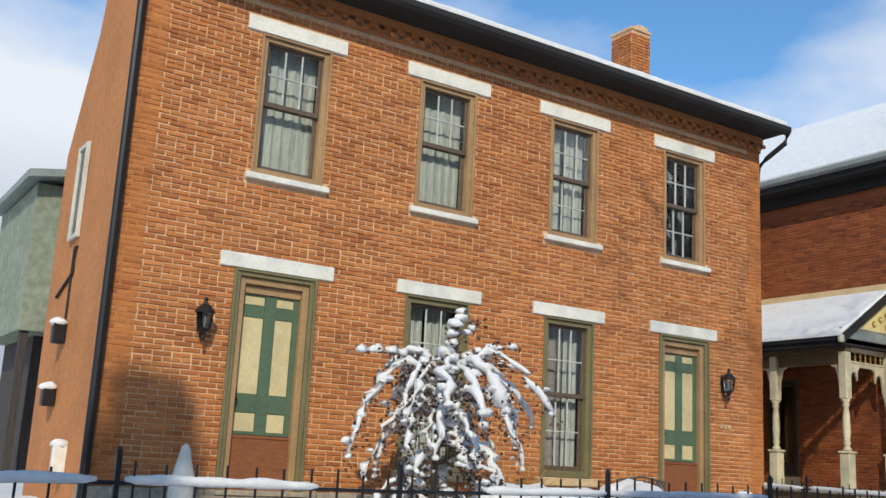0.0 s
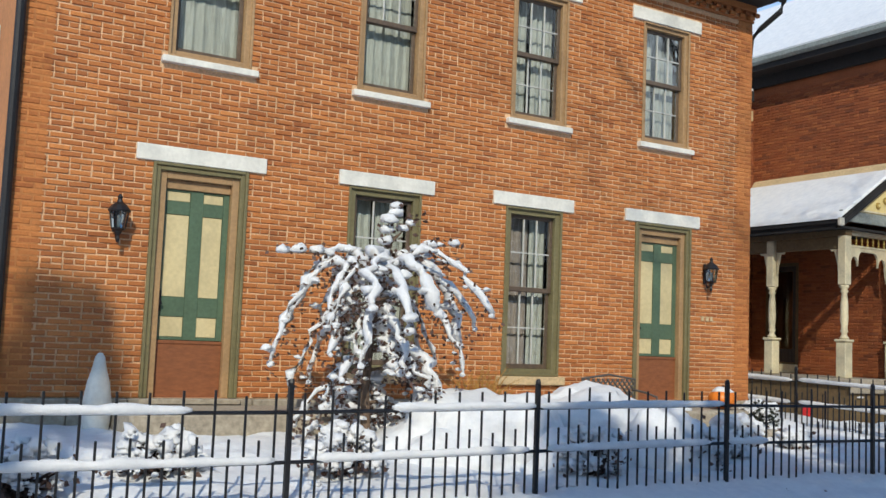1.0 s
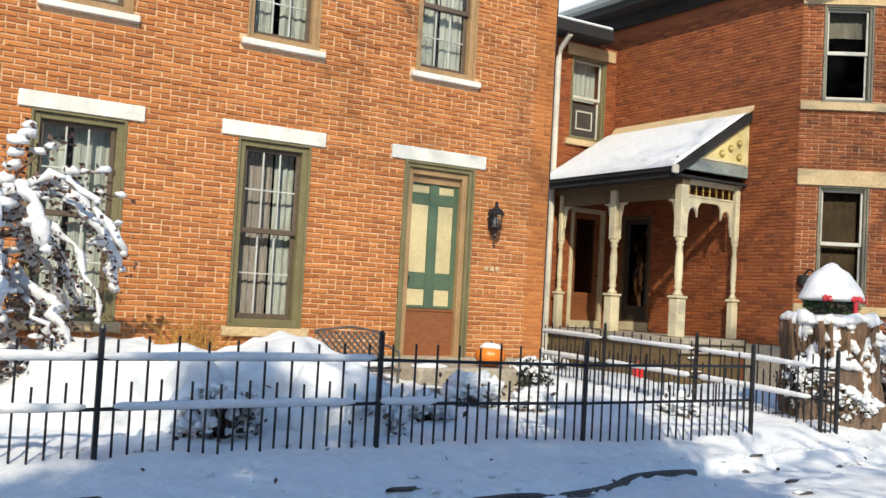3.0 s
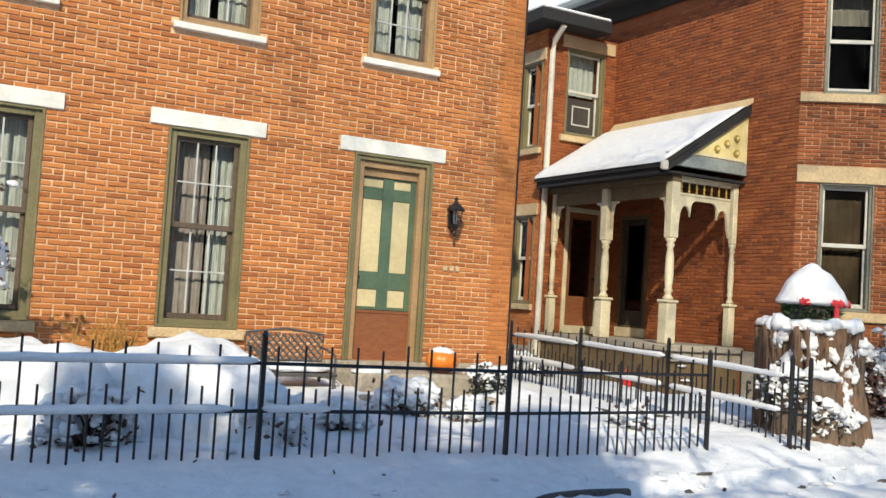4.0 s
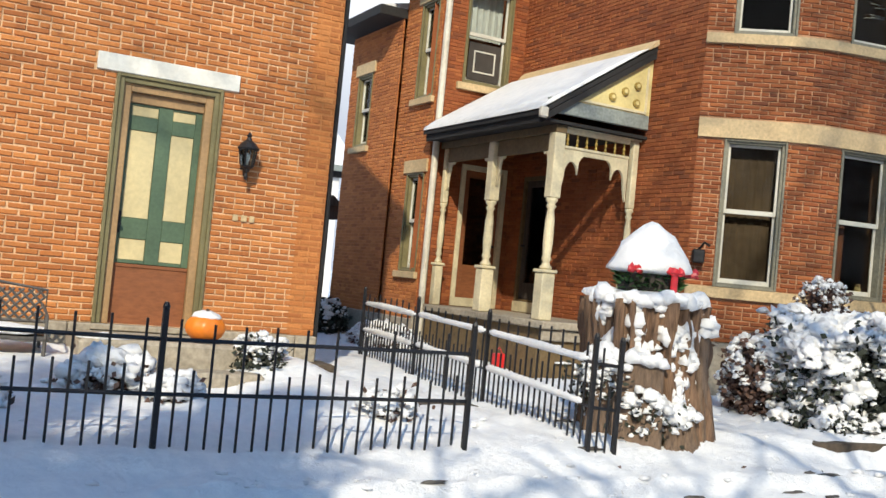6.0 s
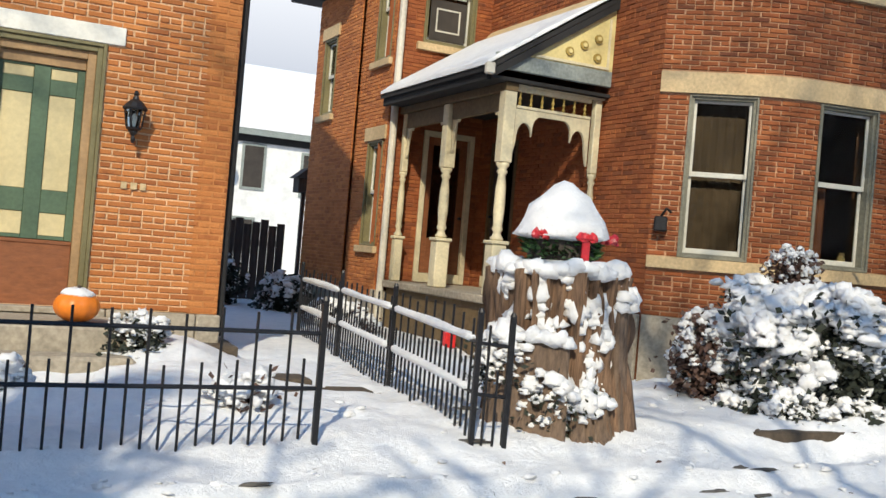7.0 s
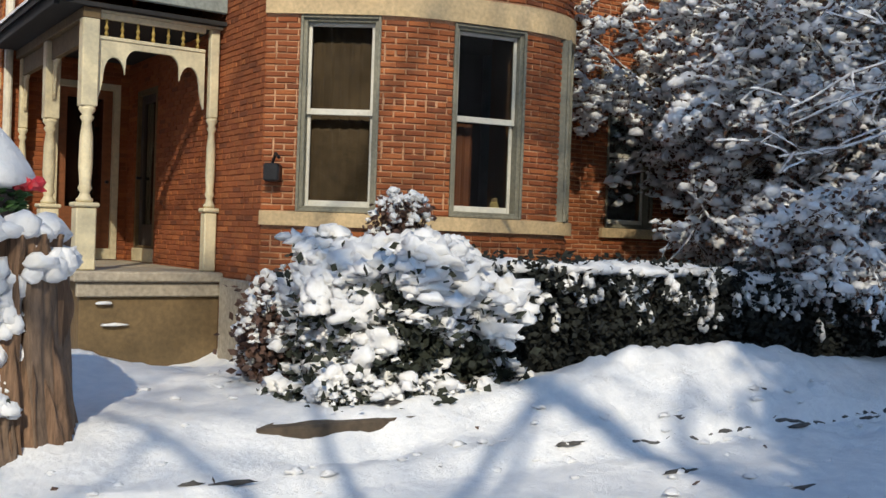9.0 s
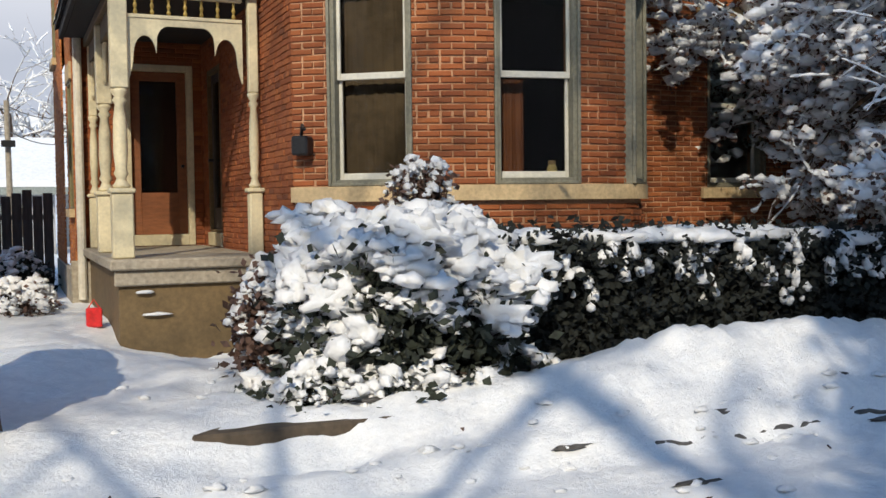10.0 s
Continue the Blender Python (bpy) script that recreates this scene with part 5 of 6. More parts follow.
def sprigs(b, c, r0, r1, z0, z1, count, length, r):
    """Short flat needle sprigs pointing outwards."""
    for _ in range(count):
        a, z = r.uniform(0, 2 * math.pi), r.uniform(z0, z1)
        rad = r.uniform(r0, r1)
        p = Vector((c[0] + rad * math.cos(a), c[1] + rad * math.sin(a), z))
        d = Vector((math.cos(a + r.uniform(-0.7, 0.7)), math.sin(a + r.uniform(-0.7, 0.7)), r.uniform(-0.3, 0.6))).normalized() * length * r.uniform(0.6, 1.2)
        s = d.cross(Vector((r.uniform(-1, 1), r.uniform(-1, 1), 1))).normalized() * length * 0.16
        b.raw([p - s * 0.4, p + d * 0.5 - s, p + d, p + d * 0.5 + s, p + s * 0.4], [(0, 1, 2, 3, 4)])


planter = thing("winter_planter", "snow-domed planter with fir sprigs and red bows on a stump", "planter")
part("pot", Build().lathe(SCX, SCY, [(0.20, 1.42), (0.24, 1.46), (0.25, 1.58), (0.24, 1.59)], 20), DARK_WOOD, planter, "dark round pot")
gb2 = Build()
sprigs(gb2, (SCX, SCY), 0.13, 0.235, 1.45, 1.60, 900, 0.10, rng)
tagged_stuff("greenery", gb2, GREENERY, planter, "green fir sprigs")
dome = Build()
v, f = ICO3
pts = []
for p in v:
    k = 1 + 0.11 * noise.noise(Vector(p) * 2.3) + 0.05 * noise.noise(Vector(p) * 6.0) + 0.02 * noise.noise(Vector(p) * 14.0)
    zz = p[2]
    rr = 0.345 * (1 if zz < 0 else 0.25 + 0.75 * (1.001 - zz) ** 0.62 / math.sqrt(1.002 - zz * zz))
    pts.append((SCX + p[0] * rr * k, SCY + p[1] * rr * k, 1.62 + (0.38 * zz if zz > 0 else 0.06 * zz) * k))
dome.raw(pts, f)
part("snow_dome", dome, SNOW, planter, "rounded dome of snow", True)
for a in (-150, -92, -35):
    x, y = SCX + 0.325 * math.cos(radians(a)), SCY + 0.325 * math.sin(radians(a))
    bow_b = Build()
    if a == -92:
        bow_b.box(x - 0.03, x + 0.03, y - 0.012, y + 0.012, 1.44, 1.60, 0.006)
    for sgn in (-1, 1):
        clump(bow_b, (x + sgn * 0.038, y - 0.01, 1.60), (0.042, 0.03, 0.045), 1.0, 0.7, ICO2)
    clump(bow_b, (x, y - 0.01, 1.62), (0.02, 0.02, 0.02), 1.0, 0.2, ICO1)
    part("red_bow", bow_b, RED, planter, "red ribbon bow")


# ---- plants ----
def leaves(b, centres, spread, per, size, r):
    """Small folded leaves round each centre."""
    for c in centres:
        for _ in range(per):
            p = Vector(c) + Vector((r.gauss(0, 1), r.gauss(0, 1), r.gauss(0, 0.8))) * spread
            d = Vector((r.gauss(0, 1), r.gauss(0, 1), r.gauss(0, 0.7))).normalized() * size * r.uniform(0.6, 1.3)
            s = d.cross(Vector((r.gauss(0, 1), r.gauss(0, 1), r.gauss(0, 1)))).normalized() * size * 0.35
            b.raw([p, p + d * 0.5 + s, p + d, p + d * 0.5 - s], [(0, 1, 2, 3)])


def snowy_shrub(name, label, category, centre, size, seed, lumps, twigs=120, leaf_mat=LEAF, lump_r=(0.06, 0.15), per=16, leaf=0.06, uneven=0.28, gaps=-9.0):
    """A dense shrub: stems, leaves and heaps of snow on its outer twigs."""
    r = random.Random(seed)
    cx, cy, cz = centre
    sx, sy, sz = size
    ob = thing(name, label, category)
    tb, lb, sb = Build(), Build(), Build()
    shell = []
    for i in range(lumps):
        while True:
            d = Vector((r.gauss(0, 1), r.gauss(0, 1), r.gauss(0.25, 0.9))).normalized()
            if d.z > -0.55:
                break
        k = r.uniform(0.72, 1.05) * (1 + uneven * noise.noise(d * (1.3 + uneven) + Vector((seed, 0, 0))))
        k *= 1.0 / (abs(d.x) ** 3 + abs(d.y) ** 3 + abs(d.z) ** 3) ** (1 / 3) * 0.93
        p = Vector((cx + d.x * sx * k, cy + d.y * sy * k, max(cz + d.z * sz * k, ground_z(cx, cy) + 0.05)))
        shell.append((p, d))
    for p, d in shell:
        q = r.uniform(*lump_r) * (1.0 if d.z > 0 else 0.75)
        q *= 1.0 if gaps < -1 else r.choice((0.55, 0.8, 1.0, 1.35))
        if (d.z > 0.1 or r.random() < 0.55) and noise.noise(p * 4.0 + Vector((0, 0, seed))) > (gaps if d.z < 0.45 else gaps - 0.25):
            clump(sb, (p.x, p.y, p.z + 0.02), (q * r.uniform(0.9, 1.3), q * r.uniform(0.8, 1.1), q * r.uniform(0.75, 1.05)), 0.95, 0.9, ICO3 if q > 0.085 else ICO2, r.random() * 9)
            for _ in range(4):
                o = Vector((r.gauss(0, 0.9), r.gauss(0, 0.9), r.gauss(-0.35, 0.4))) * q * 0.9
                w = q * r.uniform(0.3, 0.65)
                clump(sb, (p.x + o.x, p.y + o.y, p.z + o.z), (w, w, w * r.uniform(0.7, 1.3)), 0.9, 0.8, ICO2, r.random() * 9)
    leaves(lb, [p - d * 0.06 - Vector((0, 0, 0.06)) for p, d in shell], 0.08, per, leaf, r)
    for p, d in shell[:twigs]:
        base = Vector((cx + r.uniform(-0.25, 0.25) * sx, cy + r.uniform(-0.25, 0.25) * sy, ground_z(cx, cy) - 0.03))
        midp = base.lerp(p, 0.5) + Vector((0, 0, 0.12 * sz))
        tb.tube([base, midp, p], [0.014, 0.009, 0.004], 5)
    tagged_stuff("stem_tangle", tb, TWIG, ob, "dark stems")
    tagged_stuff("foliage", lb, leaf_mat, ob, "dark leaves under the snow")
    tagged_stuff("snow", sb, SNOW, ob, "heaped snow on the twigs", True)
    return ob


snowy_shrub("ivy", "dark ivy with snow climbing the stump", "plant", (13.62, 7.42, 0.45), (0.28, 0.12, 0.24), 70, 70, 30, LEAF, lump_r=(0.02, 0.07), per=7, leaf=0.05)
snowy_shrub("ivy", "dark ivy with snow at the stump foot", "plant", (13.36, 7.75, 0.70), (0.12, 0.28, 0.28), 71, 60, 30, LEAF, lump_r=(0.02, 0.06), per=7, leaf=0.05)
snowy_shrub("shrub", "dense evergreen shrub heaped with fresh snow beside the step", "shrub", (16.64, 8.05, 0.66), (0.80, 0.60, 0.66), 3, 700, lump_r=(0.055, 0.115), per=16, leaf=0.085, uneven=0.36, gaps=-0.30)
snowy_shrub("shrub", "low snow-laden twigs at the foot of the shrub", "shrub", (16.22, 7.90, 0.33), (0.46, 0.42, 0.20), 4, 170, lump_r=(0.03, 0.08), per=14, leaf=0.06, uneven=0.6, gaps=-0.15)
snowy_shrub("shrub", "brown-leaved shrub with light snow beside the stone base", "shrub", (16.05, 8.75, 0.66), (0.34, 0.34, 0.48), 6, 130, leaf_mat=LEAF_DRY, lump_r=(0.02, 0.07), per=22, leaf=0.07)
snowy_shrub("shrub", "upright evergreen shrub capped with fresh snow", "shrub", (16.34, 8.50, 0.80), (0.34, 0.34, 0.58), 9, 260, lump_r=(0.045, 0.10), per=16, leaf=0.08, uneven=0.4, gaps=-0.25)
snowy_shrub("shrub", "reddish-brown shrub tip with light snow", "shrub", (17.12, 8.95, 1.30), (0.24, 0.24, 0.48), 5, 90, leaf_mat=LEAF_DRY, lump_r=(0.02, 0.05))


def hedge(x0, x1, y0, y1, top):
    r = random.Random(11)
    ob = thing("hedge", "clipped dark evergreen hedge with a thick cap of snow", "hedge")
    lb, sb, tb = Build(), Build(), Build()
    cs = []
    for i in range(1700):
        x = r.uniform(x0, x1)
        face = r.random()
        t = top - 0.02 * (x - x0)
        g = ground_z(x, y0)
        if face < 0.6:
            cs.append((x, y0 + r.uniform(0, 0.10), r.uniform(g, t)))
        else:
            cs.append((x, r.uniform(y0, y1), t + r.uniform(-0.1, 0.02)))
    leaves(lb, cs, 0.07, 12, 0.07, r)
    for c in cs[::6]:
        tb.tube([(c[0], (y0 + y1) / 2, ground_z(c[0], y0)), c], [0.01, 0.004], 4)
    for i in range(300):
        x, y = r.uniform(x0, x1), r.uniform(y0 + 0.02, y1)
        q = r.uniform(0.07, 0.16)
        clump(sb, (x, y, top - 0.02 * (x - x0) + 0.02 + 0.05 * noise.noise(Vector((x, y, 0)))), (q * 1.2, q, q * 0.6), 0.8, 0.5, ICO2, i)
    for i in range(120):
        x = r.uniform(x0, x1)
        z = top - 0.02 * (x - x0) - abs(r.gauss(0, 0.14))
        for j in range(r.randint(2, 5)):
            q = r.uniform(0.015, 0.05)
            clump(sb, (x + r.gauss(0, 0.05), y0 - 0.02 + r.uniform(-0.03, 0.05), z - j * r.uniform(0.02, 0.06)), (q, q, q * r.uniform(1.0, 2.2)), 1.0, 0.7, ICO1, i + j)
    # Near-black box stands in for the shade inside the hedge.
    part("shade_core", Build().box(x0 + 0.05, x1, y0 + 0.14, y1 - 0.05, 0.1, top - 0.14), SHADED_HEDGE_LEAF, ob)
    tagged_stuff("stem_tangle", tb, TWIG, ob)
    tagged_stuff("foliage", lb, SHADED_HEDGE_LEAF, ob, "evergreen leaves coloured near-black for the shade between them")
    tagged_stuff("snow", sb, SNOW, ob, "thick cap of snow", True)


hedge(17.1, 24.5, 7.95, 8.75, 1.20)


def grow(r, start, direction, length, radius, depth, segs, droop=0.0, kids=3, spread=0.6):
    """Segments of a branching tree: lists of (points, radii, depth)."""
    pts, rad = [start], [radius]
    d = direction.normalized()
    p = start
    n = 5
    for i in range(n):
        d = (d + Vector((r.gauss(0, 0.12), r.gauss(0, 0.12), r.gauss(0, 0.08) - droop * (i + 1) / n))).normalized()
        p = p + d * length / n
        pts.append(p)
        rad.append(max(0.003, radius * (1 - 0.55 * (i + 1) / n)))
    segs.append((pts, rad, depth))
    if depth > 0:
        for k in range(kids):
            i = r.randint(2, n)
            nd = (d * 0.7 + Vector((r.gauss(0, spread), r.gauss(0, spread), r.gauss(0.1, spread * 0.6)))).normalized()
            grow(r, pts[i], nd, length * r.uniform(0.55, 0.78), rad[i] * 0.7, depth - 1, segs, droop, kids, spread)


def bare_tree(name, label, base, height, seed, depth=4, kids=3, droop=0.04, spread=0.55, snow=True, trunk_r=0.12, lean=(0, 0), first=0.35, snow_scale=1.0, fork=4, leafy=0):
    r = random.Random(seed)
    ob = thing(name, label, "tree")
    segs = []
    b = Vector(base)
    t_top = b + Vector((lean[0], lean[1], height * first))
    segs.append(([b - Vector((0, 0, 0.1)), b.lerp(t_top, 0.5) + Vector((0.03, 0.02, 0)), t_top], [trunk_r * 1.25, trunk_r, trunk_r * 0.9], 9))
    for k in range(fork):
        a = 2 * math.pi * k / fork + r.uniform(-0.5, 0.5)
        grow(r, t_top - Vector((0, 0, r.uniform(0, height * first * 0.25))), Vector((math.cos(a) * 0.9, math.sin(a) * 0.9, 1.0)), height * 0.33, trunk_r * 0.6, depth, segs, droop, kids, spread)
    trunk, limbs, snow_b = Build(), Build(), Build()
    for pts, rad, dep in segs:
        (trunk if dep == 9 else limbs).tube(pts, rad, 9 if dep == 9 else (6 if dep > 1 else 4), caps=False)
        if snow and dep != 9:
            for i in range(len(pts) - 1):
                p, q = pts[i], pts[i + 1]
                if abs((q - p).normalized().z) < 0.85:
                    w = max(0.0145, rad[i] * 0.9) * snow_scale * r.uniform(0.7, 1.3)
                    up = Vector((0, 0, rad[i] * 0.6 + w * 0.45))
                    if r.random() < 0.8:
                        snow_b.tube([p + up, p.lerp(q, 0.5) + up * 1.15, q + up], [w * 0.6, w, w * 0.6], 5, caps=False)
    if leafy:
        for pts, rad, dep in segs:
            if dep <= 1 and r.random() < 0.9:
                for p in pts[2::2]:
                    q = r.uniform(0.02, 0.075)
                    clump(snow_b, p + Vector((0, 0, q * 0.3)), (q * 1.3, q * 1.1, q * 1.1), 0.9, 0.9, ICO1, q * 99)
        fb = Build()
        leaves(fb, [p for pts, rad, dep in segs if dep <= 1 for p in pts[2::2]], 0.05, leafy, 0.055, r)
        tagged_stuff("foliage", fb, LEAF_DRY, ob, "dry brownish leaves")
    part("trunk", trunk, BARK, ob, "grey-brown trunk")
    tagged_stuff("limbwork", limbs, BARK, ob, "bare limbs and twigs")
    if snow:
        tagged_stuff("snow", snow_b, SNOW, ob, "snow lying along the twigs", True)
    return ob


bare_tree("tree", "bare spreading tree with snow on every twig behind the hedge", (23.5, 8.9, 0.3), 6.6, 21, 5, 4, 0.09, 0.8, True, 0.11, (-0.5, -0.1), 0.20, 1.15, 8, 4)
edge_tree = bare_tree("tree", "bare tree with snowy overhanging limbs at the street edge", (22.6, 7.0, 0.2), 8.5, 27, 5, 3, 0.05, 0.6, True, 0.14, (-0.2, 0.1), 0.30, 0.85, 5)


def bough(tree):
    """A long low limb reaching over the pavement, with forks and thick snow."""
    r = random.Random(17)
    wood, cover = Build(), Build()
    spine = [Vector(p) for p in ((22.42, 7.05, 3.0), (21.6, 6.97, 4.2), (20.0, 6.77, 4.5), (18.4, 6.55, 4.1), (17.2, 6.40, 3.55), (16.3, 6.28, 3.15), (15.45, 6.18, 2.92))]
    runs = [(spine, [0.075, 0.06, 0.048, 0.038, 0.028, 0.018, 0.007])]
    for i, d, ln in ((3, (-0.5, -0.2, 0.9), 1.1), (4, (-0.7, 0.1, 0.75), 0.9), (4, (-0.3, 0.2, -0.5), 0.5), (5, (-0.9, -0.15, 0.45), 0.8), (2, (-0.6, 0.3, -0.45), 0.9), (3, (-0.9, 0.3, -0.25), 1.0), (5, (-0.8, 0.3, -0.05), 0.6)):
        p, d = spine[i], Vector(d).normalized()
        pts = [p]
        for k in range(4):
            d = (d + Vector((r.gauss(0, 0.12), r.gauss(0, 0.12), r.gauss(0, 0.1)))).normalized()
            pts.append(pts[-1] + d * ln / 4)
        runs.append((pts, [0.02, 0.016, 0.012, 0.008, 0.004]))
    for pts, rad in runs:
        wood.tube(pts, rad, 7)
        for i in range(len(pts) - 1):
            p, q = pts[i], pts[i + 1]
            if abs((q - p).normalized().z) < 0.8:
                n = max(2, int((q - p).length / 0.10))
                line = [p.lerp(q, k / n) for k in range(n + 1)]
                ww = [max(0.022, rad[i] * 0.95) * (0.5 + 1.2 * abs(noise.noise(c * 4.0))) for c in line]
                cover.tube([c + Vector((0, 0, rad[i] * 0.7 + w * 0.5)) for c, w in zip(line, ww)], ww, 7)
    part("bough", wood, BARK, tree, "long low limb with forks")
    tagged_stuff("bough_snow", cover, SNOW, tree, "thick snow along the limb", True)


bough(edge_tree)


def weeping_tree(cx, cy):
    """A small ornamental tree bent down by wet snow."""
    r = random.Random(5)
    ob = thing("weeping_tree", "small weeping tree bent under thick wet snow in the yard", "tree")
    tb, sb, lb = Build(), Build(), Build()
    g = ground_z(cx, cy)
    top = Vector((cx + 0.02, cy, 1.95))
    trunk = Build().tube([(cx, cy, g - 0.05), (cx - 0.03, cy, 0.9), (cx + 0.02, cy, 1.5), top], [0.05, 0.04, 0.032, 0.025], 8)
    part("trunk", trunk, BARK, ob, "thin grey trunk")

    def arch(start, az, reach, rise, fall, thick):
        d = Vector((math.cos(az), math.sin(az), 0))
        pts, rad = [], []
        n = 14
        for i in range(n + 1):
            t = i / n
            z = start.z + rise * math.sin(min(1, t * 2.2) * math.pi / 2) - fall * max(0, t - 0.25) ** 1.6 / 0.75 ** 1.6
            pts.append(start + d * reach * (t ** 0.75) + Vector((r.gauss(0, 0.022), r.gauss(0, 0.022), z - start.z)))
            rad.append(0.012 * (1 - t) + 0.004)
        tb.tube(pts, rad, 5)
        leaves(lb, [p - Vector((0, 0, 0.07)) for p in pts[3:]], 0.045, 6, 0.05, r)
        snow_r, line_p = [], []
        for i in range(1, n + 1):
            w = thick * (0.42 + 1.6 * abs(noise.noise(Vector((az * 5 + i * 0.85, reach * 7, thick * 90)))))
            snow_r.append(w * (0.5 if i in (1, n) else 1.0))
            line_p.append(pts[i] + Vector((r.gauss(0, 0.012), r.gauss(0, 0.012), w * 0.5)))
        sb.tube(line_p, snow_r, 9)
        for i in range(1, n, 2):
            for _ in range(r.randint(0, 2)):
                w = thick * r.uniform(0.5, 1.0)
                o = pts[i] + Vector((r.gauss(0, 0.05), r.gauss(0, 0.05), -abs(r.gauss(0, 0.05))))
                tb.tube([pts[i], o], [0.004, 0.003], 4)
                clump(sb, o + Vector((0, 0, w * 0.4)), (w * 1.3, w * 1.1, w * 0.9), 0.9, 0.7, ICO2, r.random() * 9)
        clump(sb, pts[-1], thick * 0.8, 1.1, 0.5, ICO2, 3)
        return pts
    for k in range(15):
        az = 2 * math.pi * k / 15 + r.uniform(-0.2, 0.2)
        arch(top + Vector((0, 0, r.uniform(-0.2, 0.05))), az, r.uniform(0.55, 1.08), r.uniform(0.06, 0.24), r.uniform(0.45, 1.0), r.uniform(0.030, 0.062))
    for k in range(9):
        az = 2 * math.pi * k / 9 + r.uniform(-0.3, 0.3)
        arch(top + Vector((0, 0, r.uniform(-0.5, -0.2))), az, r.uniform(0.6, 0.9), r.uniform(0.05, 0.2), r.uniform(0.4, 0.8), r.uniform(0.028, 0.045))
    for k in range(18):
        az = r.uniform(0, 2 * math.pi)
        z = r.uniform(0.65, 1.5)
        pts = arch(Vector((cx, cy, z)), az, r.uniform(0.35, 0.75), 0.05, r.uniform(0.3, 0.6), r.uniform(0.025, 0.05))
    # the leader and two free side shoots
    for dx, dy, dz, th in ((0.20, 0.0, 0.58, 0.055), (0.75, -0.1, 0.28, 0.045), (-0.85, 0.1, 0.10, 0.05), (0.95, 0.2, 0.12, 0.03), (0.45, 0.1, 0.5, 0.045)):
        pts = [top.lerp(top + Vector((dx, dy, dz)), i / 6) + Vector((r.gauss(0, 0.015), r.gauss(0, 0.015), 0.06 * math.sin(i / 6 * math.pi))) for i in range(7)]
        tb.tube(pts, [0.014 - 0.0016 * i for i in range(7)], 5)
        leaves(lb, pts[2:], 0.05, 8, 0.06, r)
        for i in range(1, 7):
            if r.random() < 0.85:
                w = th * r.uniform(0.7, 1.3)
                clump(sb, pts[i] + Vector((0, 0, w * 0.4)), (w * 1.2, w, w), 0.9, 0.5, ICO2, i)
    tagged_stuff("branchwork", tb, BARK, ob, "arching thin branches")
    tagged_stuff("foliage", lb, LEAF_DRY, ob, "brownish hanging leaves")
    tagged_stuff("snow", sb, SNOW, ob, "thick wet snow on the branches", True)


weeping_tree(5.47, 9.15)


# ---- yard things ----
def snow_mound(label, x, y, z, rx, ry, rz, seed):
    b = Build()
    v, f = sphere_points(5)
    pts = []
    for p in v:
        q = Vector(p)
        k = 1 + 0.22 * noise.noise(q * 1.6 + Vector((seed, 0, 0))) + 0.07 * noise.noise(q * 5 + Vector((0, seed, 0))) + 0.025 * noise.noise(q * 13)
        pts.append((x + p[0] * rx * k, y + p[1] * ry * k, z + p[2] * rz * k))
    b.raw(pts, f)
    return tagged(part("snow_mound", b, SNOW, None, "", True), label, "snow mound")


for i, m in enumerate(((6.55, 8.95, 0.38, 1.0, 0.72, 0.56), (7.75, 8.95, 0.38, 0.95, 0.68, 0.57))):
    snow_mound("large rounded snow-buried shrub in front of the window", *m, 2 + i)
for i, m in enumerate(((7.95, 8.0, 0.26, 0.55, 0.40, 0.54), (7.0, 8.1, 0.22, 0.50, 0.34, 0.42), (8.5, 8.4, 0.2, 0.45, 0.35, 0.28), (6.1, 8.6, 0.30, 0.6, 0.4, 0.32))):
    snow_mound("snow heaped over low plants behind the fence", *m, 8 + i)
for i, m in enumerate(((2.9, 8.6, 0.30, 0.7, 0.35, 0.22), (4.0, 8.7, 0.28, 0.6, 0.35, 0.2), (4.8, 8.4, 0.25, 0.5, 0.35, 0.22), (11.5, 9.0, 0.28, 0.7, 0.5, 0.2), (10.4, 8.3, 0.2, 0.7, 0.3, 0.16))):
    snow_mound("low snow-covered plants in the front yard", *m, 14 + i)
for k, (x, y, s) in enumerate(((6.9, 7.75, 0.32), (8.1, 7.75, 0.26), (4.7, 8.0, 0.3), (3.3, 8.1, 0.3), (2.4, 7.8, 0.3), (8.9, 8.2, 0.2), (11.6, 7.9, 0.2), (10.2, 8.4, 0.18))):
    snowy_shrub("dead_plant", "withered perennial with snow in its stalks", "plant", (x, y, 0.30 + s * 0.3), (s, s * 0.7, s * 0.9), 40 + k, 60, 40, LEAF_DRY, lump_r=(0.02, 0.07), per=3, leaf=0.06)
snowy_shrub("dead_plant", "withered plant beside the stone step with light snow", "plant", (11.25, 9.8, 0.55), (0.25, 0.2, 0.2), 60, 40, 30, LEAF, lump_r=(0.015, 0.05))
snowy_shrub("dead_plant", "grey withered clump under snow near the bench", "plant", (9.85, 8.9, 0.42), (0.3, 0.22, 0.2), 61, 60, 40, LEAF_DRY, lump_r=(0.03, 0.09))


def dry_grass(cx, cy, seed):
    r = random.Random(seed)
    b = Build()
    g = ground_z(cx, cy)
    for _ in range(120):
        p = Vector((cx + r.gauss(0, 0.13), cy + r.gauss(0, 0.06), g - 0.02))
        d = Vector((r.gauss(0, 0.2), r.gauss(-0.03, 0.08), r.uniform(0.35, 0.8)))
        s = Vector((0.006, r.uniform(-0.004, 0.004), 0))
        m = p + d * 0.6
        t = p + d + Vector((d.x * 0.5, 0, -0.08))
        b.raw([p - s, p + s, m + s, t, m - s], [(0, 1, 2, 4), (4, 2, 3)])
    tagged(part("ornamental_grass", b, DRY_GRASS), "ochre dry ornamental grass against the brick wall", "plant")


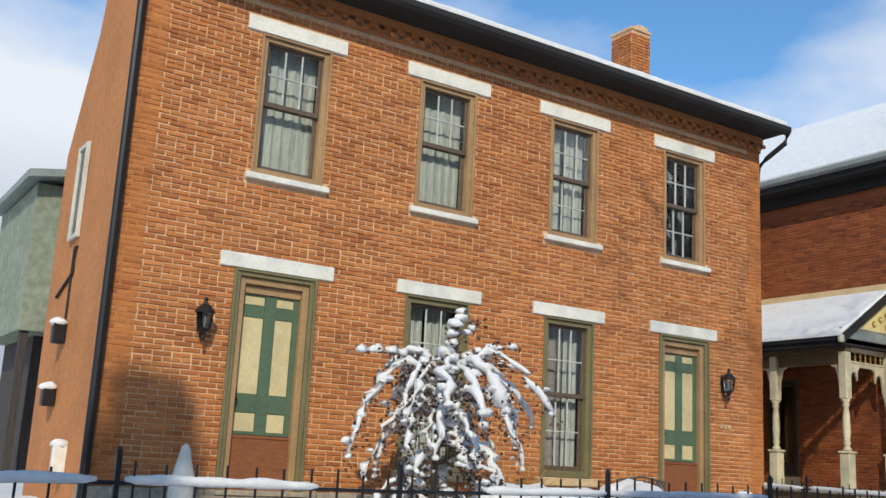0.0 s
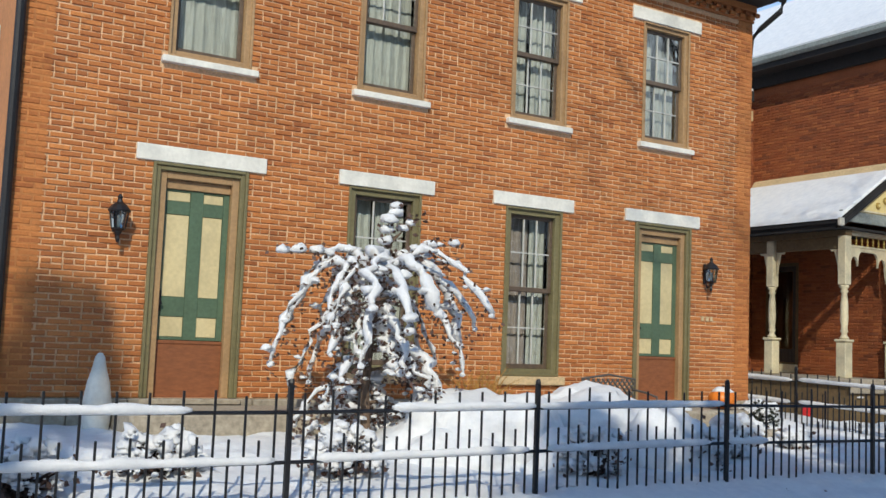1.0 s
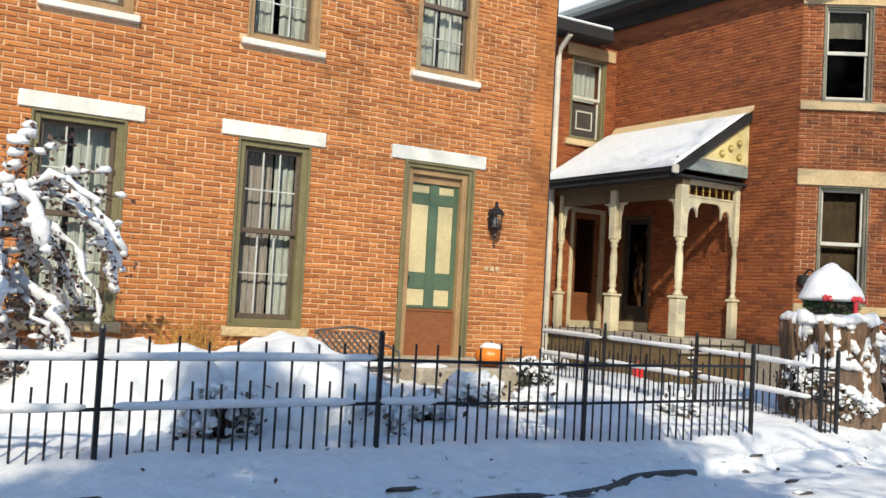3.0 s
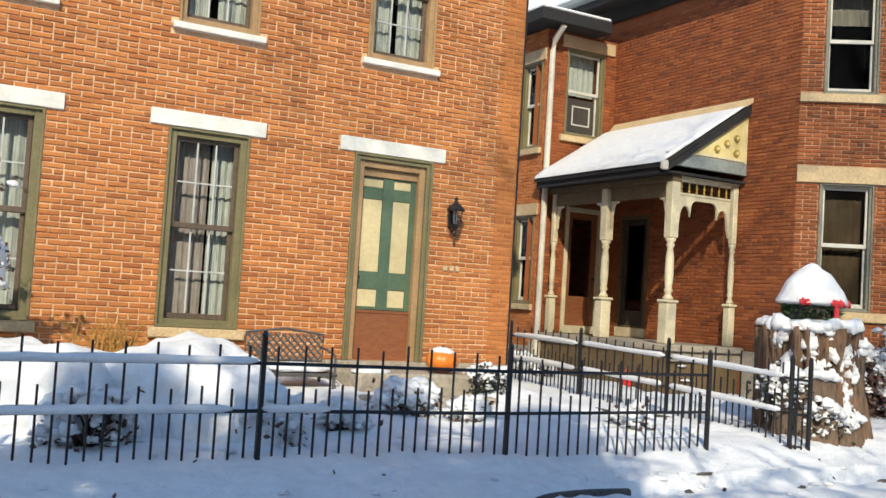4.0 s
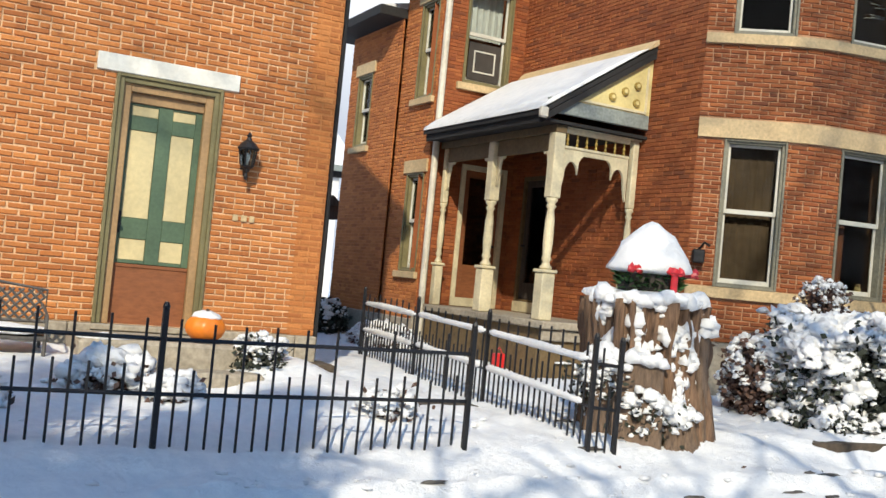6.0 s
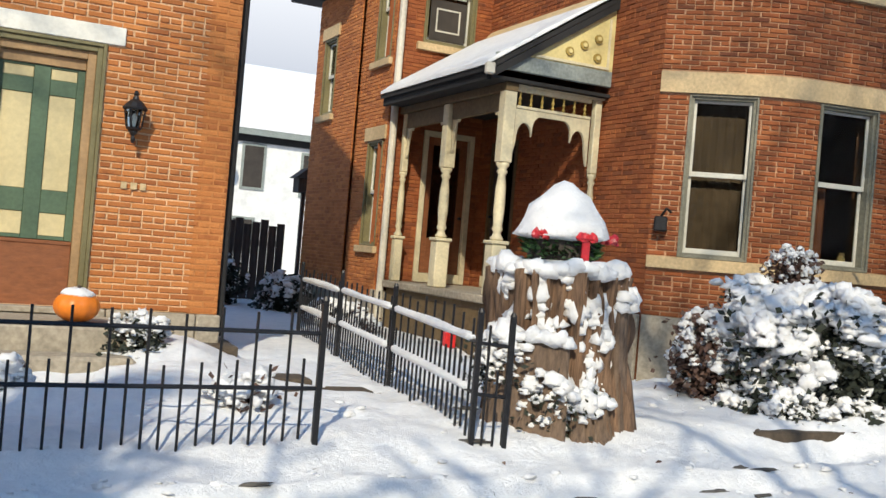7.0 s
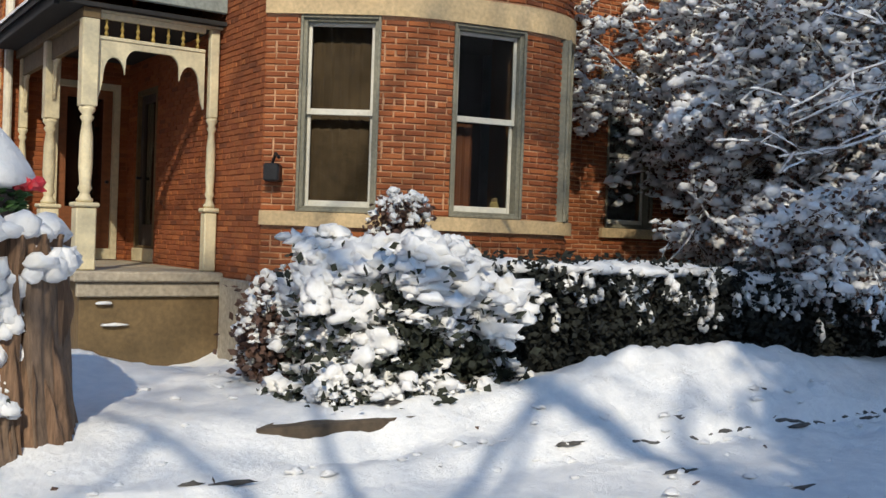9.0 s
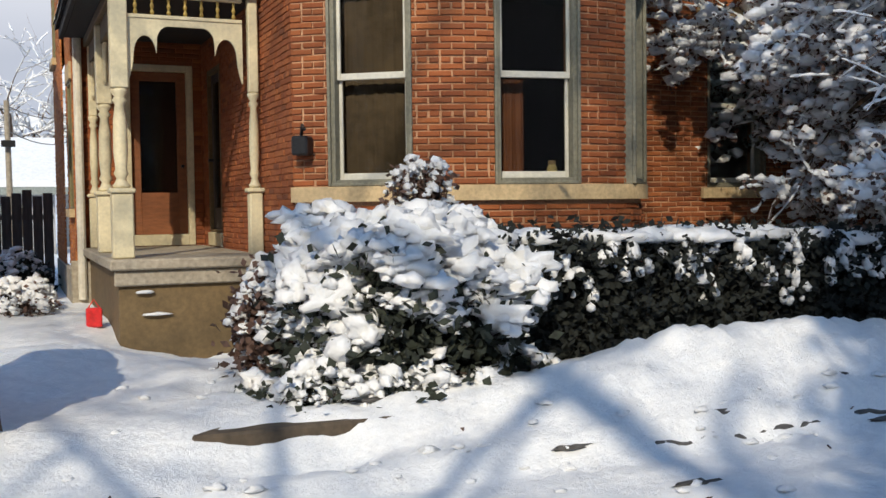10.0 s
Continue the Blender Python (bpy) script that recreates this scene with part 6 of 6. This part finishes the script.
dry_grass(7.55, 10.45, 1)


def lattice_bench(x0, x1, y):
    """A black cast bench with a pierced lattice back, snow on the seat."""
    ob = thing("garden_bench", "dark cast-metal lattice garden bench half buried in snow", "bench")
    z0, z1 = 0.72, 0.98
    part("back_frame", Build().tube([(x0, y, z0), (x0, y, z1), ((x0 + x1) / 2, y, z1 + 0.05), (x1, y, z1), (x1, y, z0), (x0, y, z0)], 0.014, 6), BENCH_METAL, ob)
    n = 11
    for k in range(-3, n):
        for sgn in (1, -1):
            a = x0 + (x1 - x0) * k / n
            pts = []
            for i in range(9):
                t = i / 8
                x = a + (z1 - z0) * t if sgn > 0 else a + (z1 - z0) * (1 - t)
                if x0 <= x <= x1:
                    pts.append((x, y + 0.004 * sgn, z0 + (z1 - z0) * t))
            if len(pts) > 1:
                part("slat", Build().tube(pts, 0.011, 5), BENCH_METAL, ob)
    part("seat", Build().box(x0, x1, y - 0.42, y - 0.02, 0.60, 0.63, 0.008), BENCH_METAL, ob)
    for x in (x0 + 0.03, x1 - 0.03):
        for yy in (y - 0.40, y - 0.03):
            part("leg", Build().tube([(x, yy, 0.30), (x, yy, 0.60)], 0.016, 6), BENCH_METAL, ob)
        part("arm", Build().tube([(x, y, 0.86), (x, y - 0.2, 0.84), (x, y - 0.40, 0.80), (x, y - 0.42, 0.62)], 0.013, 6), BENCH_METAL, ob)
    sb = Build()
    clump(sb, ((x0 + x1) / 2, y - 0.23, 0.66), ((x1 - x0) / 2, 0.2, 0.07), 0.8, 0.3, ICO3)
    part("seat_snow", sb, SNOW, ob, "snow on the seat", True)


lattice_bench(8.72, 9.52, 10.15)
step = thing("stone_step", "wide grey stone stoop below the door, dusted with snow", "step")
part("landing", Build().box(9.75, 11.35, 9.75, HY - 0.075, 0.20, 0.64, 0.03), STONE_GREY, step)
part("lower_step", Build().box(9.65, 11.2, 9.42, 9.745, 0.15, 0.44, 0.03), STONE_GREY, step)
for x, y, r0, r1 in ((9.95, 9.9, 0.22, 0.14), (11.2, 9.85, 0.16, 0.10)):
    sb = Build()
    clump(sb, (x, y, 0.64), (r0, r1, 0.05), 0.9, 0.4)
    part("step_snow", sb, SNOW, step, "", True)
step1 = thing("stone_step", "grey stone stoop below the far door with snow edges", "step")
part("landing", Build().box(3.55, 5.4, 9.7, HY - 0.075, 0.2, 0.64, 0.03), STONE_GREY, step1)


def pumpkin(x, y, z, s):
    ob = thing("pumpkin", "orange pumpkin with a cap of snow on a stone pot", "pumpkin")
    b = Build()
    n, m = 48, 16
    for j in range(m + 1):
        ph = math.pi * j / m
        for i in range(n):
            a = 2 * math.pi * i / n
            rr = s * math.sin(ph) * (1 + 0.06 * abs(math.cos(a * 5)))
            b.v.append((x + rr * math.cos(a), y + rr * math.sin(a), z + s * 0.82 * (1 - math.cos(ph)) * 0.93))
    b.f = [(j * n + i, j * n + (i + 1) % n, (j + 1) * n + (i + 1) % n, (j + 1) * n + i) for j in range(m) for i in range(n)]
    part("shell", b, ORANGE, ob, "ribbed orange shell", True)
    sb = Build()
    clump(sb, (x, y, z + s * 1.32), (s * 0.75, s * 0.75, s * 0.36), 0.9, 0.25, ICO3)
    part("snow_cap", sb, SNOW, ob, "", True)
    part("stem", Build().tube([(x, y, z + s * 1.5), (x + 0.01, y, z + s * 1.75)], [0.02, 0.014], 7), TWIG, ob)


pot = part("stone_pot", Build().lathe(10.80, 9.98, [(0.10, 0.36), (0.16, 0.40), (0.17, 0.55), (0.14, 0.575), (0.0, 0.578)], 18), STONE_DARK)
tagged(pot, "dark weathered round stone pot beside the step", "pot")
pot.location = (0, 0, 0.07)
pumpkin(10.80, 9.98, 0.642, 0.165)
goose = thing("garden_figure", "tall white weathered stone garden ornament beside the door", "ornament")
part("body", Build().lathe(3.42, 10.35, [(0.10, 0.30), (0.12, 0.50), (0.13, 0.66), (0.10, 0.85), (0.06, 1.0), (0.045, 1.08), (0.02, 1.12)], 16), STONE_WHITE, goose, "", True)
tg = ground_z(15.14, 12.2) - 0.01
tagged(part("red_tin", Build().box(15.07, 15.21, 12.15, 12.25, tg, tg + 0.18, 0.01).tube([(15.09, 12.20, tg + 0.18), (15.14, 12.20, tg + 0.26), (15.19, 12.20, tg + 0.18)], 0.006, 5), RED_TIN), "small red tin lantern in the snow beside the porch", "lantern")

# dark pavement edge showing through snow, its colour also carrying the ledge's shadow
def kerb_strip(x0, x1, seed):
    kb = Build()
    n = int((x1 - x0) / 0.05)
    for i in range(n + 1):
        x = x0 + (x1 - x0) * i / n
        k = kerb_line(x) + 0.012 * noise.noise(Vector((x * 6, seed, 0)))
        z = 0.03 + 0.006 * (x - 8) + 0.035 * noise.noise(Vector((x, k, 0)) * 0.9) + 0.045 + 0.03 * noise.noise(Vector((x * 2.2, seed, 5)))
        if seed == 2:
            z = ground_z(x, k - 0.02) + 0.014 + 0.03 * noise.noise(Vector((x * 2.6, seed, 5)))
        kb.v += [(x, k - 0.03, z - 0.09), (x, k - 0.02, z - 0.004), (x, k + 0.01, z + 0.006), (x, k + 0.05, z - 0.09)]
    kb.f = [(i * 4 + j, (i + 1) * 4 + j, (i + 1) * 4 + j + 1, i * 4 + j + 1) for i in range(n) for j in range(3)]
    tagged(part("kerb", kb, STONE_DARK), "ragged dark kerb edge, the snow ledge shadow in its colour", "kerb", kind="structure")


kerb_strip(4.0, 10.6, 1)
kerb_strip(17.4, 21.0, 2)
cl = Build()
for k in range(330):
    x = rng.uniform(3.5, 20.0)
    yy = rng.choice((kerb_line(x) + rng.gauss(0.08, 0.12), rng.uniform(4.2, 7.1), rng.uniform(7.2, 9.5)))
    q = rng.uniform(0.01, 0.035)
    clump(cl, (x, yy, ground_z(x, yy) + q * 0.1), (q * 1.4, q, q * 0.7), 0.9, 0.8, ICO2 if q > 0.03 else ICO1, k)
tagged(part("snow_clods", cl, SNOW, None, "", True), "loose clods of snow on the ground", "snow", kind="stuff")
bp = Build()
for k in range(40):
    x = rng.uniform(5.0, 20.0)
    yy = rng.choice((kerb_line(x) + rng.gauss(0.0, 0.10), rng.uniform(4.6, 6.6), rng.uniform(4.6, 6.6), rng.uniform(6.8, 8.6) if x > 12.6 else rng.uniform(4.6, 6.2)))
    ln, wd = rng.uniform(0.04, 0.15), rng.uniform(0.012, 0.03)
    clump(bp, (x, yy, ground_z(x, yy) + 0.004), (ln, wd, 0.018), 0.9, 0.9, ICO2, k)
tagged(part("dark_slits", bp, STONE_DARK, None, "", True), "thin dark slits scattered in trodden snow", "pavement", kind="stuff")
lf = Build()
leaves(lf, [(x, yy, ground_z(x, yy) + 0.012) for x, yy in ((rng.uniform(4, 19), rng.uniform(4.0, 7.1)) for _ in range(60))], 0.02, 1, 0.05, rng)
tagged(part("fallen_leaves", lf, LEAF_DRY), "few dead leaves scattered on the snow", "leaves", kind="stuff")
slab = thing("walk_slab", "brown stone walk slab edge bare of snow", "slab")
part("slab", Build().box(15.20, 16.30, 7.24, 8.1, 0.02, 0.325, 0.015), SLAB_BROWN, slab)

for x, yy, w, d in ((11.95, 10.6, 0.26, 0.20), (12.3, 9.4, 0.22, 0.16), (12.25, 8.75, 0.24, 0.14), (12.62, 8.7, 0.16, 0.12), (12.1, 11.6, 0.28, 0.2)):
    g = ground_z(x, yy)
    tagged(part("stepping_stone", Build().box(x - w, x + w, yy - d, yy + d, g - 0.08, g + 0.02, 0.015), SLAB_BROWN), "brown stepping stone bare of snow in the alley", "stepping stone", "alley stepping stones")

# ---- unseen trees behind the viewer and across the road, placed to cast shade ----
bare_tree("unseen_street_tree", "large bare street tree with snowy limbs, unseen, added for its shadows", (10.9, -6.0, 0.0), 19.5, 31, 5, 3, 0.03, 0.6, True, 0.19, (0.2, 0.1), 0.46, 1.0, 6)


bare_tree("unseen_street_tree", "bare street tree with snowy limbs, unseen, added for its shadows", (6.2, -2.8, 0.0), 8.6, 33, 4, 4, 0.03, 0.6, True, 0.16, (0.1, 0.1), 0.32, 1.6, 5)


bare_tree("unseen_street_tree", "bare street tree with heavy snowy limbs, unseen, added for its shadows", (10.6, -1.6, 0.0), 14.5, 37, 5, 3, 0.03, 0.6, True, 0.075, (0.3, 0.1), 0.42, 0.55, 4)


def conifer(x, y, h, rad, seed, label):
    r = random.Random(seed)
    ob = thing("conifer", label, "tree")
    g = ground_z(x, y)
    part("trunk", Build().tube([(x, y, g - 0.1), (x, y, g + h * 0.95)], [0.16, 0.02], 8), BARK, ob)
    lb, sb = Build(), Build()
    for i in range(int(h * 30)):
        t = r.uniform(0.06, 1.0)
        a = r.uniform(0, 2 * math.pi)
        L = rad * (1 - t) ** 0.8 * r.uniform(0.7, 1.1) + 0.12
        z = g + h * t
        p0 = Vector((x, y, z))
        p1 = p0 + Vector((math.cos(a) * L, math.sin(a) * L, -0.25 * L))
        cs = [p0.lerp(p1, q) for q in (0.35, 0.55, 0.75, 0.95)]
        leaves(lb, cs, 0.12, 7, 0.22, r)
        if r.random() < 0.5:
            clump(sb, p0.lerp(p1, 0.8) + Vector((0, 0, 0.06)), (L * 0.25 + 0.05, L * 0.18 + 0.05, 0.07), 0.8, 0.5, ICO1, i)
    part("needles", lb, LEAF, ob, "dark green needles")
    tagged_stuff("snow", sb, SNOW, ob, "", True)


# Out-of-view conifers, each set where its shade lands on yard, hedge or wall.
for x, y, h, rad, sd in ((-4.9, -2.8, 12.6, 2.6, 1), (0.3, -3.4, 10.2, 3.2, 2), (2.2, -3.2, 10.6, 3.2, 3), (3.9, -3.3, 10.0, 3.0, 4), (15.2, -4.6, 13.2, 3.2, 5), (17.9, -4.4, 13.0, 3.0, 6), (12.9, -4.7, 11.7, 3.0, 8)):
    conifer(x, y, h, rad, sd, "tall dark conifer with snow, unseen, added to cast broad shade")

# ---- alley and distance ----
alley = thing("board_fence", "dark weathered board fence at the end of the alley", "fence")
for k in range(20):
    x = 12.12 + k * 0.149
    part("board", Build().box(x, x + 0.14, 19.0, 19.03, 0.0, 1.66 + 0.05 * (k % 3), 0.004), DARK_WOOD, alley)
for z in (0.5, 1.3):
    part("rail", Build().box(12.12, 15.1, 19.035, 19.09, z, z + 0.08), DARK_WOOD, alley)
# Dark shrubs added to deepen the alley, which lies in the brick house's shade.
snowy_shrub("alley_shrub", "dark evergreen shrub with a little snow, added to darken the alley", "shrub", (13.2, 17.6, 0.6), (0.8, 0.5, 0.65), 80, 160, 60, LEAF, lump_r=(0.02, 0.05), per=22, leaf=0.09)
snowy_shrub("alley_shrub", "dark evergreen shrub with a little snow, added to darken the alley", "shrub", (14.55, 16.9, 0.45), (0.42, 0.6, 0.45), 81, 130, 60, LEAF, lump_r=(0.02, 0.06), per=20, leaf=0.08)
snowy_shrub("alley_shrub", "low dark shrub with snow along the side wall", "shrub", (14.5, 14.2, 0.35), (0.4, 0.8, 0.3), 82, 130, 50, LEAF_DRY, lump_r=(0.03, 0.08), per=10, leaf=0.06)


def gable_house(name, label, x0, x1, y0, y1, h, ridge, wall_mat, axis, windows):
    ob = thing(name, label, "house")
    part("wall", Build().box(x0, x1, y0, y1, 0.0, h), wall_mat, ob)
    if axis == "x":
        ym = (y0 + y1) / 2
        part("gable", Build().prism([(y0, h), (y1, h), (ym, ridge)], "x", x0 + 0.01, x1 - 0.01), wall_mat, ob)
        part("roof_snow", Build().prism([(y0 - 0.4, h - 0.05), (ym, ridge + 0.05), (y1 + 0.4, h - 0.05), (y1 + 0.4, h + 0.1), (ym, ridge + 0.25), (y0 - 0.4, h + 0.1)], "x", x0 - 0.4, x1 + 0.4), SNOW, ob, "snow-covered roof")
        part("eave", Build().box(x0 - 0.38, x1 + 0.38, y0 - 0.40, y0 - 0.30, h - 0.25, h - 0.06), TRIM_GREY, ob)
    else:
        xm = (x0 + x1) / 2
        part("gable", Build().prism([(x0, h), (x1, h), (xm, ridge)], "y", y0 + 0.01, y1 - 0.01), wall_mat, ob)
        part("roof_snow", Build().prism([(x0 - 0.4, h - 0.05), (xm, ridge + 0.05), (x1 + 0.4, h - 0.05), (x1 + 0.4, h + 0.1), (xm, ridge + 0.25), (x0 - 0.4, h + 0.1)], "y", y0 - 0.4, y1 + 0.4), SNOW, ob, "snow-covered roof")
    for x, z, w, hh in windows:
        win = part("window", ring(Build(), x - w / 2, x + w / 2, z, z + hh, 0.08, y0 - 0.05, y0 - 0.003, c=0), TRIM_GREY, ob, "grey framed window")
        part("pane", Build().box(x - w / 2 + 0.08, x + w / 2 - 0.08, y0 - 0.03, y0 - 0.004, z + 0.08, z + hh - 0.08), DARK_ROOM, win)
    return ob


gable_house("white_house", "white sided house with a snowy roof at the alley's end", 16.45, 21.4, 34.0, 42.0, 5.0, 7.5, WHITE_SIDING, "x", [(18.1, 0.9, 0.8, 1.2), (18.3, 3.0, 0.8, 1.5), (20.3, 2.9, 0.8, 1.5)])
part("dark_frieze", Build().box(16.2, 21.6, 33.9, 33.996, 4.55, 4.98), DARK_TRIM, bpy.data.objects["white_house"], "dark frieze under the eave")
gable_house("garden_house", "small white back house with snow on its roof", 10.5, 15.2, 38.0, 44.0, 3.0, 4.6, WHITE_SIDING, "x", [(13.5, 1.2, 0.8, 1.2)])
dish = thing("satellite_dish", "grey satellite dish on the white house wall", "dish")
part("mast", Build().tube([(17.3, 33.995, 3.45), (17.3, 33.75, 3.45), (17.3, 33.70, 3.62)], 0.03, 8), DISH, dish)
part("bowl", placed(look((17.3, 33.66, 3.68), (13, 16, 9.0)), Build().lathe(0, 0, [(0.05, 0.10), (0.2, 0.07), (0.32, 0.0), (0.33, 0.0), (0.2, 0.09)], 18)), DISH, dish)
pole = thing("utility_pole", "weathered grey utility pole with drooping wires in the alley", "pole")
part("shaft", Build().tube([(14.5, 22.3, 0.1), (14.5, 22.3, 1.8), (14.49, 22.3, 3.45)], [0.06, 0.055, 0.05], 12), STONE_GREY, pole)
for z, x1, y1, z1 in ((3.35, 16.4, 34.0, 4.4), (2.9, 16.4, 34.0, 3.6), (3.3, 11.0, 24.0, 3.6)):
    part("wire", Build().tube([Vector((14.5, 22.3, z)).lerp(Vector((x1, y1, z1)), i / 8) - Vector((0, 0, 0.9 * (i / 8) * (1 - i / 8))) for i in range(9)], 0.012, 5), BLACK_IRON, pole)
part("bracket", Build().box(14.38, 14.62, 22.12, 22.17, 2.6, 2.72, 0.01), BLACK_IRON, pole)
bird = thing("bird_house", "dark post with a small snow-roofed bird house", "bird house")
part("post", Build().box(15.66, 15.73, 20.0, 20.07, 0.1, 2.35), DARK_WOOD, bird)
part("box", Build().box(15.53, 15.86, 19.85, 20.2, 2.35, 2.62, 0.01).prism([(15.46, 2.62), (15.93, 2.62), (15.695, 2.82)], "y", 19.8, 20.25), DARK_WOOD, bird)
gable_house("grey_house", "grey sided neighbouring house with tall windows and snowy roof", 23.2, 31.0, 12.0, 22.0, 6.0, 8.5, GREY_SIDING, "y", [(24.2, 1.2, 0.8, 1.6), (24.2, 4.0, 0.8, 1.6), (26.0, 1.2, 0.8, 1.6), (26.0, 4.0, 0.8, 1.6)])
rear = thing("rear_porch", "grey-green enclosed upper porch on posts behind the brick house", "porch")
part("upper_room", Build().box(2.95, 5.5, 17.0, 20.0, 2.7, 5.0, 0.01), GREEN_SIDING, rear)
part("roof", Build().prism([(2.75, 5.0), (5.6, 5.5), (5.6, 5.62), (2.75, 5.12)], "y", 16.7, 20.2), TRIM_GREY, rear, "grey green sloping roof")
for x in (3.0, 5.3):
    part("post", Build().box(x, x + 0.12, 17.05, 17.17, 0.2, 2.698), DARK_WOOD, rear)
part("lower_wall", Build().box(3.3, 5.5, 17.6, 20.0, 0.2, 2.695), DARK_WOOD, rear)
bare_tree("tree", "distant bare tree with snow behind the back yards", (10.0, 36.0, 0.0), 9.0, 51, 4, 3, 0.03, 0.6, True, 0.2, (0, 0), 0.3, 2.0, 5)
bare_tree("tree", "distant bare tree with snow behind the back yards", (20.0, 46.0, 0.0), 10.0, 52, 4, 3, 0.03, 0.6, True, 0.2, (0, 0), 0.3, 2.0, 5)
gable_house("garage", "low grey back garage with snow on its roof", 11.6, 15.6, 30.0, 34.0, 2.1, 3.2, GREY_SIDING, "x", [(14.6, 0.7, 0.7, 0.9)])
bare_tree("tree", "bare snowy tree behind the low garage", (14.6, 37.0, 0.0), 8.5, 53, 4, 3, 0.03, 0.6, True, 0.16, (0, 0), 0.3, 2.2, 5)
gable_house("far_house", "brick-coloured house across the road with snowy roof", -4.0, 6.0, -30.0, -20.0, 6.0, 9.0, SIDE_RED, "x", [])
gable_house("far_house", "pale sided house across the road with snowy roof", 11.0, 21.0, -32.0, -22.0, 6.0, 9.0, WHITE_SIDING, "x", [])

# ---- bricks, last ----
lay_bricks(main_wall, main_line, main_len, 0.9, 6.4, MAIN_HOLES, BRICK_B, None, seed=6)
lay_bricks(front_wall, facade, flen, BASE + 0.002, 5.93, FACADE_SKIP, BRICK_A, lambda s, z: s > 7.9 and z < 2.9, seed=2)
lay_bricks(bow_wall, bow, blen, 0.95, 6.38, bow_holes + BOW_BANDS, BRICK_B, lambda s, z: 0.8 < s < 2.6 and z < 3.4, seed=3)
lay_bricks(side_wall2, side, slen, 0.9, 6.38, SIDE_HOLES, BRICK_B, None, seed=4, proud=0.0, joint=0.008)
lay_bricks(wing_wall, wing, wlen, 0.9, 6.1, wing_holes, BRICK_B, None, seed=5, proud=0.0, joint=0.008)
lay_bricks(wing_side, wside, wslen, 0.76, 6.12, ws_holes, BRICK_A, None, seed=7, proud=0.0, joint=0.008)
lay_bricks(rear_side, rside, rslen, 0.76, RE - 0.02, rs_holes, BRICK_A, None, seed=8, proud=0.0, joint=0.008)
